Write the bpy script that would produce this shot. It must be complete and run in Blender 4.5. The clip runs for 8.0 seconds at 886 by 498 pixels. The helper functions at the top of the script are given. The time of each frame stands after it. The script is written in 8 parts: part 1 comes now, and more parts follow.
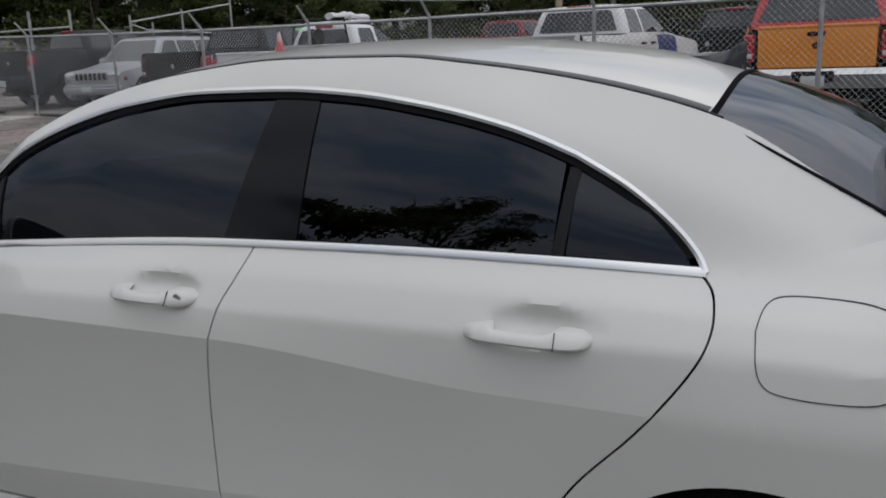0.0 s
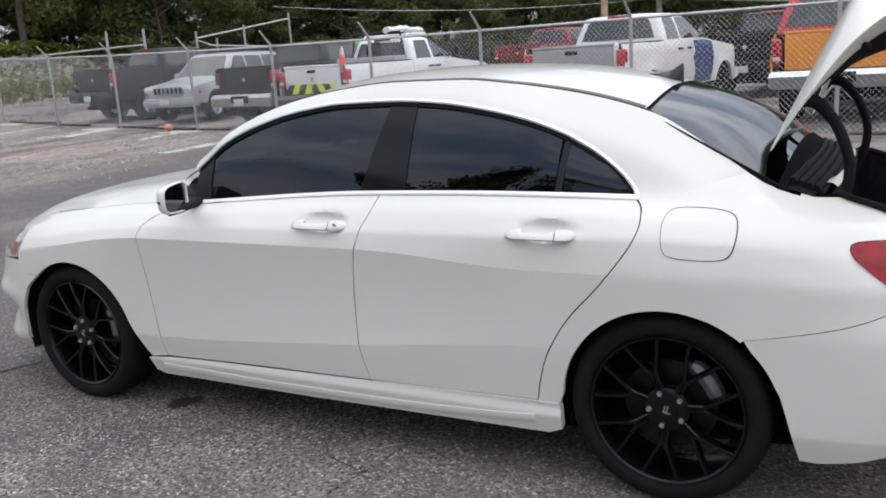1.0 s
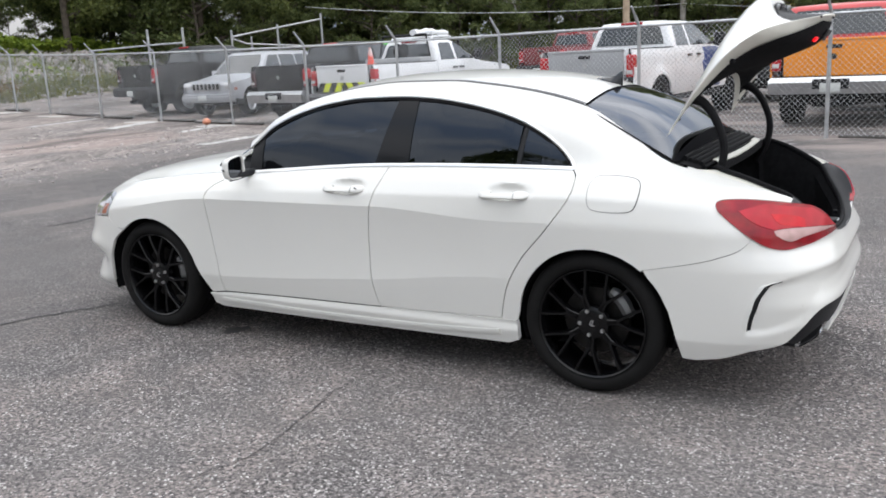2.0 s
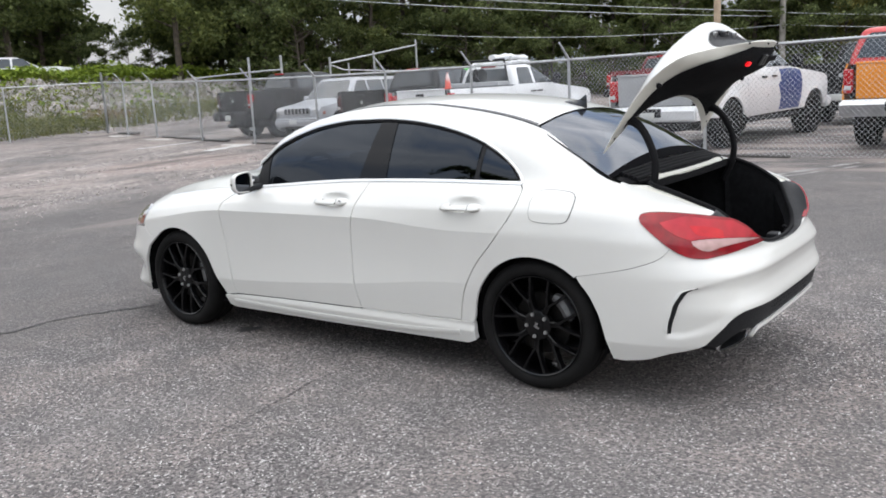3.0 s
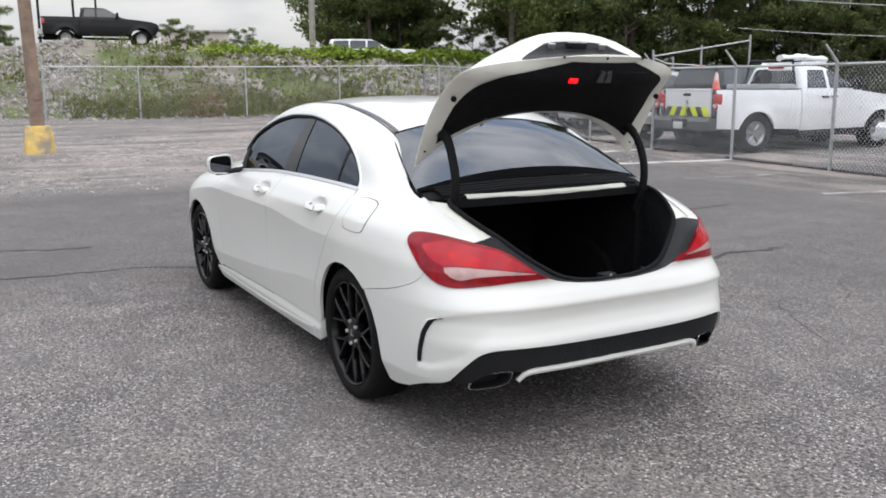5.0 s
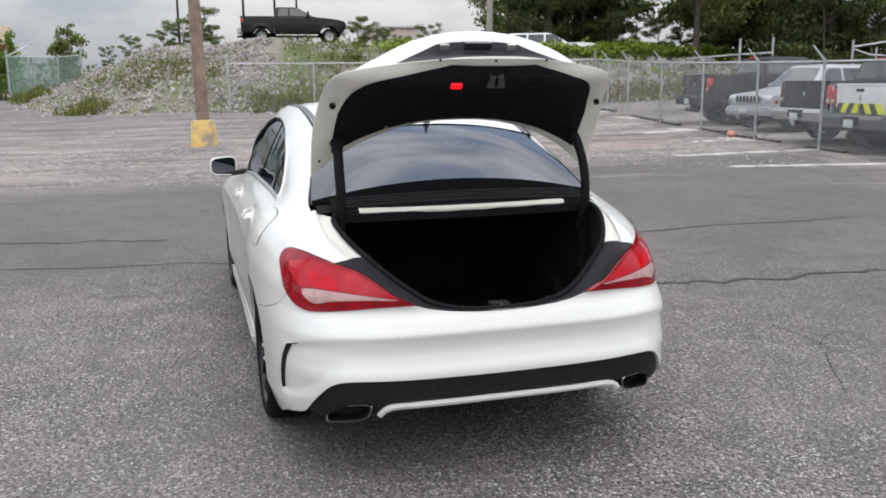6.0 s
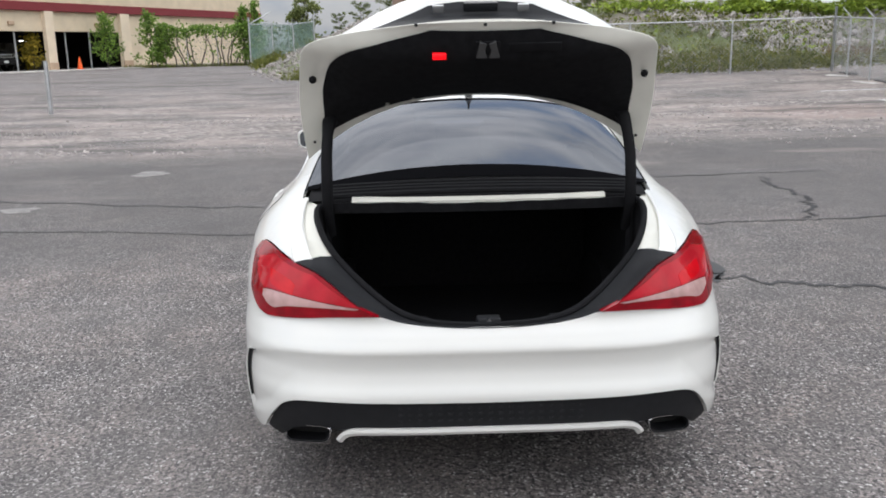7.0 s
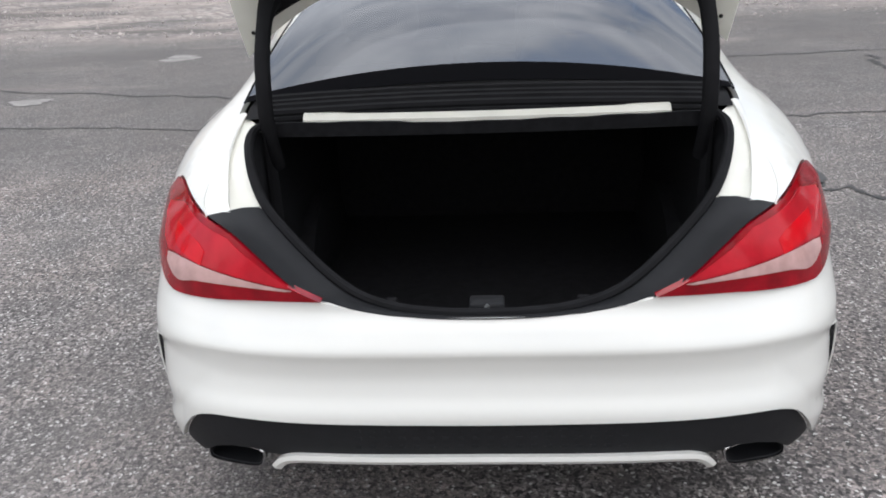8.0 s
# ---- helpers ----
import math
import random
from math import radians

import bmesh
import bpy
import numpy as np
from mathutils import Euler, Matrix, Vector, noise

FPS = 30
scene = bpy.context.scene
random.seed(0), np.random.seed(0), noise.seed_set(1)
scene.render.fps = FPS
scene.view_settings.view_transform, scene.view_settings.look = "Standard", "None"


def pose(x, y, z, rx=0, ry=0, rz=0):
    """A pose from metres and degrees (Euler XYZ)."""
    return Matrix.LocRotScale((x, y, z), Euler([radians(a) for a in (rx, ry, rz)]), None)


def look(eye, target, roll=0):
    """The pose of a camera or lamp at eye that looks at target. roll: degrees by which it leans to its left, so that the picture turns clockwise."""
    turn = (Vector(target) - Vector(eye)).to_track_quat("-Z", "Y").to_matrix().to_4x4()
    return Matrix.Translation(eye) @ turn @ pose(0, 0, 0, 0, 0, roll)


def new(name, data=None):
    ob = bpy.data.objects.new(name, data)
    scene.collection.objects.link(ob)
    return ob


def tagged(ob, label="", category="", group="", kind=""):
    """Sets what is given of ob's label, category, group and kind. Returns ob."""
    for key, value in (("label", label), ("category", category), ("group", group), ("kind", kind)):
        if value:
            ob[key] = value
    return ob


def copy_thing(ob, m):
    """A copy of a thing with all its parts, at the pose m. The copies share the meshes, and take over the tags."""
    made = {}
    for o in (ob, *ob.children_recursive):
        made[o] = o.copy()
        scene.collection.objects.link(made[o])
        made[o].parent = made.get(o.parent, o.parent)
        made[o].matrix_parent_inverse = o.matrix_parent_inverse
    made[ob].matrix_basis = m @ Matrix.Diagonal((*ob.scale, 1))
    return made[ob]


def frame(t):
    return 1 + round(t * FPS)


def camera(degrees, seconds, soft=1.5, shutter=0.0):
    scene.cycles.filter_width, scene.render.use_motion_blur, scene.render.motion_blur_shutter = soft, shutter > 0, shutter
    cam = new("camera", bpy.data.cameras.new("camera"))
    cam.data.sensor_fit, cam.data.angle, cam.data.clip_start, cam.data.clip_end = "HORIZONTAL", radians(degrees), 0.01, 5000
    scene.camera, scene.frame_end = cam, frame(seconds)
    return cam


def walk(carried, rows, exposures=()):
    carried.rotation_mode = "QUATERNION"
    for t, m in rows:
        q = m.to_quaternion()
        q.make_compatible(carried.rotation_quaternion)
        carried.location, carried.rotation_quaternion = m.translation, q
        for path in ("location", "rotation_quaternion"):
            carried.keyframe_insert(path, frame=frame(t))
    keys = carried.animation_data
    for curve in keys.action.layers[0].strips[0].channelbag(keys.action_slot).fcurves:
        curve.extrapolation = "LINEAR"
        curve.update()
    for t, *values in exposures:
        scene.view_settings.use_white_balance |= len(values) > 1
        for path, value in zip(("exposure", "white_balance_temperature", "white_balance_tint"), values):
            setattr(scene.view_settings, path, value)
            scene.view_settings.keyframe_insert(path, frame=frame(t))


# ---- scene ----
cam = camera(53.8, 8.0, soft=1.8)
PATH = [
    (0, (0.11, -2.258, 1.404), (-0.721, -0.497, 0.945), -2.4),
    (0.5, (0.393, -2.804, 1.471), (-0.499, -1.067, 1.036), -3.9),
    (1, (0.655, -3.42, 1.481), (-0.283, -1.709, 1.042), -3.8),
    (1.5, (0.997, -3.992, 1.505), (0.034, -2.297, 1.059), -3.0),
    (1.7, (1.119, -4.178, 1.505), (0.155, -2.483, 1.062), -2.6),
    (2.8, (1.932, -4.377, 1.522), (0.78, -2.787, 1.138), -4.3),
    (3, (2.109, -4.284, 1.481), (0.917, -2.721, 1.111), -3.4),
    (3.5, (2.571, -3.883, 1.479), (1.282, -2.391, 1.14), -1.8),
    (4, (3.027, -3.459, 1.482), (1.602, -2.1, 1.127), -0.9),
    (4.2, (3.174, -3.254, 1.444), (1.696, -1.956, 1.081), -0.2),
    (5.3, (3.8, -2.032, 1.486), (2.017, -1.205, 1.116), -0.7),
    (5.5, (3.822, -1.757, 1.493), (2.004, -1.015, 1.117), -0.8),
    (6, (3.903, -1.118, 1.51), (2.02, -0.562, 1.132), -0.5),
    (6.5, (3.753, -0.578, 1.502), (1.811, -0.285, 1.124), -0.6),
    (7, (3.505, -0.2, 1.518), (1.557, -0.156, 1.067), -1.1),
    (7.5, (3.066, -0.029, 1.476), (1.153, -0.099, 0.896), -1.2),
    (8, (2.564, 0.026, 1.45), (0.7, -0.1, 0.737), -2.53),
]
walk(cam, [(t, look(eye, target, roll)) for t, eye, target, roll in PATH],
     [(0.0, -0.27), (0.5, 0.37), (1.0, 0.68), (1.5, 0.95), (3.0, 0.97), (4.0, 0.95), (5.5, 0.87), (7.0, 0.84), (8.0, 0.95)])


# ---------------------------------------------------------------- daylight under broken cloud
world = bpy.data.worlds.new("sky")
scene.world = world
world.use_nodes = True
wn = world.node_tree
SUN_EL, SUN_AZ = 50.0, 15.0        # height, and the way it comes from, turned from +x towards +y
sky = wn.nodes.new("ShaderNodeTexSky")
sky.sky_type, sky.sun_disc = "NISHITA", False
sky.sun_elevation, sky.sun_rotation = radians(SUN_EL), radians(90 - SUN_AZ)
sky.dust_density, sky.air_density = 3.0, 1.0
wtc = wn.nodes.new("ShaderNodeTexCoord")
wmap = wn.nodes.new("ShaderNodeMapping")
wmap.inputs["Scale"].default_value = (1.0, 1.0, 2.6)
cloud = wn.nodes.new("ShaderNodeTexNoise")
cloud.inputs["Scale"].default_value, cloud.inputs["Detail"].default_value, cloud.inputs["Roughness"].default_value = 2.0, 7.0, 0.55
wn.links.new(wtc.outputs["Generated"], wmap.inputs["Vector"])
wn.links.new(wmap.outputs["Vector"], cloud.inputs["Vector"])
ramp = wn.nodes.new("ShaderNodeValToRGB")
for pos, c in ((0.0, (3.4, 4.7, 7.2)), (0.40, (4.9, 5.9, 7.6)), (0.50, (9.0, 9.2, 9.6)), (0.62, (12.4, 12.3, 12.3))):
    el = ramp.color_ramp.elements.new(pos) if pos not in (0.0,) else ramp.color_ramp.elements[0]
    el.position, el.color = pos, (*c, 1)
ramp.color_ramp.elements[-1].color = (12.4, 12.3, 12.3, 1)
wn.links.new(cloud.outputs["Fac"], ramp.inputs["Fac"])
wmix = wn.nodes.new("ShaderNodeMix")
wmix.data_type = "RGBA"
wmix.inputs["Factor"].default_value = 0.85
wn.links.new(sky.outputs["Color"], wmix.inputs["A"])
wn.links.new(ramp.outputs["Color"], wmix.inputs["B"])
# an overcast vault: brighter overhead than at the horizon
wsep = wn.nodes.new("ShaderNodeSeparateXYZ")
wn.links.new(wtc.outputs["Generated"], wsep.inputs[0])
vault = wn.nodes.new("ShaderNodeMapRange")
vault.inputs["From Min"].default_value, vault.inputs["From Max"].default_value = 0.0, 1.0
vault.inputs["To Min"].default_value, vault.inputs["To Max"].default_value = 0.30, 1.52
wn.links.new(wsep.outputs["Z"], vault.inputs["Value"])
wscale = wn.nodes.new("ShaderNodeVectorMath")
wscale.operation = "SCALE"
wn.links.new(wmix.outputs["Result"], wscale.inputs[0])
wn.links.new(vault.outputs["Result"], wscale.inputs["Scale"])
bg = wn.nodes["Background"]
bg.inputs["Strength"].default_value = 0.102
wn.links.new(wscale.outputs["Vector"], bg.inputs["Color"])
sun = new("sun", bpy.data.lights.new("sun", "SUN"))
sun.data.energy, sun.data.angle, sun.data.color = 0.62, radians(120), (1.0, 0.975, 0.94)
sun.matrix_basis = look((30 * math.cos(radians(SUN_AZ)), 30 * math.sin(radians(SUN_AZ)), 30 * math.tan(radians(SUN_EL))), (0, 0, 0))

# ---------------------------------------------------------------- materials
def material(name, base, rough=0.5, metal=0.0, vary=0.0, scale=8.0, fine=0.0, bump=0.0, bump_scale=60.0,
             coat=0.0, spec=0.5, emit=None, emit_strength=0.0, per_object=0.0, second=None, cover=0.5, rough_vary=0.0):
    """A principled surface with two scales of colour variation, an optional second colour in blotches, and fine relief."""
    m = bpy.data.materials.new(name)
    m.use_nodes = True
    nt = m.node_tree
    b = nt.nodes["Principled BSDF"]
    b.inputs["Roughness"].default_value, b.inputs["Metallic"].default_value = rough, metal
    b.inputs["Coat Weight"].default_value, b.inputs["Coat Roughness"].default_value = coat, 0.04
    b.inputs["Specular IOR Level"].default_value = spec
    if emit:
        b.inputs["Emission Color"].default_value, b.inputs["Emission Strength"].default_value = (*emit, 1), emit_strength
    tc = nt.nodes.new("ShaderNodeTexCoord")

    def tex(sc, detail=4.0):
        n = nt.nodes.new("ShaderNodeTexNoise")
        n.inputs["Scale"].default_value, n.inputs["Detail"].default_value = sc, detail
        nt.links.new(tc.outputs["Object"], n.inputs["Vector"])
        return n.outputs["Fac"]

    def ranged(fac, a, c, lo, hi):
        n = nt.nodes.new("ShaderNodeMapRange")
        n.inputs["From Min"].default_value, n.inputs["From Max"].default_value = a, c
        n.inputs["To Min"].default_value, n.inputs["To Max"].default_value = lo, hi
        nt.links.new(fac, n.inputs["Value"])
        return n.outputs["Result"]

    def mul(x, y):
        n = nt.nodes.new("ShaderNodeMath")
        n.operation = "MULTIPLY"
        nt.links.new(x, n.inputs[0])
        nt.links.new(y, n.inputs[1])
        return n.outputs["Value"]

    rgb = nt.nodes.new("ShaderNodeRGB")
    rgb.outputs[0].default_value = (*base, 1)
    col = rgb.outputs[0]
    if second:
        mx = nt.nodes.new("ShaderNodeMix")
        mx.data_type = "RGBA"
        nt.links.new(ranged(tex(scale * 0.35, 6), cover - 0.08, cover + 0.08, 1, 0), mx.inputs["Factor"])
        nt.links.new(col, mx.inputs["A"])
        mx.inputs["B"].default_value = (*second, 1)
        col = mx.outputs["Result"]
    value = None
    if vary:
        value = ranged(tex(scale), 0.3, 0.7, 1 - vary, 1 + vary)
    if fine:
        f = ranged(tex(bump_scale * 1.3, 2), 0.3, 0.7, 1 - fine, 1 + fine)
        value = mul(value, f) if value else f
    if per_object:
        oi = nt.nodes.new("ShaderNodeObjectInfo")
        f = ranged(oi.outputs["Random"], 0, 1, 1 - per_object, 1 + per_object)
        value = mul(value, f) if value else f
    if value:
        sc = nt.nodes.new("ShaderNodeVectorMath")
        sc.operation = "SCALE"
        nt.links.new(col, sc.inputs[0])
        nt.links.new(value, sc.inputs["Scale"])
        col = sc.outputs["Vector"]
    nt.links.new(col, b.inputs["Base Color"])
    if rough_vary:
        nt.links.new(ranged(tex(scale * 1.7), 0.3, 0.7, max(rough - rough_vary, 0.02), min(rough + rough_vary, 1)), b.inputs["Roughness"])
    if bump:
        bp = nt.nodes.new("ShaderNodeBump")
        bp.inputs["Strength"].default_value, bp.inputs["Distance"].default_value = bump, 0.02
        nt.links.new(tex(bump_scale, 5), bp.inputs["Height"])
        nt.links.new(bp.outputs["Normal"], b.inputs["Normal"])
    return m


def glass(name, tint, ior=1.5, rough=0.0, gloss=(1, 1, 1)):
    """A tinted pane: the light that passes is tinted, and the gloss follows Fresnel."""
    m = bpy.data.materials.new(name)
    m.use_nodes = True
    nt = m.node_tree
    nt.nodes.clear()
    out = nt.nodes.new("ShaderNodeOutputMaterial")
    tr = nt.nodes.new("ShaderNodeBsdfTransparent")
    tr.inputs["Color"].default_value = (*tint, 1)
    gl = nt.nodes.new("ShaderNodeBsdfGlossy")
    gl.inputs["Roughness"].default_value = rough
    gl.inputs["Color"].default_value = (*gloss, 1)
    fr = nt.nodes.new("ShaderNodeFresnel")
    fr.inputs["IOR"].default_value = ior
    mx = nt.nodes.new("ShaderNodeMixShader")
    nt.links.new(fr.outputs[0], mx.inputs[0])
    nt.links.new(tr.outputs[0], mx.inputs[1])
    nt.links.new(gl.outputs[0], mx.inputs[2])
    nt.links.new(mx.outputs[0], out.inputs[0])
    return m


def ground_material():
    """Worn asphalt with pale aggregate, and drifts of pale dust and gravel further out in the lot."""
    m = bpy.data.materials.new("asphalt")
    m.use_nodes = True
    nt = m.node_tree
    b = nt.nodes["Principled BSDF"]
    b.inputs["Roughness"].default_value = 0.85
    geo = nt.nodes.new("ShaderNodeNewGeometry")

    def node(kind, **values):
        n = nt.nodes.new(kind)
        for k, v in values.items():
            n.inputs[k].default_value = v
        return n

    def noise_of(scale, detail=3.0, stretch=(1, 1, 1), rough=0.5):
        mp = node("ShaderNodeMapping", Scale=stretch)
        nt.links.new(geo.outputs["Position"], mp.inputs["Vector"])
        n = node("ShaderNodeTexNoise", Scale=scale, Detail=detail, Roughness=rough)
        nt.links.new(mp.outputs["Vector"], n.inputs["Vector"])
        return n.outputs["Fac"]

    def ranged(fac, a, c, lo=0.0, hi=1.0):
        n = nt.nodes.new("ShaderNodeMapRange")
        n.inputs["From Min"].default_value, n.inputs["From Max"].default_value = a, c
        n.inputs["To Min"].default_value, n.inputs["To Max"].default_value = lo, hi
        nt.links.new(fac, n.inputs["Value"])
        return n.outputs["Result"]

    def mix(fac, a, c):
        n = nt.nodes.new("ShaderNodeMix")
        n.data_type = "RGBA"
        nt.links.new(fac, n.inputs["Factor"])
        for s, v in (("A", a), ("B", c)):
            if isinstance(v, tuple):
                n.inputs[s].default_value = (*v, 1)
            else:
                nt.links.new(v, n.inputs[s])
        return n.outputs["Result"]

    def math(op, a, c):
        n = nt.nodes.new("ShaderNodeMath")
        n.operation = op
        for i, v in enumerate((a, c)):
            if isinstance(v, float):
                n.inputs[i].default_value = v
            else:
                nt.links.new(v, n.inputs[i])
        return n.outputs["Value"]

    vor = node("ShaderNodeTexVoronoi", Scale=95.0)
    nt.links.new(geo.outputs["Position"], vor.inputs["Vector"])
    stone = nt.nodes.new("ShaderNodeSeparateColor")
    nt.links.new(vor.outputs["Color"], stone.inputs[0])
    tar = mix(ranged(noise_of(2.2, 6), 0.35, 0.68), ASPHALT_DARK, ASPHALT_LIGHT)
    fine = node("ShaderNodeTexVoronoi", Scale=120.0)
    nt.links.new(geo.outputs["Position"], fine.inputs["Vector"])
    chip = nt.nodes.new("ShaderNodeSeparateColor")
    nt.links.new(fine.outputs["Color"], chip.inputs[0])
    # fine chippings of several greys and rusty browns, then the larger pale stones, then pits
    tint = mix(ranged(noise_of(1.1, 6, rough=0.75), 0.42, 0.60), STONE_GREY, STONE_BROWN)
    grit = mix(math("MULTIPLY", ranged(chip.outputs[0], 0.35, 0.95), ranged(noise_of(24, 4, rough=0.6), 0.38, 0.60, 0.25, 1.0)), tar, tint)
    edge = ranged(math("ADD", vor.outputs["Distance"], math("MULTIPLY", noise_of(210, 2), 0.7)), 0.95, 0.50)
    grit = mix(math("MULTIPLY", math("MULTIPLY", ranged(stone.outputs[0], 0.70, 0.94), edge), ranged(noise_of(9, 3), 0.35, 0.62, 0.3, 1.0)), grit, STONE_PALE)
    grit = mix(ranged(noise_of(50, 4, rough=0.6), 0.515, 0.58, 0, 0.97), grit, ASPHALT_PIT)
    grit = mix(ranged(chip.outputs[1], 0.958, 0.966, 0, 0.9), grit, STONE_WHITE)
    grit = mix(ranged(noise_of(4.0, 6, rough=0.7), 0.46, 0.62, 0, 0.42), grit, ASPHALT_DARK)
    big = mix(ranged(noise_of(0.45, 5), 0.42, 0.7, 0, 0.4), grit, DUST_THIN)
    sep = nt.nodes.new("ShaderNodeSeparateXYZ")
    nt.links.new(geo.outputs["Position"], sep.inputs[0])
    # distance into the lot, away from the parked sedan
    out = math("ADD", math("MULTIPLY", sep.outputs[0], -1.0), math("MULTIPLY", sep.outputs[1], -0.12))
    # a strip of darker, closer asphalt beyond the sedan and along the fence
    strip = math("MULTIPLY", math("MAXIMUM", ranged(out, 2.6, 3.9), ranged(sep.outputs[1], 0.9, 3.8)), ranged(out, 10.6, 9.0))
    big = mix(math("MULTIPLY", strip, ranged(noise_of(0.6, 6), 0.30, 0.62, 0.85, 0.45)), big, SMOOTH_TAR)
    zone = math("MULTIPLY", ranged(out, 9.2, 12.0), ranged(out, 34.0, 17.0, 0.12, 1.0))
    streak = math("MULTIPLY", ranged(noise_of(1.0, 7, (0.5, 0.33, 1), 0.72), 0.42, 0.60), ranged(noise_of(5.0, 5, (0.8, 0.3, 1), 0.6), 0.36, 0.58, 0.3, 1.0))
    dust = math("MULTIPLY", zone, streak)
    near_dust = math("MULTIPLY", ranged(out, 4.0, 7.5), ranged(noise_of(0.8, 5, (1.0, 0.3, 1)), 0.58, 0.70, 0.0, 0.4))
    dust = math("MAXIMUM", dust, near_dust)
    # grit swept up along the fence
    fence_dust = math("MULTIPLY", ranged(math("ADD", sep.outputs[1], math("MULTIPLY", sep.outputs[0], 0.153)), 6.6, 9.4), ranged(noise_of(1.2, 7, (0.35, 0.9, 1), 0.65), 0.45, 0.60, 0.0, 0.75))
    dust = math("MAXIMUM", dust, fence_dust)
    col = mix(math("MULTIPLY", dust, 0.9), big, DUST)
    # a worn patch where reddish gravel shows through
    east, north = math("MULTIPLY", math("ADD", sep.outputs[0], 14.8), 0.55), math("MULTIPLY", math("ADD", sep.outputs[1], -8.3), 0.40)
    spread = math("ADD", math("ADD", math("MULTIPLY", east, east), math("MULTIPLY", north, north)), math("MULTIPLY", noise_of(1.3, 6), 1.2))
    col = mix(math("MULTIPLY", ranged(spread, 1.55, 1.0), ranged(noise_of(7.0, 6, rough=0.65), 0.36, 0.58, 0.35, 0.95)), col, GRAVEL_RED)
    rut = math("MULTIPLY", ranged(out, 8.0, 10.5), ranged(noise_of(1.1, 6, (0.75, 0.24, 1), 0.68), 0.52, 0.61, 0.0, 0.8))
    col = mix(rut, col, RUT_DARK)
    # ridges of coarse gravel and clods where the asphalt has broken up
    ridge = math("MULTIPLY", zone, ranged(noise_of(1.0, 5, (0.85, 0.16, 1), 0.6), 0.47, 0.56))
    clod = noise_of(13.0, 5, (1.0, 0.55, 1), 0.75)
    col = mix(math("MULTIPLY", ridge, ranged(clod, 0.50, 0.60, 0.0, 0.9)), col, CLOD)
    col = mix(math("MULTIPLY", ridge, ranged(clod, 0.46, 0.38, 0.0, 0.8)), col, RUT_DARK)
    col = mix(math("MULTIPLY", zone, ranged(noise_of(6.0, 6, (1.0, 0.3, 1), 0.7), 0.57, 0.64, 0.0, 0.6)), col, RUT_DARK)
    nt.links.new(col, b.inputs["Base Color"])
    bp = nt.nodes.new("ShaderNodeBump")
    bp.inputs["Strength"].default_value, bp.inputs["Distance"].default_value = 0.6, 0.008
    nt.links.new(math("ADD", math("MULTIPLY", fine.outputs["Distance"], 0.6), math("ADD", math("MULTIPLY", vor.outputs["Distance"], 0.5), noise_of(60, 5))), bp.inputs["Height"])
    nt.links.new(bp.outputs["Normal"], b.inputs["Normal"])
    return m


ASPHALT_DARK, ASPHALT_LIGHT = (0.058, 0.052, 0.050), (0.142, 0.126, 0.120)
STONE_PALE, ASPHALT_PIT = (0.42, 0.385, 0.365), (0.022, 0.0205, 0.0205)
STONE_GREY, STONE_BROWN, STONE_WHITE = (0.36, 0.332, 0.325), (0.39, 0.318, 0.288), (0.58, 0.56, 0.53)
GRAVEL_RED = (0.275, 0.212, 0.188)
CLOD = (0.46, 0.405, 0.37)
RUT_DARK = (0.072, 0.063, 0.059)
SMOOTH_TAR = (0.068, 0.0625, 0.0605)
DUST_THIN, DUST = (0.165, 0.153, 0.147), (0.320, 0.266, 0.238)

M_PAINT = material("white_paint", (0.635, 0.63, 0.598), 0.38, coat=0.8, vary=0.012, scale=3.0, spec=0.4)
M_INNER_PAINT = material("white_inner_paint", (0.64, 0.63, 0.565), 0.5, vary=0.05, scale=9.0, coat=0.2)
M_GAP = material("shut_gap", (0.008, 0.008, 0.008), 0.9)
M_SEAM = material("flap_seam", (0.05, 0.05, 0.05), 0.8)
M_TRIM = material("black_plastic", (0.010, 0.0105, 0.012), 0.58, spec=0.26, vary=0.15, scale=30, bump=0.08, bump_scale=300)
M_RUBBER = material("black_rubber", (0.008, 0.008, 0.009), 0.75, spec=0.12, vary=0.2, scale=20)
M_TYRE = material("tyre_rubber", (0.007, 0.0068, 0.0067), 0.75, spec=0.16, vary=0.25, scale=14, bump=0.1, bump_scale=180)
M_RIM = material("gloss_black_rim", (0.003, 0.003, 0.0034), 0.20, coat=0.0, spec=0.30, vary=0.1)
M_GLOSS = material("gloss_black", (0.012, 0.013, 0.015), 0.08, coat=0.5)
M_FRIT = material("printed_glass_border", (0.004, 0.004, 0.005), 0.8, spec=0.03)
M_MOULD = material("grey_moulding", (0.075, 0.075, 0.078), 0.45, vary=0.1)
M_CUP = material("grey_plastic", (0.045, 0.045, 0.045), 0.5, vary=0.1)
M_PILLAR = material("pillar_black", (0.007, 0.0075, 0.009), 0.1, spec=0.22, vary=0.1)
M_CHROME = material("bright_trim", (0.60, 0.61, 0.62), 0.28, 1.0, vary=0.03)
M_CHROME_TIP = material("smoked_chrome", (0.50, 0.50, 0.51), 0.16, 1.0, vary=0.05)
M_STEEL = material("brake_steel", (0.03, 0.029, 0.028), 0.45, 1.0, vary=0.25, scale=25)
M_ALLOY = material("pale_alloy", (0.5, 0.5, 0.5), 0.4, 0.9, vary=0.1, scale=20)
M_CALIPER = material("cast_caliper", (0.20, 0.20, 0.20), 0.5, 0.6, vary=0.2, scale=20)
M_LINER = material("black_lining", (0.009, 0.009, 0.010), 0.95, spec=0.12, vary=0.3, scale=40, bump=0.25, bump_scale=400)
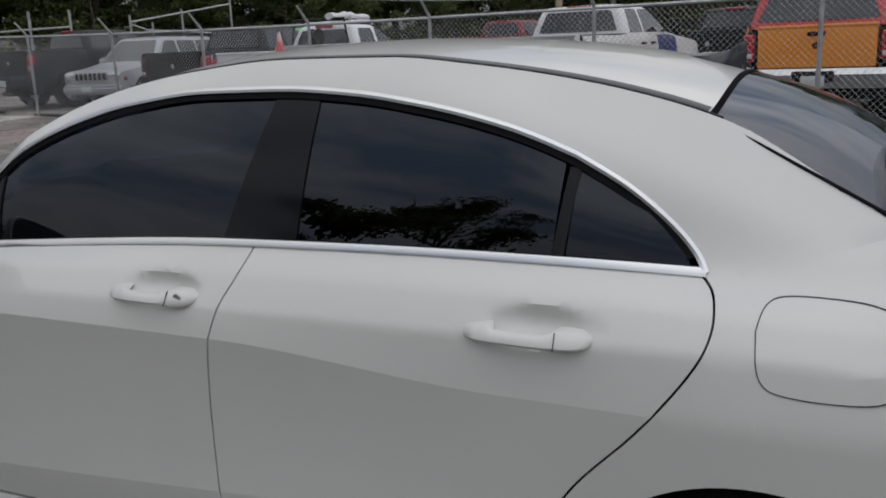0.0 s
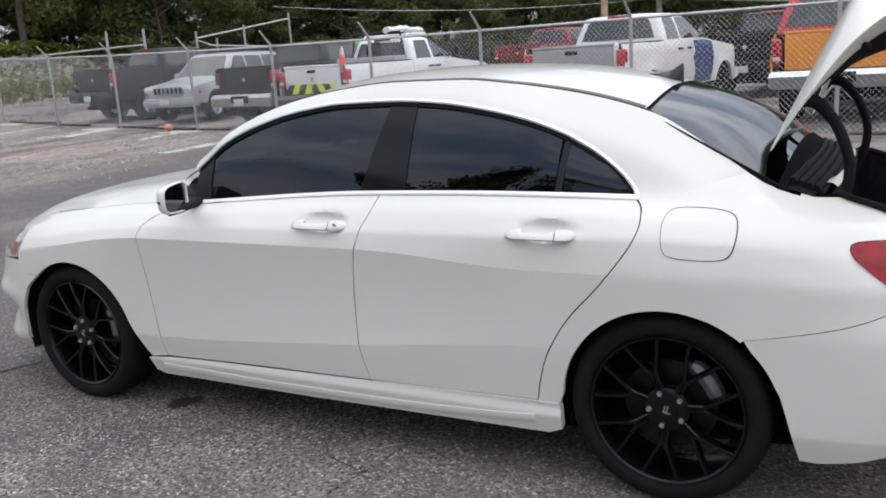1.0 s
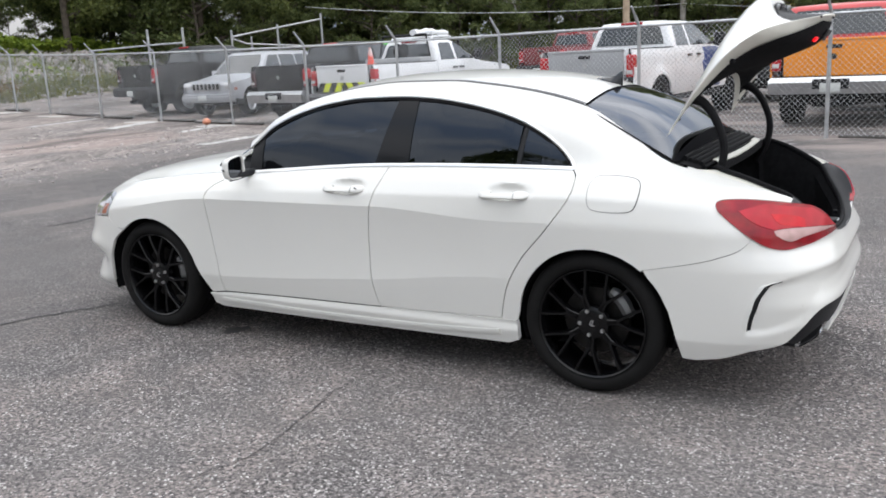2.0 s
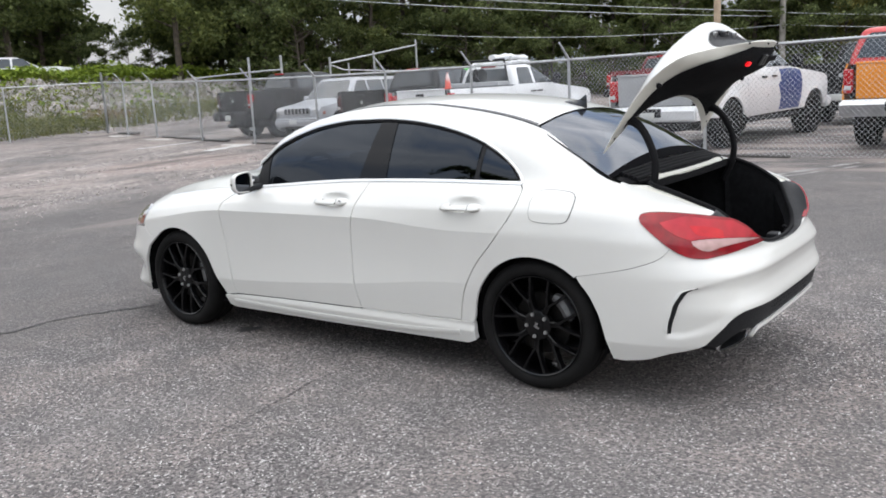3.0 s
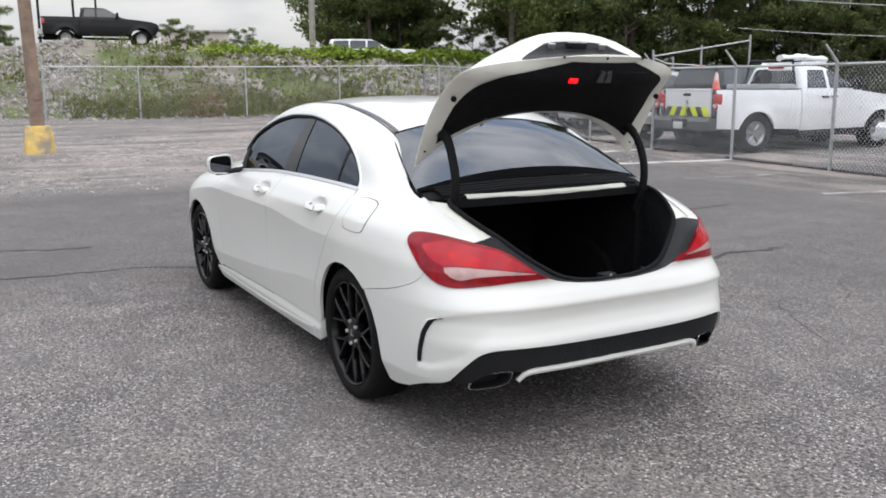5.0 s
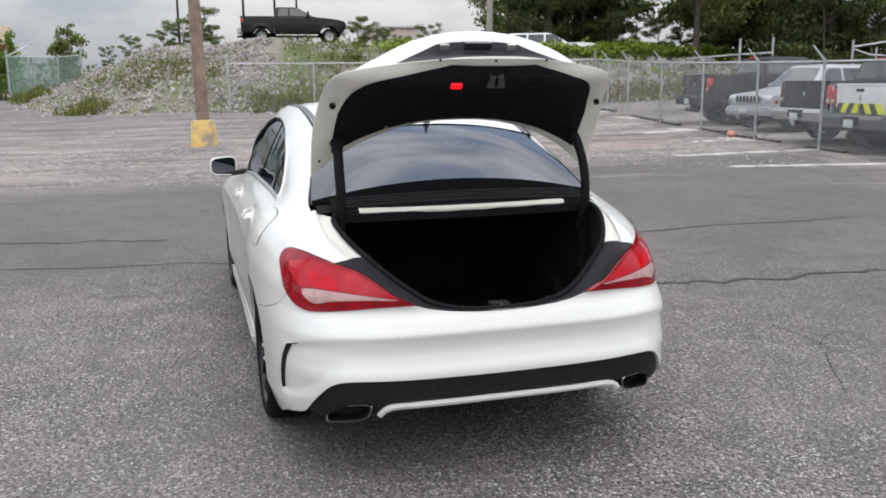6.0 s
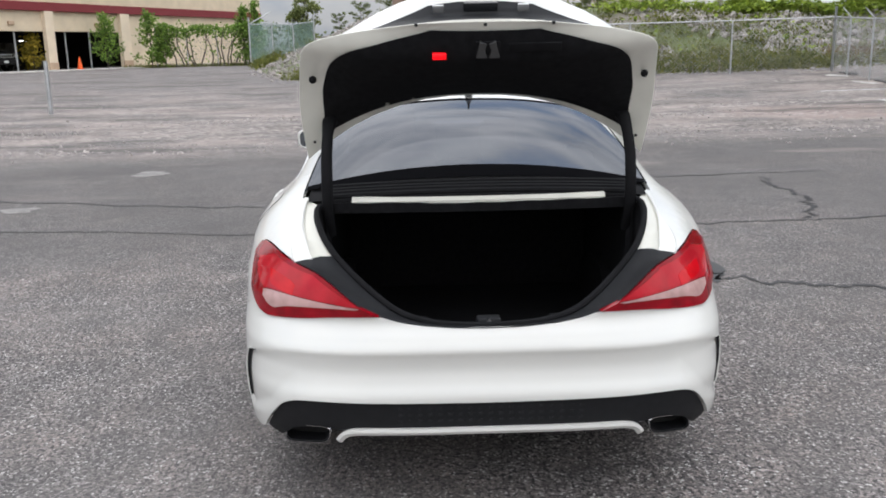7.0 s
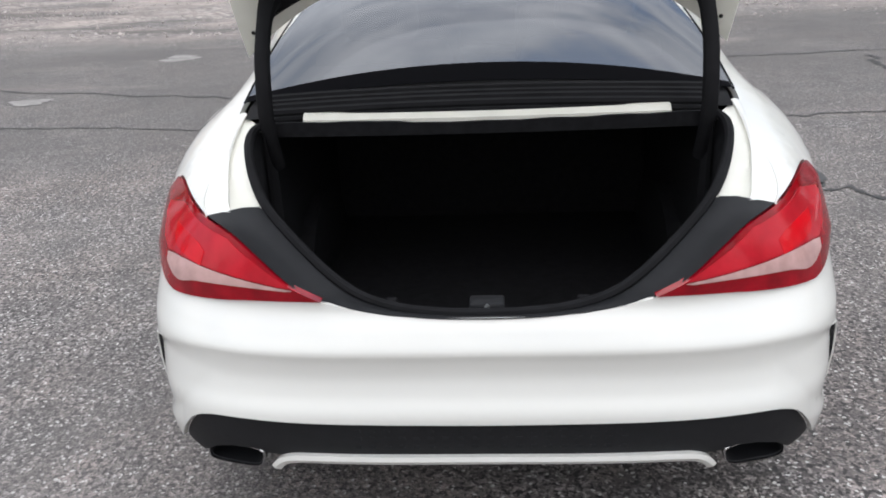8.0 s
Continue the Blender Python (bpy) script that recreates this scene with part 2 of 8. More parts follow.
M_LAMP = material("red_lens", (0.40, 0.010, 0.020), 0.12, coat=0.12, vary=0.18, scale=14, spec=0.35)
M_LAMP_DEEP = material("deep_red_lens", (0.22, 0.001, 0.007), 0.10, coat=0.12, vary=0.25, scale=22, spec=0.35)
M_LAMP_BRIGHT = material("bright_red_lens", (0.50, 0.003, 0.010), 0.10, coat=0.12, vary=0.15, scale=18, spec=0.35)
M_LAMP_CLEAR = material("clear_lens", (0.45, 0.28, 0.265), 0.14, coat=0.4, vary=0.15, scale=30)
M_REFLECTOR = material("lit_red_lamp", (0.5, 0.004, 0.008), 0.3, emit=(1.0, 0.006, 0.012), emit_strength=0.6)
M_AMBER = material("amber_lens", (0.30, 0.09, 0.05), 0.15, coat=0.8)
M_HEADLAMP = material("headlamp_lens", (0.42, 0.42, 0.43), 0.06, 0.3, coat=1.0)
# both panes' gloss is tinted blue, standing in for a bluer sky's reflection
M_TINT = glass("tinted_glass", (0.014, 0.017, 0.022), 1.54, 0.0, (0.80, 0.88, 1.0))
M_REARGLASS = glass("rear_glass", (0.02, 0.024, 0.036), 1.85, 0.0, (0.86, 0.91, 1.0))
# coloured dark, standing in for the dark cabin window it would reflect
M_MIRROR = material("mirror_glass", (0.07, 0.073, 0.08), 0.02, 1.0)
M_SEAT = material("black_upholstery", (0.02, 0.02, 0.021), 0.6, vary=0.2, bump=0.1, bump_scale=120)

# ---------------------------------------------------------------- mesh helpers
from mathutils.geometry import delaunay_2d_cdt

def mesh_object(name, bm, mat, parent=None, label="", smooth=35.0):
    me = bpy.data.meshes.new(name)
    bm.normal_update()
    bm.edges.index_update()
    creases = [e.index for e in bm.edges if not e.smooth]
    bm.to_mesh(me)
    bm.free()
    if mat:
        me.materials.append(mat)
    if smooth and len(me.polygons):
        me.shade_smooth()
        me.set_sharp_from_angle(angle=radians(smooth))
        for k in creases:
            me.edges[k].use_edge_sharp = True
    ob = new(name, me)
    if parent:
        ob.parent = parent
    if label:
        tagged(ob, label)
    return ob


def part(name, bm, mat, parent, label="", smooth=35.0):
    return mesh_object(name, bm, mat, parent, label, smooth)


def thing(name, label, category, group="", kind="", m=None):
    ob = new(name)
    ob.empty_display_size = 0.2
    if m is not None:
        ob.matrix_basis = m
    return tagged(ob, label, category, group, kind)


def box_bm(size, centre=(0, 0, 0), bevel=0.0, segments=2, bm=None, turn=None):
    own = bmesh.new()
    r = bmesh.ops.create_cube(own, size=1.0)
    bmesh.ops.scale(own, vec=size, verts=r["verts"])
    if bevel:
        bmesh.ops.bevel(own, geom=own.edges[:], offset=bevel, segments=segments, affect="EDGES", profile=0.5)
    if turn is not None:
        bmesh.ops.transform(own, matrix=turn, verts=own.verts[:])
    bmesh.ops.translate(own, vec=centre, verts=own.verts[:])
    if bm is None:
        return own
    join(bm, own)
    return bm


def join(bm, other):
    me = bpy.data.meshes.new("tmp")
    other.to_mesh(me)
    other.free()
    bm.from_mesh(me)
    bpy.data.meshes.remove(me)
    return bm


def tube_bm(points, radius, sides=8, bm=None, closed=False, flat=1.0):
    """A round tube along points; radius may be a number or one number a point."""
    bm = bm or bmesh.new()
    pts = [Vector(p) for p in points]
    n = len(pts)
    rad = radius if isinstance(radius, (list, tuple)) else [radius] * n
    rings = []
    side = None
    for i, p in enumerate(pts):
        a, c = pts[(i - 1) % n if closed else max(i - 1, 0)], pts[(i + 1) % n if closed else min(i + 1, n - 1)]
        d = (c - a).normalized()
        if side is None:
            side = d.orthogonal().normalized()
            if abs(d.z) < 0.9:
                side = d.cross(Vector((0, 0, 1))).normalized()
        side = (side - d * side.dot(d)).normalized()
        up = side.cross(d)
        rings.append([bm.verts.new(p + rad[i] * (math.cos(t) * side + flat * math.sin(t) * up))
                      for t in (2 * math.pi * k / sides for k in range(sides))])
    for i in range(n if closed else n - 1):
        r, s = rings[i], rings[(i + 1) % n]
        for k in range(sides):
            bm.faces.new((r[k], r[(k + 1) % sides], s[(k + 1) % sides], s[k]))
    if not closed:
        bm.faces.new(rings[0][::-1])
        bm.faces.new(rings[-1])
    bmesh.ops.recalc_face_normals(bm, faces=bm.faces[:])
    return bm


def lathe_bm(profile, steps=48):
    """A surface of revolution about the y axis: profile of (radius, y)."""
    bm = bmesh.new()
    rings = []
    for r, h in profile:
        rings.append([bm.verts.new((r * math.cos(t), h, r * math.sin(t))) for t in (2 * math.pi * k / steps for k in range(steps))])
    for a, c in zip(rings, rings[1:]):
        for k in range(steps):
            bm.faces.new((a[k], a[(k + 1) % steps], c[(k + 1) % steps], c[k]))
    bmesh.ops.recalc_face_normals(bm, faces=bm.faces[:])
    return bm


def pchip(pts):
    """A smooth curve through (x, y) points that does not overshoot."""
    xs, ys = [p[0] for p in pts], [p[1] for p in pts]
    n = len(xs)
    h = [xs[i + 1] - xs[i] for i in range(n - 1)]
    d = [(ys[i + 1] - ys[i]) / h[i] for i in range(n - 1)]
    m = [0.0] * n
    m[0], m[-1] = d[0], d[-1]
    for i in range(1, n - 1):
        if d[i - 1] * d[i] > 0:
            w1, w2 = 2 * h[i] + h[i - 1], h[i] + 2 * h[i - 1]
            m[i] = (w1 + w2) / (w1 / d[i - 1] + w2 / d[i])

    def at(x):
        if x <= xs[0]:
            return ys[0] + m[0] * (x - xs[0])
        if x >= xs[-1]:
            return ys[-1] + m[-1] * (x - xs[-1])
        i = 0
        while x > xs[i + 1]:
            i += 1
        t = (x - xs[i]) / h[i]
        return ((1 + 2 * t) * (1 - t) ** 2 * ys[i] + t * (1 - t) ** 2 * h[i] * m[i]
                + t * t * (3 - 2 * t) * ys[i + 1] + t * t * (t - 1) * h[i] * m[i + 1])
    return at


def spline(pts, per=6):
    """A Catmull-Rom curve through 2D or 3D points."""
    p = [Vector(q) for q in pts]
    out = []
    for i in range(len(p) - 1):
        a, b, c, d = p[max(i - 1, 0)], p[i], p[i + 1], p[min(i + 2, len(p) - 1)]
        for k in range(per):
            t = k / per
            out.append(0.5 * (2 * b + (c - a) * t + (2 * a - 5 * b + 4 * c - d) * t * t + (3 * b - a - 3 * c + d) * t ** 3))
    out.append(p[-1])
    return [tuple(q) for q in out]


def shifted(curve, d):
    """A 2D polyline moved sideways by d, to its left."""
    out = []
    for i, p in enumerate(curve):
        a, c = Vector(curve[max(i - 1, 0)]), Vector(curve[min(i + 1, len(curve) - 1)])
        t = (c - a).normalized()
        out.append((p[0] - t.y * d, p[1] + t.x * d))
    return out


def patch_bm(outline, place, step=0.04, depth=0.015, inward=None, folds=()):
    """A sheet over a 2D outline, laid on a surface by place(u, v), with its rim turned inward by depth; folds are rows of v that stay crisp."""
    bm = bmesh.new()
    clean = []
    for p in outline:
        if not clean or (Vector(p) - Vector(clean[-1])).length > 1e-4:
            clean.append(p)
    if (Vector(clean[0]) - Vector(clean[-1])).length < 1e-4:
        clean.pop()
    n = len(clean)
    flat, _, tris, *_ = delaunay_2d_cdt([Vector(p) for p in clean], [], [list(range(n))], 1, 1e-6)
    vs0 = [bm.verts.new((q.x, q.y, 0)) for q in flat]
    for t in tris:
        bm.faces.new([vs0[i] for i in t])
    us, vs = [p[0] for p in clean], [p[1] for p in clean]
    su, sv = step if isinstance(step, tuple) else (step, step)
    for lo, hi, st, no in ((min(us), max(us), su, (1, 0, 0)), (min(vs), max(vs), sv, (0, 1, 0))):
        k = math.ceil(lo / st + 1e-6)
        while k * st < hi - 1e-6:
            co = Vector(no) * (k * st)
            bmesh.ops.bisect_plane(bm, geom=bm.verts[:] + bm.edges[:] + bm.faces[:], plane_co=co, plane_no=no, dist=1e-6)
            k += 1
    bmesh.ops.remove_doubles(bm, verts=bm.verts[:], dist=1e-5)
    for fold in folds:
        for e in bm.edges:
            if all(abs(v.co.y - fold) < 1e-4 for v in e.verts):
                e.smooth = False
    for v in bm.verts:
        v.co = place(v.co.x, v.co.y)
    bmesh.ops.triangulate(bm, faces=[f for f in bm.faces if len(f.verts) > 4])
    bmesh.ops.recalc_face_normals(bm, faces=bm.faces[:])
    inward = Vector(inward) if inward is not None else None
    bm.normal_update()
    if inward is not None:
        total = Vector((0, 0, 0))
        for g in bm.faces:
            total += g.normal * g.calc_area()
        if total.dot(inward) > 0:
            bmesh.ops.reverse_faces(bm, faces=bm.faces[:])
            bm.normal_update()
    if depth:
        rim = [e for e in bm.edges if e.is_boundary]
        way = {v: v.normal.copy() for e in rim for v in e.verts}
        r = bmesh.ops.extrude_edge_only(bm, edges=rim)
        fresh = [g for g in r["geom"] if isinstance(g, bmesh.types.BMVert)]
        old = {v.co.copy().freeze(): v for v in way}
        for v in fresh:
            src = old.get(v.co.copy().freeze())
            v.co -= depth * (way[src] if src else v.normal)
    return bm


def ribbon_bm(curve, width, place, lift, bm=None):
    """A raised strip along a 2D curve on a surface; lift(p, h) raises a placed point by h."""
    bm = bm or bmesh.new()
    a, c = shifted(curve, width / 2), shifted(curve, -width / 2)
    rows = []
    for p, q in zip(a, c):
        rows.append([bm.verts.new(lift(*p, -0.006)), bm.verts.new(lift(*p, 0.002)), bm.verts.new(lift((p[0] + q[0]) / 2, (p[1] + q[1]) / 2, 0.0045)),
                     bm.verts.new(lift(*q, 0.002)), bm.verts.new(lift(*q, -0.006))])
    for r, s in zip(rows, rows[1:]):
        for k in range(4):
            bm.faces.new((r[k], r[k + 1], s[k + 1], s[k]))
    bm.faces.new(rows[0])
    bm.faces.new(rows[-1][::-1])
    bmesh.ops.recalc_face_normals(bm, faces=bm.faces[:])
    return bm


def mirrored(bm):
    """A copy of a mesh on the other side of the car's middle line."""
    other = bm.copy()
    for v in other.verts:
        v.co.y = -v.co.y
    bmesh.ops.reverse_faces(other, faces=other.faces[:])
    return other


def grid_bm(rows, closed=False):
    """A sheet through rows of 3D points."""
    bm = bmesh.new()
    vs = [[bm.verts.new(p) for p in row] for row in rows]
    for r, s in zip(vs, vs[1:]):
        n = len(r)
        for k in range(n if closed else n - 1):
            bm.faces.new((r[k], r[(k + 1) % n], s[(k + 1) % n], s[k]))
    bmesh.ops.remove_doubles(bm, verts=bm.verts[:], dist=1e-5)
    bmesh.ops.recalc_face_normals(bm, faces=bm.faces[:])
    return bm

# ---------------------------------------------------------------- ground
M_GROUND = ground_material()


def smooth01(t):
    t = min(max(t, 0.0), 1.0)
    return t * t * (3 - 2 * t)


def ground_height(x, y):
    """Level round the sedan, rising gently towards the rubble bank."""
    dx, dy = 2.0 - x, y + 2.0
    d = math.hypot(dx, dy)
    az = math.degrees(math.atan2(dy, dx))
    rise = 0.0013 * max(0.0, min(d, 44.0) - 14.0) ** 2
    k = smooth01((az + 16) / 20) * (1 - 0.75 * smooth01((az - 40) / 35)) if az < 120 else 0.25
    return rise * max(k, 0.52 * smooth01((az + 60) / 25) * (1 - smooth01((az + 8) / 8)))


gx = [-2500, -500, -160] + [float(v) for v in np.linspace(-80, 30, 111)] + [120, 600, 2500]
gy = [-2500, -500, -150] + [float(v) for v in np.linspace(-60, 60, 81)] + [150, 500, 2500]
bm = bmesh.new()
gv = [[bm.verts.new((x, y, ground_height(x, y))) for y in gy] for x in gx]
for r, s in zip(gv, gv[1:]):
    for k in range(len(gy) - 1):
        bm.faces.new((r[k], s[k], s[k + 1], r[k + 1]))
tagged(mesh_object("ground", bm, M_GROUND), "weathered grey asphalt lot with pale dust", "ground", kind="structure")

M_CRACK = material("crack_fill", (0.022, 0.021, 0.021), 0.7, vary=0.3, scale=20)
M_STRIPE = material("worn_white_paint", (0.44, 0.43, 0.41), 0.8, vary=0.3, scale=6, second=(0.14, 0.135, 0.13), cover=0.44)
M_WORN = material("faded_white_paint", (0.30, 0.29, 0.28), 0.85, vary=0.3, scale=6, second=(0.12, 0.115, 0.11), cover=0.54)
M_CONCRETE = material("pale_concrete", (0.42, 0.40, 0.37), 0.9, vary=0.2, scale=5, fine=0.15, bump=0.3, bump_scale=40)


def crack(points, width, seed=1, name="pavement_crack", mat=None, label="dark tar-filled crack in the asphalt"):
    """A jagged strip of crack filler lying on the asphalt."""
    rng = random.Random(seed)
    pts = spline([(x, y, 0) for x, y in points], 14)
    bm = bmesh.new()
    prev = None
    walk_off = 0.0
    for i, p in enumerate(pts):
        q = pts[min(i + 1, len(pts) - 1)]
        o = pts[max(i - 1, 0)]
        d = Vector((q[0] - o[0], q[1] - o[1], 0)).normalized()
        nrm = Vector((-d.y, d.x, 0))
        walk_off = 0.75 * walk_off + rng.uniform(-1, 1) * width * 0.9
        w = width * rng.uniform(0.35, 1.0) * (0.15 if i in (0, len(pts) - 1) else 1)
        c = Vector((p[0], p[1], 0)) + nrm * walk_off
        z = ground_height(c.x, c.y) + 0.004
        pair = [bm.verts.new((*(c + nrm * w / 2).xy, z)), bm.verts.new((*(c - nrm * w / 2).xy, z))]
        if prev:
            bm.faces.new((prev[0], prev[1], pair[1], pair[0]))
        prev = pair
    bmesh.ops.recalc_face_normals(bm, faces=bm.faces[:])
    ob = mesh_object(name, bm, mat or M_CRACK, smooth=0)
    return tagged(ob, label, "crack", "cracks in the asphalt")


crack([(-3.40, -0.55), (-3.66, -1.05), (-3.85, -2.2), (-4.1, -3.6), (-4.2, -5.5)], 0.035, 1)
crack([(-4.95, -1.3), (-5.1, -2.0), (-5.24, -2.6), (-5.7, -4.2), (-6.2, -6.5)], 0.055, 2)
crack([(-3.80, 2.1), (-3.78, 2.9), (-3.85, 3.9), (-3.9, 6.0)], 0.05, 3)
crack([(-6.3, 3.75), (-5.6, 3.5), (-5.0, 3.6), (-4.45, 3.45), (-3.85, 3.2)], 0.07, 4)
crack([(-2.6, 1.35), (-2.2, 1.7), (-2.0, 1.85), (-1.85, 2.3), (-1.7, 2.8), (-1.6, 4.2)], 0.07, 5)
crack([(-6.6, 1.2), (-6.5, 2.6), (-6.7, 4.6)], 0.05, 6)
crack([(-1.0, -0.7), (-1.06, -1.0), (-1.1, -1.27), (-1.03, -1.6), (-1.0, -1.9), (-1.06, -2.2)], 0.007, 7)
crack([(-1.06, -1.0), (-1.25, -0.95), (-1.36, -0.8)], 0.006, 8)
crack([(-0.1, 2.3), (-0.3, 2.6), (-0.1, 3.0), (-0.5, 3.5), (-0.3, 4.2)], 0.009, 9)
crack([(0.6, 1.9), (0.1, 2.2), (-0.15, 2.35), (-0.7, 2.3)], 0.008, 10)
crack([(0.2, 2.6), (0.8, 3.2), (0.7, 4.2)], 0.007, 11)


def blot(x, y, rx, ry, seed, mat, name, label, category):
    rng = random.Random(seed)
    bm = bmesh.new()
    z = ground_height(x, y) + 0.004
    n = 26
    ph = [rng.uniform(0, 6.28) for _ in range(4)]
    vs = []
    for k in range(n):
        a = 2 * math.pi * k / n
        r = 1 + 0.22 * math.sin(2 * a + ph[0]) + 0.16 * math.sin(3 * a + ph[1]) + 0.10 * math.sin(7 * a + ph[2]) + 0.06 * math.sin(11 * a + ph[3])
        px, py = x + rx * r * math.cos(a), y + ry * r * math.sin(a)
        vs.append(bm.verts.new((px, py, ground_height(px, py) + 0.004)))
    c = bm.verts.new((x, y, z))
    for k in range(n):
        bm.faces.new((c, vs[k], vs[(k + 1) % n]))
    return tagged(mesh_object(name, bm, mat, smooth=0), label, category)


M_OIL = material("oil_stain", (0.028, 0.027, 0.027), 0.55, vary=0.3, scale=12)
blot(-2.22, -0.72, 0.05, 0.085, 1, M_OIL, "oil_stain", "dark oil spot on the asphalt", "stain")
blot(-2.3, 1.75, 0.35, 0.10, 12, M_OIL, "oil_stain", "dark oil streak on the asphalt", "stain")
M_PATCH = material("worn_patch", (0.20, 0.19, 0.18), 0.9, vary=0.25, scale=8, fine=0.15, bump=0.3, bump_scale=40)
blot(-7.7, -3.67, 0.22, 0.25, 3, M_PATCH, "pale_patch", "pale worn patch on the asphalt", "patch")
blot(-5.2, -4.25, 0.13, 0.22, 4, M_PATCH, "pale_patch", "pale worn patch on the asphalt", "patch")


def fence_y(x):
    return 9.82 - 0.153 * x


def stripe(x, y, length, width, turn, seed, mat):
    rng = random.Random(seed)
    rows = []
    for k in range(13):
        t = k / 12
        w = width * rng.uniform(0.75, 1.1)
        a = Vector((math.cos(turn), math.sin(turn), 0))
        n = Vector((-a.y, a.x, 0))
        c = Vector((x, y, 0)) + a * (length * t) + n * rng.uniform(-0.02, 0.02)
        row = []
        for q in (c + n * w / 2, c - n * w / 2):
            row.append((q.x, q.y, ground_height(q.x, q.y) + 0.005))
        rows.append(row)
    return tagged(mesh_object("painted_line", grid_bm(rows), mat, smooth=0), "worn white painted parking line", "road marking", "parking lines")


for i, (xa, ya, xb, yb, w) in enumerate(((-11.45, 11.65, -11.45, 8.2, 0.34), (-8.55, 11.05, -9.25, 8.0, 0.30), (-17.3, 12.35, -17.0, 10.6, 0.45), (-14.3, 11.85, -14.15, 10.2, 0.30), (-3.5, 10.0, -4.05, 7.9, 0.20), (-0.75, 9.6, -2.1, 6.2, 0.13), (-0.3, 9.8, -1.7, 6.9, 0.08), (-6.0, 10.5, -6.5, 7.8, 0.16), (-20.0, 12.7, -20.0, 10.4, 0.3))):
    stripe(xa, ya, math.hypot(xb - xa, yb - ya), w, math.atan2(yb - ya, xb - xa), i, M_STRIPE if w > 0.25 else M_WORN)
for i, x in enumerate((-17.6, -22.2, -14.4, -25.0)):
    blot(x, fence_y(x) - 0.35, 0.55, 0.22, 20 + i, M_CONCRETE, "concrete_footing", "pale broken concrete beside a fence post", "concrete")
# a low broken kerb under the fence
bm = bmesh.new()
rng = random.Random(5)
x = -26.0
while x < 8:
    ln = rng.uniform(0.8, 2.0)
    y = fence_y(x + ln / 2)
    if rng.random() < 0.8:
        box_bm((ln * 0.97, 0.13, 0.06), (x + ln / 2, y + rng.uniform(-0.03, 0.03) + 0.12, ground_height(x, y) + 0.015), 0.02, 1, bm, Matrix.Rotation(-0.152 + rng.uniform(-0.02, 0.02), 4, "Z"))
    x += ln
M_BERM = material("asphalt_berm", (0.085, 0.08, 0.076), 0.95, vary=0.35, scale=5, fine=0.2, bump=0.4, bump_scale=30)
tagged(mesh_object("kerb", bm, M_BERM), "low broken asphalt edging under the fence", "kerb", kind="structure")


# a crumpled orange ball lying at the foot of the fence
rng = random.Random(31)
bm = bmesh.new()
bmesh.ops.create_icosphere(bm, subdivisions=3, radius=0.10)
for v in bm.verts:
    d = v.co.normalized()
    v.co *= 1 + 0.14 * math.sin(9 * d.x + 4 * d.y) * math.cos(7 * d.y - 3 * d.z) + rng.uniform(-0.06, 0.06)
    v.co.z *= 0.8
low = min(v.co.z for v in bm.verts)
bmesh.ops.translate(bm, vec=(-14.9, fence_y(-14.9) - 0.22, ground_height(-14.9, 11.9) - low - 0.004), verts=bm.verts[:])
M_BALL = material("orange_plastic", (0.62, 0.27, 0.17), 0.5, vary=0.2, scale=14)
tagged(mesh_object("plastic_bag", bm, M_BALL), "small crumpled orange ball by the fence", "bag")

# ---------------------------------------------------------------- the white sedan
# The sedan stands along x with its nose to -x, the rear axle at x = 0 and its middle at y = 0.
HUB_Z, AXLE_F = 0.322, -2.699
XB, XA = 0.10, -2.75        # where the rear and front corners begin to turn


def level(zs, ws):
    return pchip(zs), pchip(ws)


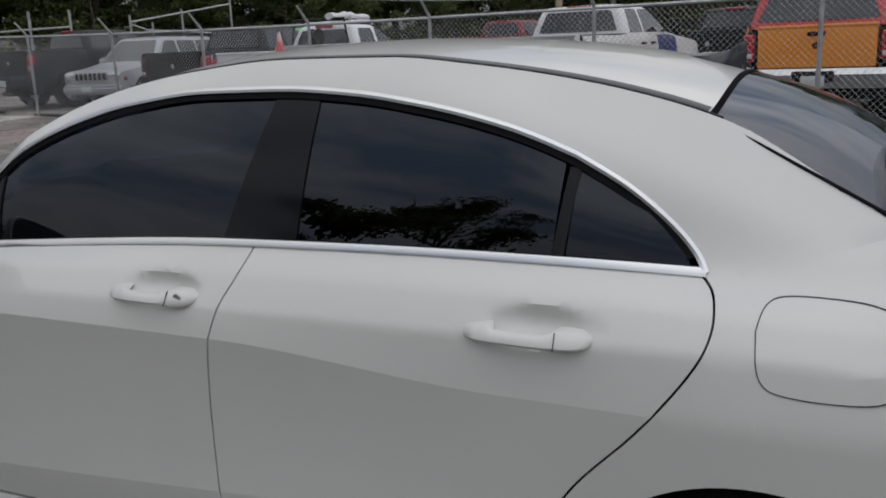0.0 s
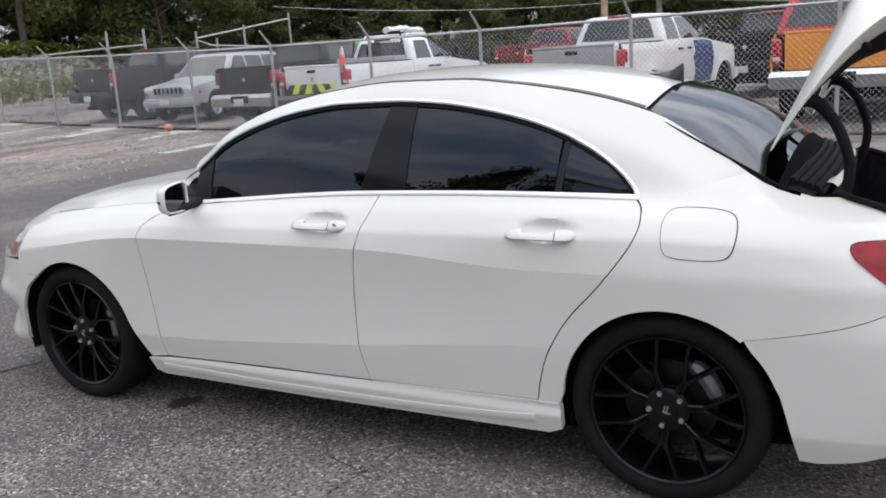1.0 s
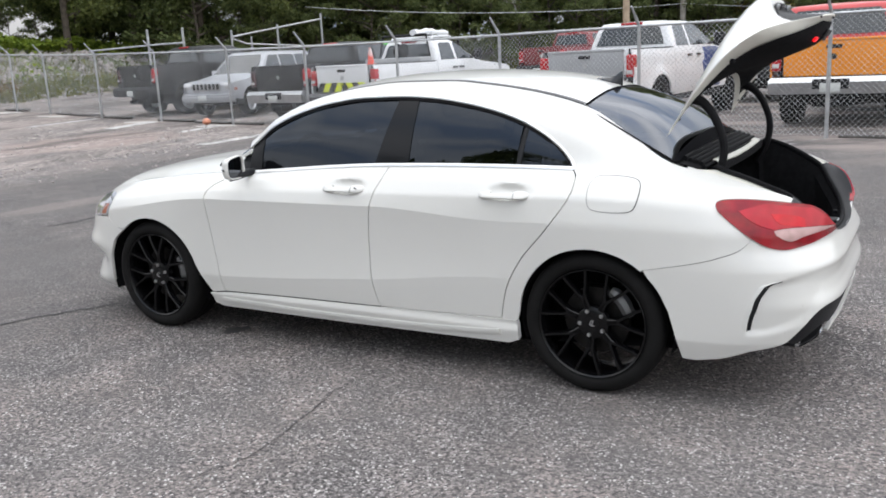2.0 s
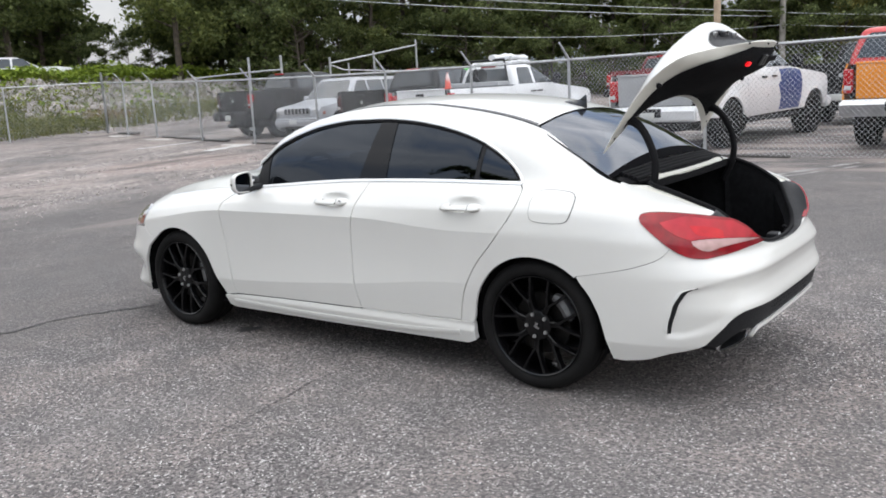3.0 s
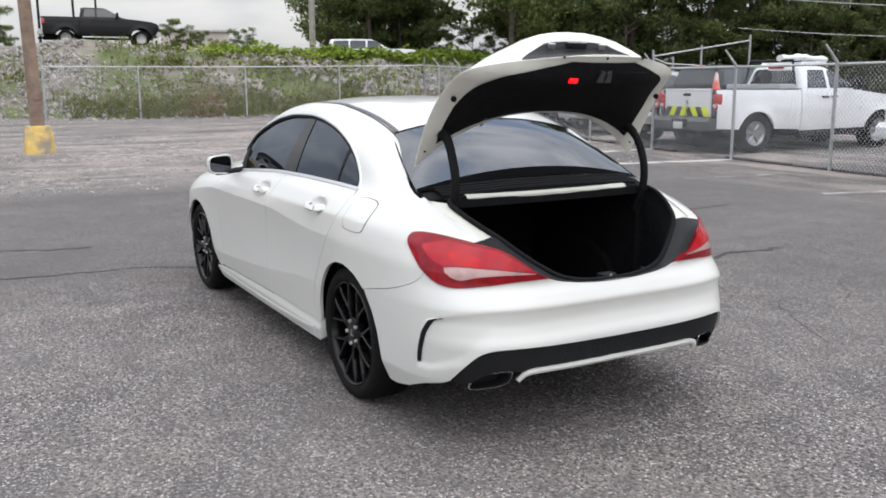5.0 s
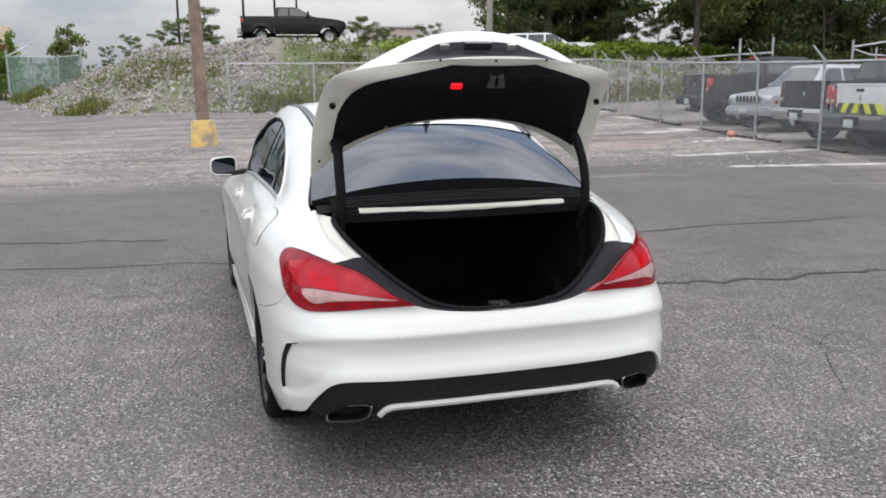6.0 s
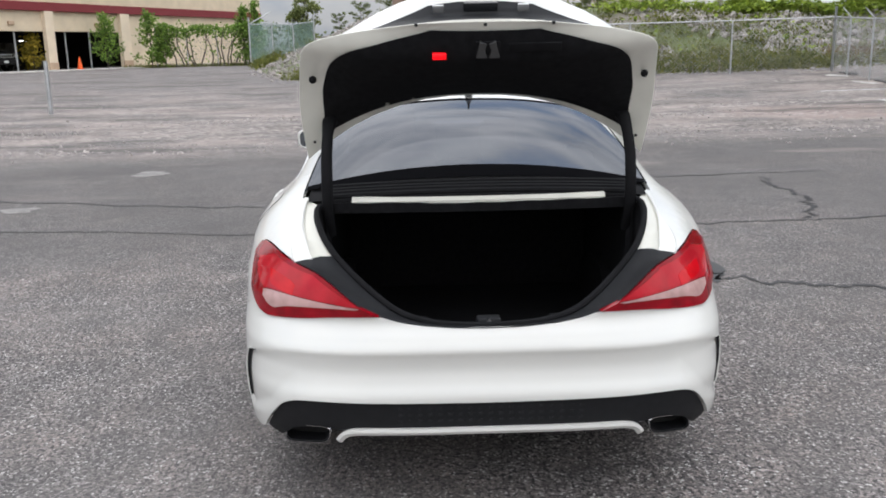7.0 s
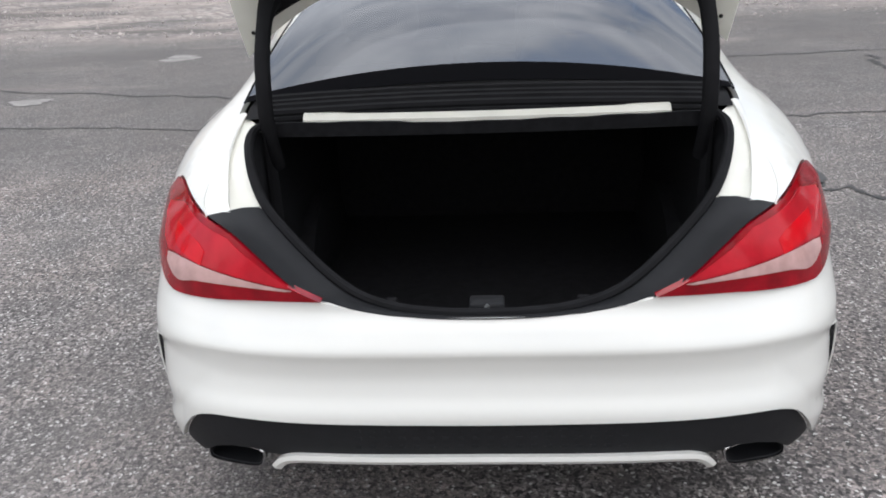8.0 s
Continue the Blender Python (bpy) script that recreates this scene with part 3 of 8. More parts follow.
LEVELS = [
    level([(-3.7, 0.15), (-2.2, 0.17), (0.4, 0.17), (1.5, 0.17)], [(-3.7, 0.78), (-2.2, 0.79), (0.4, 0.80), (1.5, 0.80)]),
    level([(-3.7, 0.26), (-2.2, 0.28), (-0.4, 0.30), (1.5, 0.30)], [(-3.7, 0.83), (-2.7, 0.855), (-2.2, 0.830), (-0.45, 0.832), (0, 0.852), (0.3, 0.846), (0.5, 0.838), (0.8, 0.832), (1.5, 0.832)]),
    level([(-3.7, 0.34), (-2.15, 0.366), (-1.15, 0.432), (-0.41, 0.50), (0.4, 0.49), (1.5, 0.46)],
          [(-3.7, 0.84), (-2.7, 0.862), (-2.15, 0.846), (-1.15, 0.847), (-0.41, 0.850), (0, 0.864), (0.3, 0.851), (0.5, 0.842), (0.8, 0.836), (1.5, 0.836)]),
    level([(-3.7, 0.44), (-2.15, 0.50), (-1.15, 0.55), (-0.41, 0.60), (0.4, 0.60), (1.5, 0.56)],
          [(-3.7, 0.845), (-2.7, 0.868), (-2.15, 0.846), (-1.15, 0.841), (-0.41, 0.849), (0, 0.871), (0.3, 0.856), (0.5, 0.845), (0.8, 0.838), (1.5, 0.838)]),
    level([(-3.7, 0.58), (-2.9, 0.72), (-2.2, 0.80), (-1.1, 0.803), (-0.44, 0.765), (0.0, 0.77), (0.4, 0.76), (1.5, 0.68)],
          [(-3.7, 0.82), (-2.7, 0.861), (-2.2, 0.859), (-1.1, 0.854), (-0.44, 0.854), (0.0, 0.871), (0.3, 0.853), (0.5, 0.842), (0.8, 0.834), (1.5, 0.834)]),
    level([(-3.7, 0.63), (-2.9, 0.77), (-2.2, 0.845), (-1.1, 0.865), (-0.44, 0.87), (0.0, 0.88), (0.4, 0.86), (0.8, 0.79), (1.5, 0.75)],
          [(-3.7, 0.80), (-2.7, 0.835), (-2.2, 0.835), (-1.1, 0.835), (-0.44, 0.838), (0.0, 0.842), (0.3, 0.826), (0.5, 0.812), (0.8, 0.812), (1.5, 0.812)]),
    level([(-3.7, 0.68), (-2.9, 0.815), (-2.2, 0.89), (-1.1, 0.93), (-0.44, 0.938), (0.0, 0.935), (0.4, 0.905), (0.8, 0.825), (1.5, 0.78)],
          [(-3.7, 0.76), (-2.7, 0.79), (-2.2, 0.786), (-1.1, 0.789), (-0.44, 0.790), (0.0, 0.797), (0.3, 0.788), (0.5, 0.778), (0.8, 0.795), (1.5, 0.80)]),
    level([(-3.7, 0.71), (-2.9, 0.845), (-2.3, 0.91), (-1.97, 0.934), (-1.09, 0.989), (-0.65, 0.995), (-0.1, 0.990), (0.2, 0.965), (0.45, 0.928), (0.8, 0.845), (1.5, 0.80)],
          [(-3.7, 0.70), (-2.9, 0.735), (-2.3, 0.733), (-1.97, 0.728), (-1.09, 0.734), (-0.1, 0.722), (0.2, 0.742), (0.45, 0.744), (0.8, 0.785), (1.5, 0.79)]),
    level([(-3.7, 0.73), (-2.9, 0.865), (-2.3, 0.94), (-1.99, 1.07), (-1.84, 1.178), (-1.68, 1.244), (-1.5, 1.288), (-1.28, 1.312), (-1.07, 1.314),
           (-0.88, 1.303), (-0.69, 1.275), (-0.51, 1.235), (-0.35, 1.182), (-0.1, 1.115), (0.1, 1.05), (0.3, 0.985), (0.5, 0.938), (0.8, 0.857), (1.5, 0.81)],
          [(-3.7, 0.66), (-2.9, 0.70), (-2.3, 0.70), (-1.99, 0.68), (-1.68, 0.618), (-1.28, 0.587), (-1.07, 0.586), (-0.69, 0.604), (-0.35, 0.640),
           (-0.1, 0.648), (0.1, 0.662), (0.3, 0.692), (0.5, 0.708), (0.8, 0.775), (1.5, 0.78)]),
    level([(-3.7, 0.75), (-2.9, 0.885), (-2.3, 0.965), (-2.02, 1.10), (-1.85, 1.222), (-1.62, 1.312), (-1.36, 1.362), (-1.09, 1.384), (-0.81, 1.381),
           (-0.615, 1.360), (-0.445, 1.334), (-0.285, 1.300), (-0.11, 1.246), (0.1, 1.13), (0.3, 1.012), (0.5, 0.958), (0.8, 0.868), (1.5, 0.82)],
          [(-3.7, 0.62), (-2.9, 0.66), (-2.3, 0.66), (-2.02, 0.635), (-1.62, 0.556), (-1.1, 0.53), (-0.5, 0.52), (-0.11, 0.524), (0.1, 0.582),
           (0.3, 0.636), (0.5, 0.645), (0.8, 0.765), (1.5, 0.77)]),
]
REAR_X = pchip([(0.15, 0.84), (0.25, 0.90), (0.31, 0.935), (0.345, 0.947), (0.42, 0.964), (0.448, 0.9685), (0.458, 0.968), (0.50, 0.960), (0.55, 0.9575),
                (0.588, 0.9585), (0.597, 0.9605), (0.604, 0.9595), (0.64, 0.945), (0.69, 0.924), (0.75, 0.93), (0.88, 0.93), (1.0, 0.90)])
FRONT_X = pchip([(0.12, -3.45), (0.2, -3.55), (0.3, -3.60), (0.5, -3.63), (0.6, -3.61), (0.7, -3.56), (0.8, -3.42), (0.9, -3.2), (1.0, -3.0)])
CORNER = pchip([(0.15, 4.4), (0.45, 4.8), (0.58, 4.4), (0.68, 3.8), (0.75, 3.5), (0.9, 3.0), (1.2, 2.6)])


# how far the doors are hollowed between their two folds
HOLLOW = pchip([(-3.7, 0.0), (-2.5, 0.0), (-2.15, 0.006), (-1.1, 0.008), (-0.5, 0.0035), (-0.15, 0.0), (1.5, 0.0)])


def half_width(x, z):
    x = min(max(x, -3.6), 1.1)
    pts = []
    for fz, fw in LEVELS:
        q = fz(x)
        if pts and q < pts[-1][0] + 0.006:
            q = pts[-1][0] + 0.006
        pts.append((q, fw(x)))
    i = 0
    while i < len(pts) - 2 and z > pts[i + 1][0]:
        i += 1
    lo = max(i - 1, 0)
    soft = pchip(pts[lo:lo + 4] if lo + 4 <= len(pts) else pts[-4:])(z)
    if i >= 6:
        return soft
    (za, wa), (zb, wb) = pts[i], pts[i + 1]
    straight = wa + (wb - wa) * (z - za) / (zb - za)
    plain = 0.15 * soft + 0.85 * straight
    sag = HOLLOW(x)
    if i in (2, 3) and sag > 0.0:
        (zl, wl), (zh, wh) = pts[2], pts[4]
        t = (z - zl) / (zh - zl)
        hollow = wl + (wh - wl) * t - sag * 4 * t * (1 - t)
        k = min(1.0, sag / 0.003)
        return k * hollow + (1 - k) * plain
    return plain


def turn_angle(s, start, far):
    return max(0.0, min((abs(s - start)) / far, 1.0)) * math.pi / 2


TURN = 1.25                 # length of s over which a corner turns to the middle line


def side(s, z, out=0.0):
    """The point of the left body side at s (x along the flank, then round the corner to the middle) and height z, moved out."""
    if XA <= s <= XB:
        return Vector((s, -half_width(s, z) - out, z))
    if s > XB:
        a, end, n = turn_angle(s, XB, TURN), REAR_X(z), CORNER(z)
        start, sign = XB, 1
    else:
        a, end, n = turn_angle(s, XA, TURN), FRONT_X(z), 2.6
        start, sign = XA, -1
    sn, cs = math.sin(a), math.cos(a)
    x = start + (end - start) * sn ** (2 / n)
    w = half_width(min(x, 0.80) if sign > 0 else max(x, -3.2), z)
    y = -w * max(cs, 0.0) ** (2 / n)
    nx, ny = sign * sn, -cs
    return Vector((x + nx * out, y + ny * out, z))


def s_at_x(x, z):
    if XA <= x <= XB:
        return x
    start, end, n, sign = (XB, REAR_X(z), CORNER(z), 1) if x > XB else (XA, FRONT_X(z), 2.6, -1)
    q = min(max((x - start) / (end - start), 0), 1)
    return start + sign * TURN * math.asin(q ** (n / 2)) / (math.pi / 2)


def s_at_y(y, z):
    """s on the rear, where the left surface is y from the middle."""
    lo, hi = XB + 0.2, XB + TURN
    for _ in range(30):
        mid = (lo + hi) / 2
        if -side(mid, z).y > abs(y):
            lo = mid
        else:
            hi = mid
    return lo


def rear_pt(y, z):
    return (s_at_y(y, z), z)


def side_pt(x, z):
    return (s_at_x(x, z), z)


def laid(points):
    """Points of (x, z) turned into the body's own (s, z)."""
    return [side_pt(x, z) for x, z in points]


sedan = thing("sedan", "white four-door sedan parked on asphalt with its boot lid open", "car")
OUTWARD_IN = (0, 1, 0)


def both(name, bm, mat, label="", parent=None, smooth=35.0):
    """A part on the left and its mirror on the right."""
    other = mirrored(bm)
    a = part(name, bm, mat, parent or sedan, label, smooth)
    b = part(name, other, mat, parent or sedan, label, smooth)
    return a, b


def arc2(cx, cz, r, a0, a1, n=18):
    return [(cx + r * math.cos(radians(a0 + (a1 - a0) * k / n)), cz + r * math.sin(radians(a0 + (a1 - a0) * k / n))) for k in range(n + 1)]


def upto(curve):
    return [tuple(p) for p in curve]


GAP = 0.0022
# shared shut lines, as (x, z)
LINE_FRONT = spline([(-2.165, 0.285), (-2.185, 0.45), (-2.205, 0.62), (-2.222, 0.77), (-2.222, 0.82), (-2.19, 0.865), (-2.09, 0.918), (-2.03, 0.932)], 5)
LINE_MID = spline([(-1.112, 0.296), (-1.138, 0.40), (-1.146, 0.52), (-1.144, 0.65), (-1.132, 0.76), (-1.106, 0.87), (-1.082, 0.93), (-1.066, 0.988)], 5)
LINE_BACK = spline([(-0.432, 0.306), (-0.418, 0.38), (-0.386, 0.48), (-0.312, 0.605), (-0.20, 0.73), (-0.112, 0.845), (-0.082, 0.91), (-0.086, 0.96), (-0.112, 0.988)], 5)
BELT_Z = LEVELS[7][0]
SILL_Z = pchip([(-2.26, 0.262), (-2.15, 0.272), (-1.11, 0.290), (-0.36, 0.304)])
ARCH_R, ARCH_F = (0.008, 0.32), (-2.685, 0.322)
ARCH_RAD = 0.347

front_door = upto(shifted(LINE_FRONT, -GAP)) + [(x, BELT_Z(x) - 0.002) for x in np.linspace(-1.98, -1.08, 12)] + upto(shifted(LINE_MID, GAP))[::-1] + \
    [(x, SILL_Z(x) + 0.003) for x in np.linspace(-1.13, -2.15, 10)]
rear_door = upto(shifted(LINE_MID, -GAP)) + [(x, BELT_Z(x) - 0.002) for x in np.linspace(-1.04, -0.13, 12)] + upto(shifted(LINE_BACK, GAP))[::-1] + \
    [(x, SILL_Z(x) + 0.003) for x in np.linspace(-0.45, -1.10, 8)]
STEP = (0.05, 0.022)
door_objects = []
HANDLES = (-1.295, -0.405)


def door_skin(s, z, out=0.0):
    """The door skin, with the scoop pressed in behind each handle."""
    dent = 0.0
    for x0 in HANDLES:
        q = ((s - x0 - 0.024) / 0.118) ** 2 + ((z - 0.892) / 0.038) ** 2
        if q < 1:
            dent += 0.026 * (1 - q) ** 1.3
    return side(s, z, out - dent)


FOLD_LOW, FOLD_HIGH = 0.429, 0.803      # the two folds of the flank, in a height that follows them


def fold_height(x, z):
    lo, hi = LEVELS[2][0](x), LEVELS[4][0](x)
    if z < lo:
        return z - lo + FOLD_LOW
    if z > hi:
        return z - hi + FOLD_HIGH
    return FOLD_LOW + (z - lo) / (hi - lo) * (FOLD_HIGH - FOLD_LOW)


def true_height(x, v):
    lo, hi = LEVELS[2][0](x), LEVELS[4][0](x)
    if v < FOLD_LOW:
        return v + lo - FOLD_LOW
    if v > FOLD_HIGH:
        return v + hi - FOLD_HIGH
    return lo + (v - FOLD_LOW) / (FOLD_HIGH - FOLD_LOW) * (hi - lo)


def folded(outline, skin):
    """An outline in the folds' own heights, and the skin that takes it."""
    return [(x, fold_height(x, z)) for x, z in outline], lambda x, v: skin(x, true_height(x, v))


for nm, outline in (("front_door", front_door), ("rear_door", rear_door)):
    flat_outline, skin = folded(outline, door_skin)
    door_objects.append(both(nm, patch_bm(flat_outline, skin, (0.025, 0.011), 0.018, OUTWARD_IN, (FOLD_LOW, FOLD_HIGH)), M_PAINT, "white painted door, closed"))

# roof rail, pillars and rear quarter in one pressing
top_edge = [(x, LEVELS[8][0](x)) for x in np.linspace(-1.985, -0.42, 30)] + spline([(-0.36, 1.183), (-0.26, 1.130), (-0.18, 1.072), (-0.125, 1.020), (-0.108, 0.994)], 4)
rail_outer = [(x, LEVELS[9][0](x) - 0.003) for x in np.linspace(-0.11, -2.02, 40)]
deck_edge = [(x, LEVELS[9][0](x) - 0.002) for x in np.linspace(0.70, -0.06, 18)]
TAIL_TOP = [side_pt(0.514, 0.873), side_pt(0.54, 0.880), side_pt(0.61, 0.880), side_pt(0.70, 0.870), side_pt(0.775, 0.856)]
TAIL_LEFT = [side_pt(0.514, 0.873), side_pt(0.517, 0.850), side_pt(0.56, 0.808), side_pt(0.63, 0.752)]
TAIL_LOW = spline([rear_pt(0.345, 0.708), rear_pt(0.42, 0.7065), rear_pt(0.50, 0.703), rear_pt(0.57, 0.696), side_pt(0.80, 0.685), side_pt(0.765, 0.684), side_pt(0.72, 0.695), side_pt(0.675, 0.719), side_pt(0.63, 0.752)], 4)
SEAM = [side_pt(0.243, 0.592), side_pt(0.34, 0.61), side_pt(0.45, 0.632), side_pt(0.55, 0.66), side_pt(0.62, 0.69), side_pt(0.655, 0.73)]
arch_rear = laid(arc2(*ARCH_R, ARCH_RAD, 50, 176, 26))
quarter = ([(-2.02, 1.085), (-2.005, 1.062)] + top_edge + upto(shifted(LINE_BACK, -GAP))[::-1] + [(-0.425, 0.302), (-0.352, 0.305)] +
           arch_rear[::-1] + [(s, z + 0.0011) for s, z in spline(SEAM, 3)] + [(s, z) for s, z in shifted(spline(TAIL_LEFT, 4), -0.001)][::-1] +
           [(s, z + 0.001) for s, z in spline(TAIL_TOP, 4)] + [(s_at_x(x, z), z) for x, z in deck_edge] + rail_outer)
both("body_side", patch_bm(quarter, side, STEP, 0.015, OUTWARD_IN), M_PAINT, "white painted rear quarter and roof rail")

# front wing
wing_top = [(s_at_x(x, BELT_Z(x) + 0.012), BELT_Z(x) + 0.012) for x in np.linspace(-2.06, -3.02, 16)]
wing = (upto(shifted(LINE_FRONT, GAP))[::-1][2:] + [(-2.165, 0.272), (-2.262, 0.262)] + spline([(-2.262, 0.262), (-2.30, 0.33), (-2.352, 0.42)], 4) + laid(arc2(*ARCH_F, ARCH_RAD, 18, 128, 20)) +
        [side_pt(-2.99, 0.60), side_pt(-3.06, 0.66), side_pt(-3.03, 0.74)] + wing_top[::-1])
flat_outline, skin = folded(wing, side)
both("front_wing", patch_bm(flat_outline, skin, (0.05, 0.011), 0.015, OUTWARD_IN, (FOLD_HIGH,)), M_PAINT, "white painted front wing")

# dark shell behind the shut lines
shell = [(-2.36, 0.40), (-2.36, 0.88), (-2.0, 0.915), (-1.0, 0.96), (-0.1, 0.955), (0.0, 0.90), (0.0, 0.69), (-0.2, 0.69), (-0.40, 0.5), (-0.47, 0.25), (-2.2, 0.22)]
both("inner_shell", patch_bm(shell, lambda s, z: side(s, z, -0.04), (0.1, 0.05), 0.0, OUTWARD_IN), M_GAP)


def wheelhouse(cx, cz, grow=0.004):
    rows = []
    for k in range(25):
        a = radians(-18 + 216 * k / 24)
        r = ARCH_RAD + grow
        rows.append([(cx + r * math.cos(a), y, max(cz + r * math.sin(a), 0.19)) for y in (-0.80, -0.70, -0.50)])
    bm = grid_bm(rows)
    cap = [(cx + (ARCH_RAD + grow) * math.cos(radians(-18 + 216 * k / 24)), -0.50, max(cz + (ARCH_RAD + grow) * math.sin(radians(-18 + 216 * k / 24)), 0.19)) for k in range(25)]
    bm.faces.new([bm.verts.new(p) for p in cap])
    return bm


for c in ((*ARCH_R, 0.004), (ARCH_F[0] - 0.035, ARCH_F[1], 0.045)):
    both("wheel_arch_liner", wheelhouse(*c), M_LINER)

# side skirt with its raised blade
skirt = [(-2.262, 0.258)] + [(x, SILL_Z(x) - 0.002) for x in np.linspace(-2.15, -0.36, 18)] + [(-0.350, 0.275), (-0.350, 0.208), (-0.40, 0.186), (-1.4, 0.178), (-2.2, 0.180), (-2.25, 0.195)]
both("side_skirt", patch_bm(skirt, lambda s, z: side(s, z, 0.004 + 0.016 * min(1.0, max(0.0, (0.285 - z) / 0.03))), (0.06, 0.009), 0.03, OUTWARD_IN), M_PAINT, "white painted side skirt")
blade = spline([(-2.18, 0.225), (-1.6, 0.212), (-1.0, 0.214), (-0.6, 0.228), (-0.44, 0.240)], 6)
both("skirt_blade", ribbon_bm(blade, 0.030, side, lambda s, z, h: side(s, z, h * 2.0 + 0.021)), M_PAINT)

# glazing: front door, rear door, fixed quarter light, and the gloss B-pillar
def pane_at(s, z):
    """The door glass: one gently bowed sheet from the belt to the roof rail."""
    zb, zt = LEVELS[7][0](s), max(LEVELS[8][0](s), LEVELS[7][0](s) + 0.14)
    k = (z - zb) / (zt - zb)
    wide = LEVELS[7][1](s) + (LEVELS[8][1](s) - LEVELS[7][1](s)) * k + 0.010 * math.sin(math.pi * min(max(k, 0), 1))
    return Vector((s, -wide + 0.012, z))


def win_top(x):
    return LEVELS[8][0](x) - 0.012


def win_bottom(x):
    return BELT_Z(x) + 0.010


def window_outline(x0, x1, slant0=0.0, slant1=0.0):
    """Between two slanted uprights: x at the sill, and how far each leans at the top."""
    lo = [(x, win_bottom(x)) for x in np.linspace(x0, x1, 14)]
    hi = [(x, win_top(x)) for x in np.linspace(x1 + slant1, x0 + slant0, 20)]
    return lo + hi


quarter_light = [(x, win_bottom(x)) for x in np.linspace(-0.365, -0.135, 6)] + spline([(-0.142, 1.014), (-0.20, 1.072), (-0.275, 1.124), (-0.352, 1.164)], 5)
front_pane = [(x, win_bottom(x)) for x in np.linspace(-1.93, -1.15, 14)] + [(x, win_top(x)) for x in np.linspace(-1.068, -1.90, 24)]
for outline, lab in ((front_pane, "dark tinted front door glass"), (window_outline(-0.972, -0.392, 0.0, 0.01), "dark tinted rear door glass"), (quarter_light, "dark tinted fixed quarter light")):
    for ob in both("side_window", patch_bm(outline, pane_at, (0.03, 0.02), 0.0, OUTWARD_IN), M_TINT, lab):
        ob.visible_shadow = False
pillar = [(x, win_bottom(x) - 0.006) for x in np.linspace(-1.162, -0.966, 4)] + [(x, win_top(x)) for x in np.linspace(-0.962, -1.078, 4)]
both("pillar_cover", patch_bm(pillar, lambda s, z: pane_at(s, z) + Vector((0, -0.004, 0)), 0.02, 0.006, OUTWARD_IN), M_PILLAR, "gloss black door pillar cover")
both("window_divider", ribbon_bm([(-0.380, win_bottom(-0.38)), (-0.371, 1.08), (-0.362, 1.162)], 0.022, side, lambda s, z, h: pane_at(s, z) + Vector((0, -0.002 - max(h, -0.004), 0))), M_TRIM)
sail = [(-1.99, win_bottom(-1.99) - 0.006), (-1.905, win_bottom(-1.9) - 0.006), (-1.905, win_top(-1.905)), (-1.985, win_top(-1.985))]
both("mirror_sail", patch_bm(sail, lambda s, z: pane_at(s, z) + Vector((0, -0.005, 0)), 0.02, 0.006, OUTWARD_IN), M_TRIM)
seal_in = [(x, LEVELS[8][0](x) - 0.009) for x in np.linspace(-1.98, -0.42, 40)] + spline([(-0.36, 1.172), (-0.27, 1.122), (-0.19, 1.066), (-0.135, 1.012)], 4)
both("window_seal", ribbon_bm(seal_in, 0.016, side, lambda s, z, h: side(s, z, h - 0.006)), M_RUBBER)
chrome_top = [(x, LEVELS[8][0](x) + 0.004) for x in np.linspace(-1.99, -0.42, 44)] + spline([(-0.36, 1.186), (-0.262, 1.134), (-0.182, 1.077), (-0.127, 1.025), (-0.106, 0.992)], 5)
both("window_chrome", ribbon_bm(chrome_top, 0.012, side, lambda s, z, h: side(s, z, h + 0.002)), M_CHROME, "bright chrome window surround")
chrome_low = [(x, BELT_Z(x) + 0.003) for x in np.linspace(-1.99, -0.105, 40)]
both("belt_chrome", ribbon_bm(chrome_low, 0.014, side, lambda s, z, h: side(s, z, h + 0.002)), M_CHROME, "bright chrome belt strip")

# handles: a scooped recess plate and a bar
def handle(x0):
    """A pull bar: a tapered front pad, a slimmer grip, and a broader rear pad."""
    rows = []
    for t, up, down, out in ((0.0, 0.004, 0.006, -0.006), (0.03, 0.010, 0.011, 0.010), (0.12, 0.014, 0.014, 0.020), (0.20, 0.016, 0.014, 0.024), (0.235, 0.015, 0.013, 0.027), (0.27, 0.009, 0.0125, 0.030),
                             (0.40, 0.0085, 0.0125, 0.033), (0.55, 0.0085, 0.0135, 0.034), (0.66, 0.009, 0.0145, 0.032), (0.715, 0.013, 0.0155, 0.029), (0.75, 0.0165, 0.016, 0.027), (0.82, 0.017, 0.017, 0.025),
                             (0.92, 0.013, 0.016, 0.018), (0.98, 0.007, 0.012, 0.008), (1.0, 0.003, 0.006, -0.006)):
        x, z = x0 - 0.125 + 0.25 * t, 0.880 + 0.003 * t
        deep = 0.012 if 0.24 < t < 0.72 else 0.03
        ring = [(up * 0.75, out), (up, out - 0.004), (up, out - deep), (-down * 0.75, out - deep), (-down, out - deep + 0.004), (-down, out - 0.007), (-down * 0.6, out), (0.0, out + 0.002)]
        rows.append([side(x, z + dz, o) for dz, o in ring])
    return grid_bm(rows, closed=True)


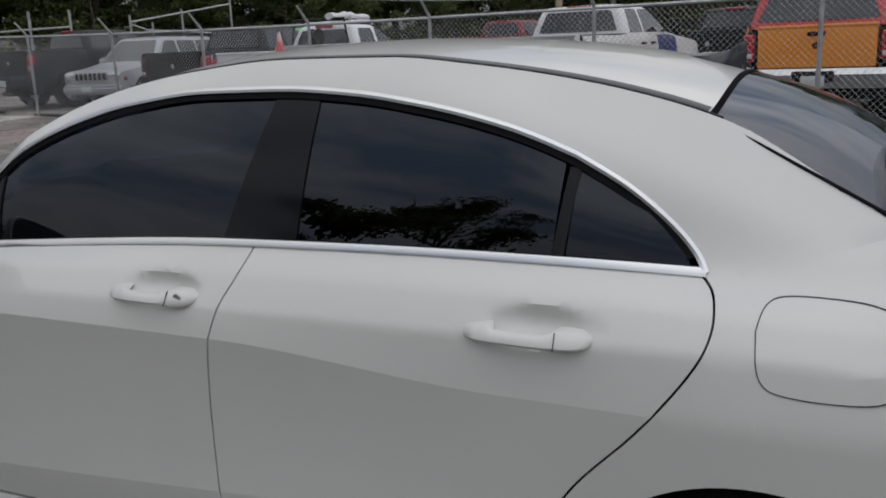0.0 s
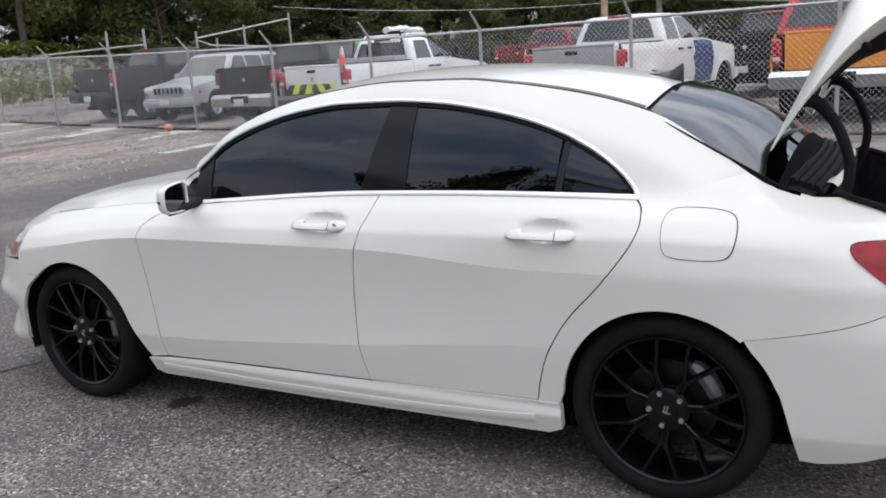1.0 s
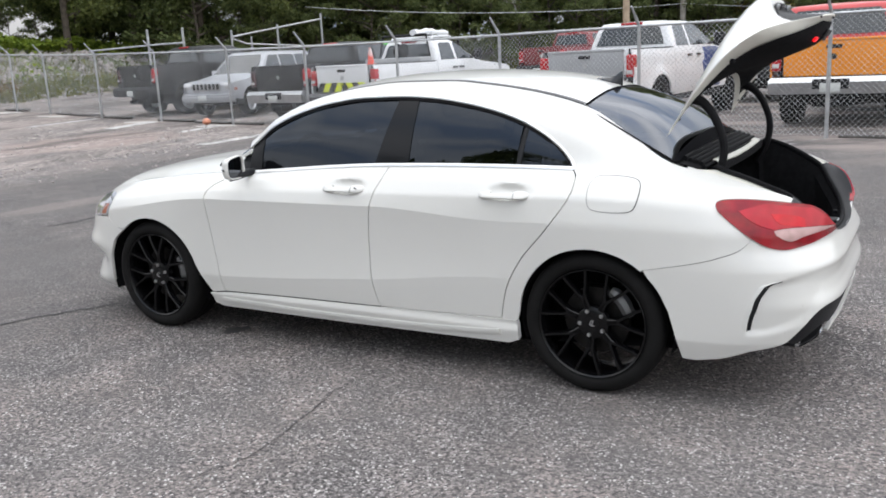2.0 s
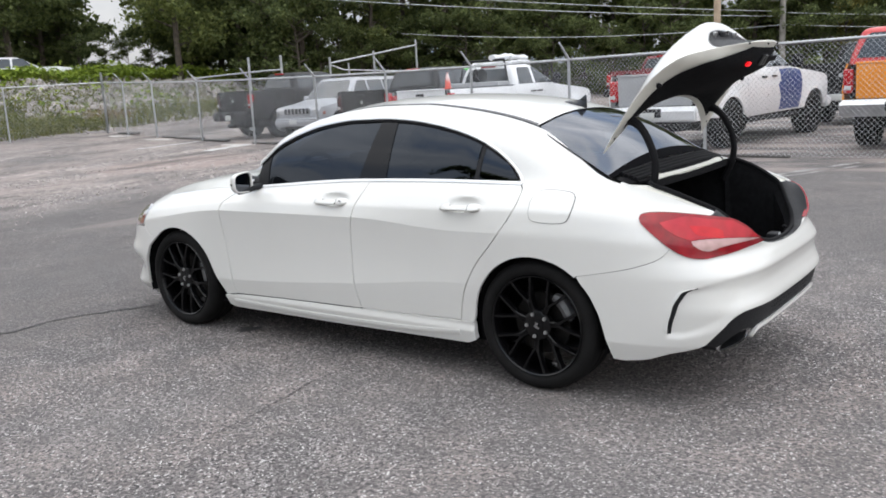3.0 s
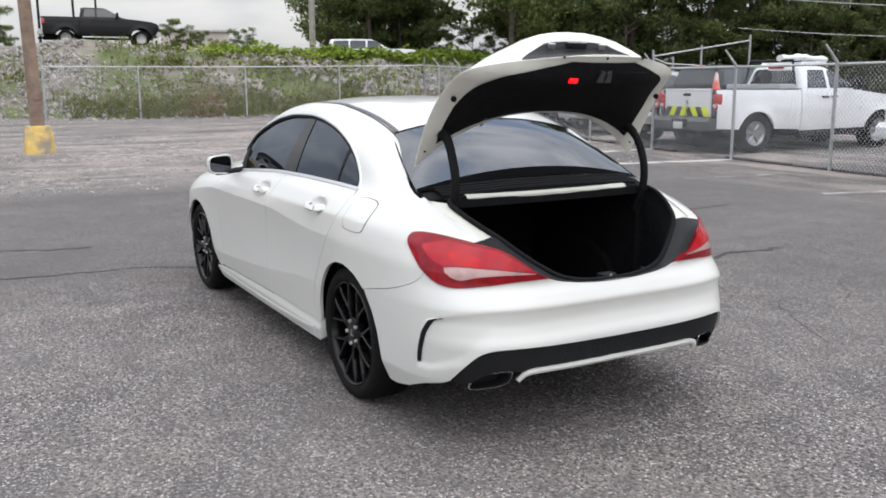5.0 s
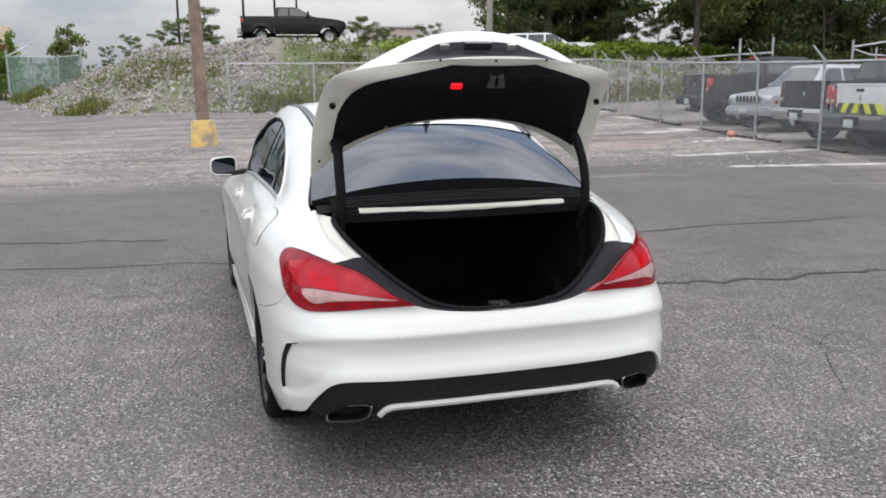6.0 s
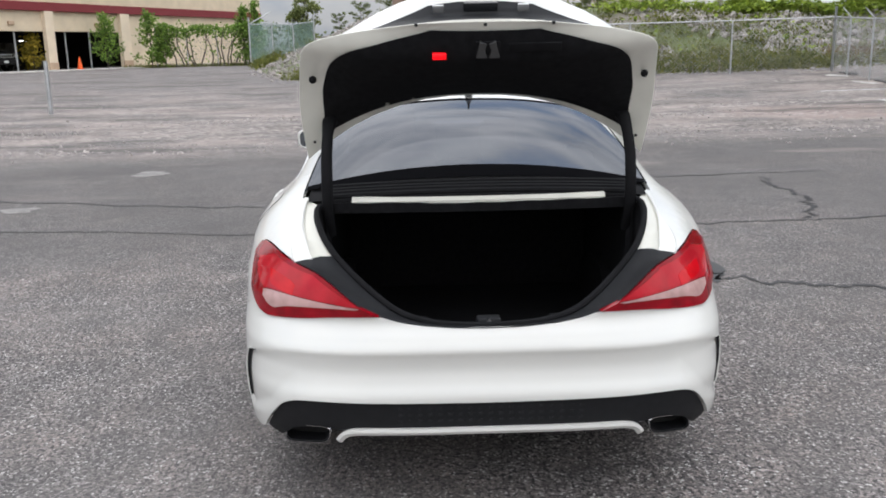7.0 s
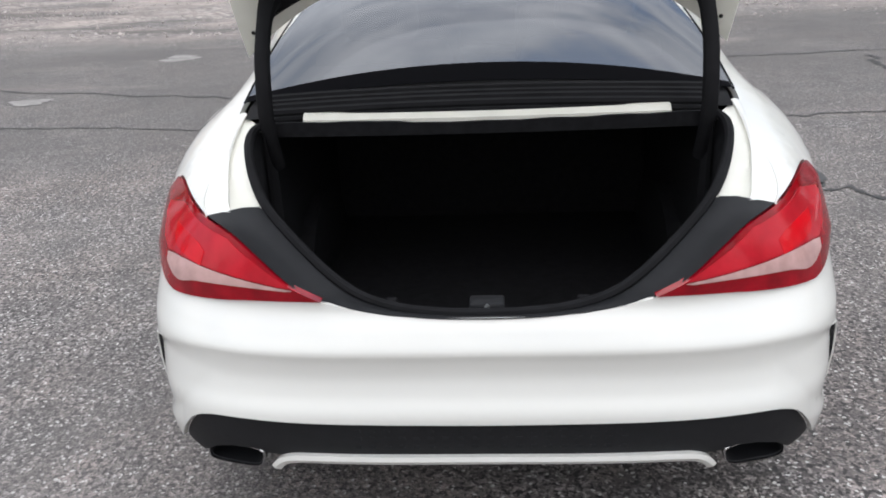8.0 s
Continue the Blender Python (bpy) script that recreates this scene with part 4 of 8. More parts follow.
for x0, door in ((-1.295, 0), (-0.405, 1)):
    for sgn, dob in ((0, door_objects[door][0]), (1, door_objects[door][1])):
        bm = handle(x0)
        if sgn:
            bm = mirrored(bm)
        h = part("handle", bm, M_PAINT, dob, "white painted pull handle", 50)
        joint = ribbon_bm([(x0 + 0.061, 0.8975), (x0 + 0.0625, 0.882), (x0 + 0.0625, 0.868)], 0.0014, side, lambda sx, sz, hh: side(sx, sz, 0.030 + hh * 0.3))
        if sgn:
            joint = mirrored(joint)
        part("handle_joint", joint, M_SEAM, h)
        if not sgn and door == 0:
            c = side(x0 + 0.088, 0.884, 0.0265)
            lock = lathe_bm([(0.0, 0.002), (0.010, 0.002), (0.011, 0.006)], 20)
            bmesh.ops.translate(lock, vec=c, verts=lock.verts[:])
            part("key_lock", lock, M_ALLOY, h, "round metal key lock")

# fuel flap
fuel = laid((x * 1.07 - 0.012, z - 0.008) for x, z in spline([(0.0, 0.93), (0.012, 0.965), (0.05, 0.977), (0.15, 0.973), (0.198, 0.955), (0.208, 0.915), (0.198, 0.86), (0.165, 0.838), (0.06, 0.838), (0.012, 0.858), (0.0, 0.93)], 5))
part("fuel_flap_gap", ribbon_bm(fuel, 0.0017, side, lambda s, z, h: side(s, z, 0.0012 if h > 0 else -0.004)), M_SEAM, sedan)
part("fuel_flap", patch_bm(shifted(fuel, -0.0012)[:-1], lambda s, z: side(s, z, 0.0013), (0.02, 0.012), 0.002, OUTWARD_IN), M_PAINT, sedan)

# rear bumper skin, in one piece across
INSERT_TOP = [rear_pt(0.0, 0.436), rear_pt(0.2, 0.438), rear_pt(0.4, 0.442), rear_pt(0.54, 0.446), rear_pt(0.62, 0.442), rear_pt(0.667, 0.420), rear_pt(0.700, 0.380), rear_pt(0.724, 0.340), rear_pt(0.738, 0.308)]
S_MID = XB + TURN
arch_back = laid(arc2(*ARCH_R, ARCH_RAD, 50, 22, 8))
OPEN_LOW = [rear_pt(0.352, 0.706), rear_pt(0.28, 0.688), rear_pt(0.20, 0.676), rear_pt(0.1, 0.671)]
bumper = ([side_pt(0.243, 0.588)] + arch_back[2:] + laid(spline([(0.345, 0.42), (0.372, 0.32), (0.398, 0.214)], 3)) + [side_pt(0.45, 0.211), side_pt(0.56, 0.230), side_pt(0.66, 0.268)] +
          [rear_pt(0.750, 0.296)] + spline(INSERT_TOP, 4)[::-1] + [(S_MID, 0.434), (S_MID, 0.671)] + OPEN_LOW[::-1] +
          [(s, z - 0.0012) for s, z in TAIL_LOW[1:]] + [(s, z - 0.0011) for s, z in spline(SEAM, 3)[::-1]])


blade_line = spline([(0.612, 0.568), side_pt(0.722, 0.552), side_pt(0.700, 0.528), side_pt(0.675, 0.48), side_pt(0.658, 0.42), side_pt(0.648, 0.352)], 5)
BLADE_Z, BLADE_S = [p[1] for p in blade_line[::-1]], [p[0] for p in blade_line[::-1]]


def bulged(s, z, out=0.0):
    """The bumper skin, hollowed behind the corner blade and below the fold that runs round the rear."""
    fold_z = float(np.interp(s, (0.607, 0.65, 0.706, 0.826, 0.95, S_MID), (0.568, 0.575, 0.581, 0.592, 0.601, 0.598)))
    foot_z = float(np.interp(s, (0.48, 0.75, 0.95, S_MID), (0.335, 0.365, 0.435, 0.445)))
    drop = float(np.interp(s, (0.62, 0.80, 1.0), (0.026, 0.045, 0.070)))
    shelf = float(np.interp(s, (0.50, 0.75, 0.95), (0.035, 0.07, 0.11)))
    top = min(1.0, max(0.0, (fold_z - z) / drop))
    k = (1 - (1 - top) ** 1.6) * smooth01((s - float(np.interp(z, BLADE_Z, BLADE_S))) / 0.012) * smooth01((z - foot_z) / shelf)
    return side(s, z, out - 0.012 * k)


bmp = patch_bm(bumper, bulged, (0.0081, 0.0077), 0.012, OUTWARD_IN)
join(bmp, mirrored(bmp))
bmesh.ops.remove_doubles(bmp, verts=bmp.verts[:], dist=0.0006)
rear_bumper = part("rear_bumper", bmp, M_PAINT, sedan, "white painted rear bumper")

def flare_bm(profile):
    """A strip along the blade line; the profile gives (along s, outward) from front to back."""
    rows = []
    n = len(blade_line) - 1
    for k, (s, z) in enumerate(blade_line):
        t = k / n
        grow = math.sin(math.pi / 2 * min(1.0, t / 0.25)) * math.sin(math.pi / 2 * min(1.0, (1 - t) / 0.10))
        rows.append([bulged(s + ds * (1.0 if ds <= 0.006 else 1.15 - 0.55 * t), z, (o + 0.003) * grow - 0.003) for ds, o in profile])
    return grid_bm(rows)


for prof2, mat, nm, lab in (([(-0.045, -0.003), (-0.030, -0.0008), (-0.016, 0.0006), (-0.006, 0.0022), (0.0, 0.0034), (0.004, 0.0032), (0.006, 0.001)], M_PAINT, "corner_flare", ""),
                            ([(0.003, 0.0025), (0.006, 0.0035), (0.018, 0.0035), (0.030, 0.003), (0.042, 0.0025)], M_TRIM, "corner_blade", "black air outlet blade")):
    bm = flare_bm(prof2)
    other = mirrored(bm)
    part(nm, bm, mat, rear_bumper, lab)
    part(nm, other, mat, rear_bumper, lab)

insert = [(s, z - 0.002) for s, z in spline(INSERT_TOP, 4)[::-1]] + [(S_MID, 0.432), (S_MID, 0.335)] + [rear_pt(0.2, 0.335), rear_pt(0.42, 0.338), rear_pt(0.47, 0.335), rear_pt(0.50, 0.338), rear_pt(0.535, 0.349), rear_pt(0.59, 0.346), rear_pt(0.64, 0.328), rear_pt(0.675, 0.298), rear_pt(0.69, 0.285)]
bmp = patch_bm(insert, lambda s, z: side(s, z, -0.012), (0.04, 0.02), 0.03, OUTWARD_IN)
join(bmp, mirrored(bmp))
part("bumper_insert", bmp, M_TRIM, sedan, "textured black plastic diffuser insert")
lip = [rear_pt(y, z) for y, z in ((0.486, 0.296), (0.470, 0.318), (0.445, 0.330), (0.40, 0.333), (0.2, 0.331))] + [(S_MID, 0.331), (S_MID + 0.004, 0.331)]
bmp = ribbon_bm(spline(lip, 5), 0.024, side, lambda s, z, h: side(s, z, h * 2 - 0.004))
join(bmp, mirrored(bmp))
part("diffuser_lip", bmp, M_PAINT, sedan, "white painted diffuser trim")

# grooves of the insert
bmp = bmesh.new()
for k in range(-9, 10):
    y = 0.032 * k
    for z in (0.368, 0.392, 0.414):
        p = side(s_at_y(abs(y), z), z, -0.0121)
        box_bm((0.0025, 0.014, 0.008), (p.x, math.copysign(p.y, y) if y else 0.0, z), 0, bm=bmp)
part("insert_grille", bmp, M_TRIM, sedan)

# exhaust tips
def exhaust():
    def ring(grow, x):
        n = 28
        out = []
        for k in range(n):
            a = 2 * math.pi * k / n
            c, s = math.cos(a), math.sin(a)
            yy = math.copysign(abs(c) ** 0.5, c) * (0.073 + grow)
            zz = math.copysign(abs(s) ** 0.6, s) * (0.033 + grow)
            out.append((x + 0.45 * yy + 0.40 * zz, -0.590 + yy + 0.25 * zz, 0.303 + zz + 0.12 * yy))
        return out
    skin = grid_bm([ring(0.002, 0.76), ring(0.003, 0.862), ring(-0.003, 0.862), ring(-0.004, 0.78)], closed=True)
    rim = grid_bm([ring(0.0035, 0.858), ring(0.005, 0.867), ring(0.003, 0.870), ring(0.0005, 0.870), ring(0.0, 0.864), ring(0.0, 0.858)], closed=True)
    # a near-black cap stands in for the shade deep inside the pipe
    core = bmesh.new()
    core.faces.new([core.verts.new(p) for p in ring(-0.003, 0.80)])
    return skin, rim, core


tip_skin, tip_rim, tip_core = exhaust()
both("exhaust_tip", tip_skin, M_TRIM, "black oblong exhaust tip")
both("exhaust_rim", tip_rim, M_CHROME_TIP, "thin dark chrome rim")
both("exhaust_bore", tip_core, M_GAP)
under = grid_bm([[(x, y, z) for y in (-w, -0.4, 0, 0.4, w)] for x, z, w in ((-3.40, 0.19, 0.50), (-3.1, 0.18, 0.70), (-2.35, 0.185, 0.76), (-0.36, 0.19, 0.76), (0.40, 0.23, 0.74), (0.80, 0.31, 0.66))])
part("underbody", under, M_LINER, sedan)

# tail lamps
tail_outline = spline(TAIL_TOP, 4) + spline([side_pt(0.775, 0.856), rear_pt(0.54, 0.836), rear_pt(0.47, 0.79), rear_pt(0.40, 0.735), rear_pt(0.345, 0.708)], 4)[1:] + \
    TAIL_LOW[1:] + spline(TAIL_LEFT, 4)[::-1][1:-1]
FINE = (0.014, 0.010)
lamps = both("tail_lamp", patch_bm(tail_outline, lambda s, z: side(s, z, 0.006), FINE, 0.02, OUTWARD_IN), M_LAMP_DEEP, "red tail lamp with a clear lower strip")
lens = spline([(0.590, 0.862), (0.64, 0.861), side_pt(0.70, 0.860), side_pt(0.765, 0.847)], 4) + \
    spline([rear_pt(0.545, 0.829), rear_pt(0.475, 0.783), rear_pt(0.415, 0.745), rear_pt(0.385, 0.728)], 4) + \
    spline([rear_pt(0.402, 0.7365), rear_pt(0.48, 0.7475), rear_pt(0.554, 0.7575), rear_pt(0.634, 0.7655), rear_pt(0.69, 0.7675), rear_pt(0.72, 0.764)], 4) + \
    spline([rear_pt(0.742, 0.780), rear_pt(0.752, 0.81), rear_pt(0.748, 0.84)], 3)
clear = spline([rear_pt(0.722, 0.760), rear_pt(0.69, 0.764), rear_pt(0.634, 0.762), rear_pt(0.554, 0.754), rear_pt(0.48, 0.744), rear_pt(0.402, 0.733)], 4) + \
    spline([rear_pt(0.402, 0.730), rear_pt(0.48, 0.733), rear_pt(0.56, 0.732), rear_pt(0.634, 0.726), rear_pt(0.68, 0.714), rear_pt(0.705, 0.721), rear_pt(0.724, 0.742)], 4)[1:]
glow = spline([(0.616, 0.824), (0.70, 0.817), (0.78, 0.806), (0.826, 0.792)], 3) + spline([(0.834, 0.762), (0.76, 0.770), (0.70, 0.777), (0.664, 0.784), (0.640, 0.799)], 3)
bm = patch_bm(glow, lambda s, z: side(s, z, 0.0095), FINE, 0.002, OUTWARD_IN)
for ob, lamp in zip((bm, mirrored(bm)), lamps):
    part("stop_lens", ob, M_LAMP_BRIGHT, lamp, "bright red lens block")
for outline, mat, nm in ((lens, M_LAMP, "brake_lens"), (clear, M_LAMP_CLEAR, "reversing_lens")):
    bm = patch_bm(outline, lambda s, z: side(s, z, 0.0085), FINE, 0.003, OUTWARD_IN)
    other = mirrored(bm)
    part(nm, bm, mat, lamps[0])
    part(nm, other, mat, lamps[1])

# boot opening: outer edge of the lid's seat, and the seal further in
SEAT = [(0.365, 0.613, 0.994), (0.46, 0.616, 0.965), (0.58, 0.606, 0.930), (0.70, 0.580, 0.892), (0.775, 0.556, 0.862),
        (0.826, 0.49, 0.800), (0.878, 0.405, 0.740), (0.903, 0.345, 0.706), (0.922, 0.25, 0.684), (0.932, 0.12, 0.672), (0.935, 0.0, 0.670)]
HOLE = [(0.470, 0.548, 0.980), (0.505, 0.566, 0.968), (0.575, 0.560, 0.944), (0.67, 0.528, 0.900), (0.75, 0.482, 0.855),
        (0.80, 0.415, 0.795), (0.850, 0.335, 0.735), (0.876, 0.265, 0.695), (0.890, 0.18, 0.672), (0.896, 0.09, 0.663), (0.898, 0.0, 0.661)]
seat, hole = spline(SEAT, 6), spline(HOLE, 6)
CUT = 24                    # up to here the seat is painted, from here on it is trimmed in black
rows, strip = [], []
for i, (a, b) in enumerate(zip(seat[:CUT + 1], hole[:CUT + 1])):
    a, b = Vector((a[0], -a[1], a[2])), Vector((b[0], -b[1], b[2]))
    low = Vector((0, 0, -0.022))
    zz = LEVELS[9][0](a.x) - 0.005 if a.x < 0.70 else float(np.interp(a.x, (0.70, 0.775), (LEVELS[9][0](0.70) - 0.005, 0.852)))
    outer = side(s_at_x(a.x, zz), zz, -0.003)
    strip.append([outer + Vector((0, 0, -0.02)), outer, outer.lerp(a, 0.35) + Vector((0, 0, 0.004)), outer.lerp(a, 0.7) + Vector((0, 0, 0.004)), a])
    rows.append([a, a + low * 0.30 + (b - a) * 0.03, a + low * 0.42 + (b - a) * 0.10, a.lerp(b, 0.5) + low * 0.42, b + low * 0.3, b])
both("deck_flange", grid_bm(strip), M_PAINT)
both("lid_seat", grid_bm(rows), M_INNER_PAINT, "cream painted boot lid seat")
rows = []
lamp_edge = spline([side_pt(0.775, 0.856), rear_pt(0.54, 0.836), rear_pt(0.47, 0.79), rear_pt(0.40, 0.735), rear_pt(0.345, 0.708)], 5)
for i, (a, b) in enumerate(zip(seat[CUT:], hole[CUT:])):
    a, b = Vector((a[0], -a[1], a[2])), Vector((b[0], -b[1], b[2]))
    # beside the lamp the trim reaches its edge
    beside = side(*lamp_edge[min(i, 18) * (len(lamp_edge) - 1) // 18], -0.002) if i <= 18 else a
    up = Vector((0.0, 0, 0.010 * max(0.25, 1 - i / 20)))
    rows.append([beside - Vector((0.01, 0, 0.008)), beside, beside.lerp(a, 0.6) + up * 0.2, a.lerp(b, 0.3) + up, a.lerp(b, 0.75) + up, b])
both("seat_trim", grid_bm(rows), M_TRIM, "black plastic trim beside the tail lamp")
loop = [Vector((x, -y, z + 0.006)) for x, y, z in hole] + [Vector((x, y, z + 0.006)) for x, y, z in hole[::-1][1:]]
front_run = [Vector((0.425, y, 0.958)) for y in np.linspace(0.50, -0.50, 9)]
part("boot_seal", tube_bm(loop + front_run, 0.011, 8, closed=True), M_RUBBER, sedan, "black rubber boot seal")

# lining of the boot
rows = []
for p in loop:
    inner = Vector((min(p.x - 0.03, 0.84), p.y * 0.97, p.z - 0.05))
    floor_p = Vector((min(p.x - 0.02, 0.82), p.y * 0.94, 0.42))
    rows.append([p - Vector((0, 0, 0.008)), inner, floor_p])
part("boot_lining", grid_bm(rows), M_LINER, sedan, "black carpet boot lining")
part("boot_floor", grid_bm([[(x, y, 0.43) for y in (-0.56, -0.2, 0.2, 0.56)] for x in (-0.45, 0.2, 0.86)]), M_LINER, sedan, "black carpet boot floor")
part("boot_back", grid_bm([[(-0.45, y, z) for y in (-0.56, 0.56)] for z in (0.42, 0.97)]), M_LINER, sedan)
both("boot_side", grid_bm([[(x, -0.54, z) for x in (-0.45, 0.50)] for z in (0.42, 0.97)]), M_LINER)
part("boot_ceiling", grid_bm([[(x, y, z) for y in (-0.56, 0.56)] for x, z in ((-0.45, 0.965), (0.40, 0.968))]), M_LINER, sedan)
# a loose edge of the lining hanging before the cross member
rows = []
for k in range(25):
    y = -0.52 + 1.04 * k / 24
    up = 0.980 + 0.0012 * math.sin(k * 1.7) + (0.006 if k < 8 else 0.0) + 0.007 * max(0.0, (k - 12) / 12)
    x = 0.455 + 0.02 * (1 - (y / 0.56) ** 2)
    rows.append([(x - 0.10, y, 0.945), (x - 0.003, y, 0.950), (x, y, up - 0.012), (x, y, up), (x - 0.012, y, up)])
part("lining_edge", grid_bm(rows), M_LINER, sedan)
# painted cross member and stacked seals under the rear glass
part("cross_member", grid_bm([[(x + 0.02 * (1 - (y / 0.56) ** 2), y, z) for y in np.linspace(-0.45, 0.45, 13)] for x, z in ((0.40, 1.004), (0.432, 1.002), (0.446, 0.99), (0.444, 0.980), (0.43, 0.968))]), M_INNER_PAINT, sedan)
for x, z, r in ((0.345, 1.018, 0.012), (0.368, 1.010, 0.011), (0.392, 1.003, 0.012), (0.414, 0.994, 0.012), (0.428, 0.980, 0.009)):
    bm = tube_bm([(x + 0.035 * (1 - (y / 0.6) ** 2) - 0.02, y, z + 0.022 * (1 - (y / 0.6) ** 2)) for y in np.linspace(-0.55, 0.55, 19)], r, 8)
    part("glass_seal", bm, M_RUBBER, sedan, "black rubber seal under the rear glass")
part("seal_base", grid_bm([[(x + 0.035 * (1 - (y / 0.6) ** 2) - 0.02, y, z + 0.020 * (1 - (y / 0.6) ** 2)) for y in np.linspace(-0.61, 0.61, 19)] for x, z in ((0.31, 1.012), (0.36, 1.006), (0.42, 0.985))]), M_RUBBER, sedan)
lt = box_bm((0.05, 0.075, 0.03), (0.862, 0.0, 0.668), 0.006)
latch = part("latch", lt, M_TRIM, sedan, "black latch plate with a steel striker")
part("striker", tube_bm([(0.886, -0.004, 0.672), (0.892, 0.0, 0.682), (0.886, 0.004, 0.672)], 0.004, 6), M_ALLOY, latch)
for y in (-0.205, 0.205):
    part("rubber_stop", box_bm((0.022, 0.026, 0.016), (0.855, y, 0.678), 0.006), M_RUBBER, sedan)

# roof, windscreen, bonnet, rear glass
ROOF_Z = pchip([(-1.55, 1.375), (-1.37, 1.402), (-1.2, 1.413), (-1.0, 1.418), (-0.8, 1.412), (-0.52, 1.391), (-0.25, 1.346), (-0.13, 1.312), (0.0, 1.268)])


def roof_pt(x, v):
    w, ze = LEVELS[9][1](x) - 0.012, LEVELS[9][0](x) - 0.004
    return Vector((x, v * w, ze + (ROOF_Z(x) - ze) * (1 - abs(v) ** 2.3)))


rows = []
for k in range(27):
    t = k / 26
    rows.append([roof_pt((-1.46 - 0.09 * (1 - v * v)) * (1 - t) + (-0.128 - 0.010 * abs(v) ** 6) * t, v) for v in np.linspace(-1, 1, 25)])
part("roof", grid_bm(rows), M_PAINT, sedan, "white painted roof")
ditch = [side(x, LEVELS[9][0](x) - 0.003, -0.006) for x in np.linspace(-1.55, -0.11, 34)]
both("roof_strip", tube_bm([p + Vector((0, 0, 0.001)) for p in ditch], 0.0055, 6, flat=0.5), M_TRIM, "dark roof joint strip")
rows = []
for k in range(53):
    t = k / 52
    rows.append([roof_pt((-1.46 - 0.09 * (1 - v * v)) * (1 - t) + (-0.130 - 0.010 * abs(v) ** 6) * t, v) + Vector((0, 0, lift))
                 for v, lift in ((-0.995, 0.001), (-0.990, 0.0035), (-0.97, 0.004), (-0.952, 0.0035), (-0.948, 0.0))])
both("roof_moulding", grid_bm(rows), M_MOULD, "grey plastic roof moulding")


def rear_glass_pt(u, v, sink=0.0):
    top = Vector((-0.131 - 0.010 * abs(v) ** 6, v * 0.520, 1.248 + (roof_pt(-0.131, 0).z - 0.003 - 1.248) * (1 - abs(v) ** 2.3)))
    low = Vector((0.318 + 0.035 * (1 - v * v), v * 0.634, 1.012 + 0.045 * (1 - v * v)))
    p = top.lerp(low, u)
    p.y += v * 0.012 * math.sin(math.pi * u)
    p += Vector((0.30, 0, 1)).normalized() * (0.035 * math.sin(math.pi * u) * (1 - 0.96 * v ** 4) - sink)
    return p


rg = part("rear_window", grid_bm([[rear_glass_pt(u, v) for v in np.linspace(-0.995, 0.995, 27)] for u in np.linspace(0.0, 1, 19)]), M_REARGLASS, sedan, "dark tinted rear window")
rg.visible_shadow = False
for u0, u1 in ((0.0, 0.03), (0.955, 1.0)):
    part("window_frit", grid_bm([[rear_glass_pt(u, v, -0.0015) for v in np.linspace(-0.985, 0.985, 25)] for u in (u0, u1)]), M_FRIT, rg, "black printed glass border")
arcb = grid_bm([[rear_glass_pt(0.956 - (0.062 * (1 - v * v) if k else 0), v, -0.001) for v in np.linspace(-0.97, 0.97, 25)] for k in (0, 1)])
part("window_frit", arcb, M_FRIT, rg, "black printed glass border")
both("glass_edge_strip", tube_bm([rear_glass_pt(u, -0.993, 0.001) for u in np.linspace(0, 1, 16)], 0.0035, 6), M_RUBBER)


def windscreen_pt(u, v):
    top = roof_pt(-1.47 - 0.09 * (1 - v * v), v * 0.99)
    low = Vector((-2.10 - 0.28 * (1 - v * v), v * 0.655, 1.02 - 0.005 * v * v))
    p = top.lerp(low, u)
    return p + Vector((-0.4, 0, 1)).normalized() * 0.03 * math.sin(math.pi * u) * (1 - 0.6 * v * v)


ws = part("windscreen", grid_bm([[windscreen_pt(u, v) for v in np.linspace(-1, 1, 21)] for u in np.linspace(0, 1, 13)]), M_TINT, sedan, "tinted windscreen")
ws.visible_shadow = False


def bonnet_pt(u, v):
    x = -2.06 - 0.27 * (1 - v * v) * (1 - u) - u * (1.0 + 0.40 * (1 - abs(v) ** 2.2))
    xe = min(max(x, -3.45), -2.02)
    w = (half_width(xe, BELT_Z(xe) + 0.012) + 0.003) * (1 - 0.22 * max(0, u - 0.55) / 0.45 * abs(v))
    ze = BELT_Z(xe) + 0.012
    crown = pchip([(-3.5, 0.03), (-3.1, 0.075), (-2.6, 0.085), (-2.2, 0.085)])(xe)
    ridge = 0.014 * math.exp(-((abs(v) - 0.72) / 0.13) ** 2) * (1 - u)
    return Vector((x, v * w, ze + crown * (1 - abs(v) ** 2.6) + ridge))


part("bonnet", grid_bm([[bonnet_pt(u, v) for v in np.linspace(-0.995, 0.995, 31)] for u in np.linspace(0, 1, 21)]), M_PAINT, sedan, "white painted bonnet")
# the wing's crown, closing the taper between the bonnet's edge and the wing
rows = []
for u in np.linspace(0.50, 1.0, 14):
    a = bonnet_pt(u, -0.995)
    x = max(a.x, -3.02)
    z = BELT_Z(x) + 0.012
    b = side(s_at_x(x, z), z, -0.001)
    rows.append([a + Vector((0, 0.004, -0.003)), a.lerp(b, 0.5) + Vector((0, 0, 0.001)), b + Vector((0, 0, -0.001))])
both("wing_crown", grid_bm(rows), M_PAINT)


def front_s(y, z):
    lo, hi = XA - TURN, XA - 0.1
    for _ in range(30):
        mid_s = (lo + hi) / 2
        if -side(mid_s, z).y > abs(y):
            hi = mid_s
        else:
            lo = mid_s
    return lo


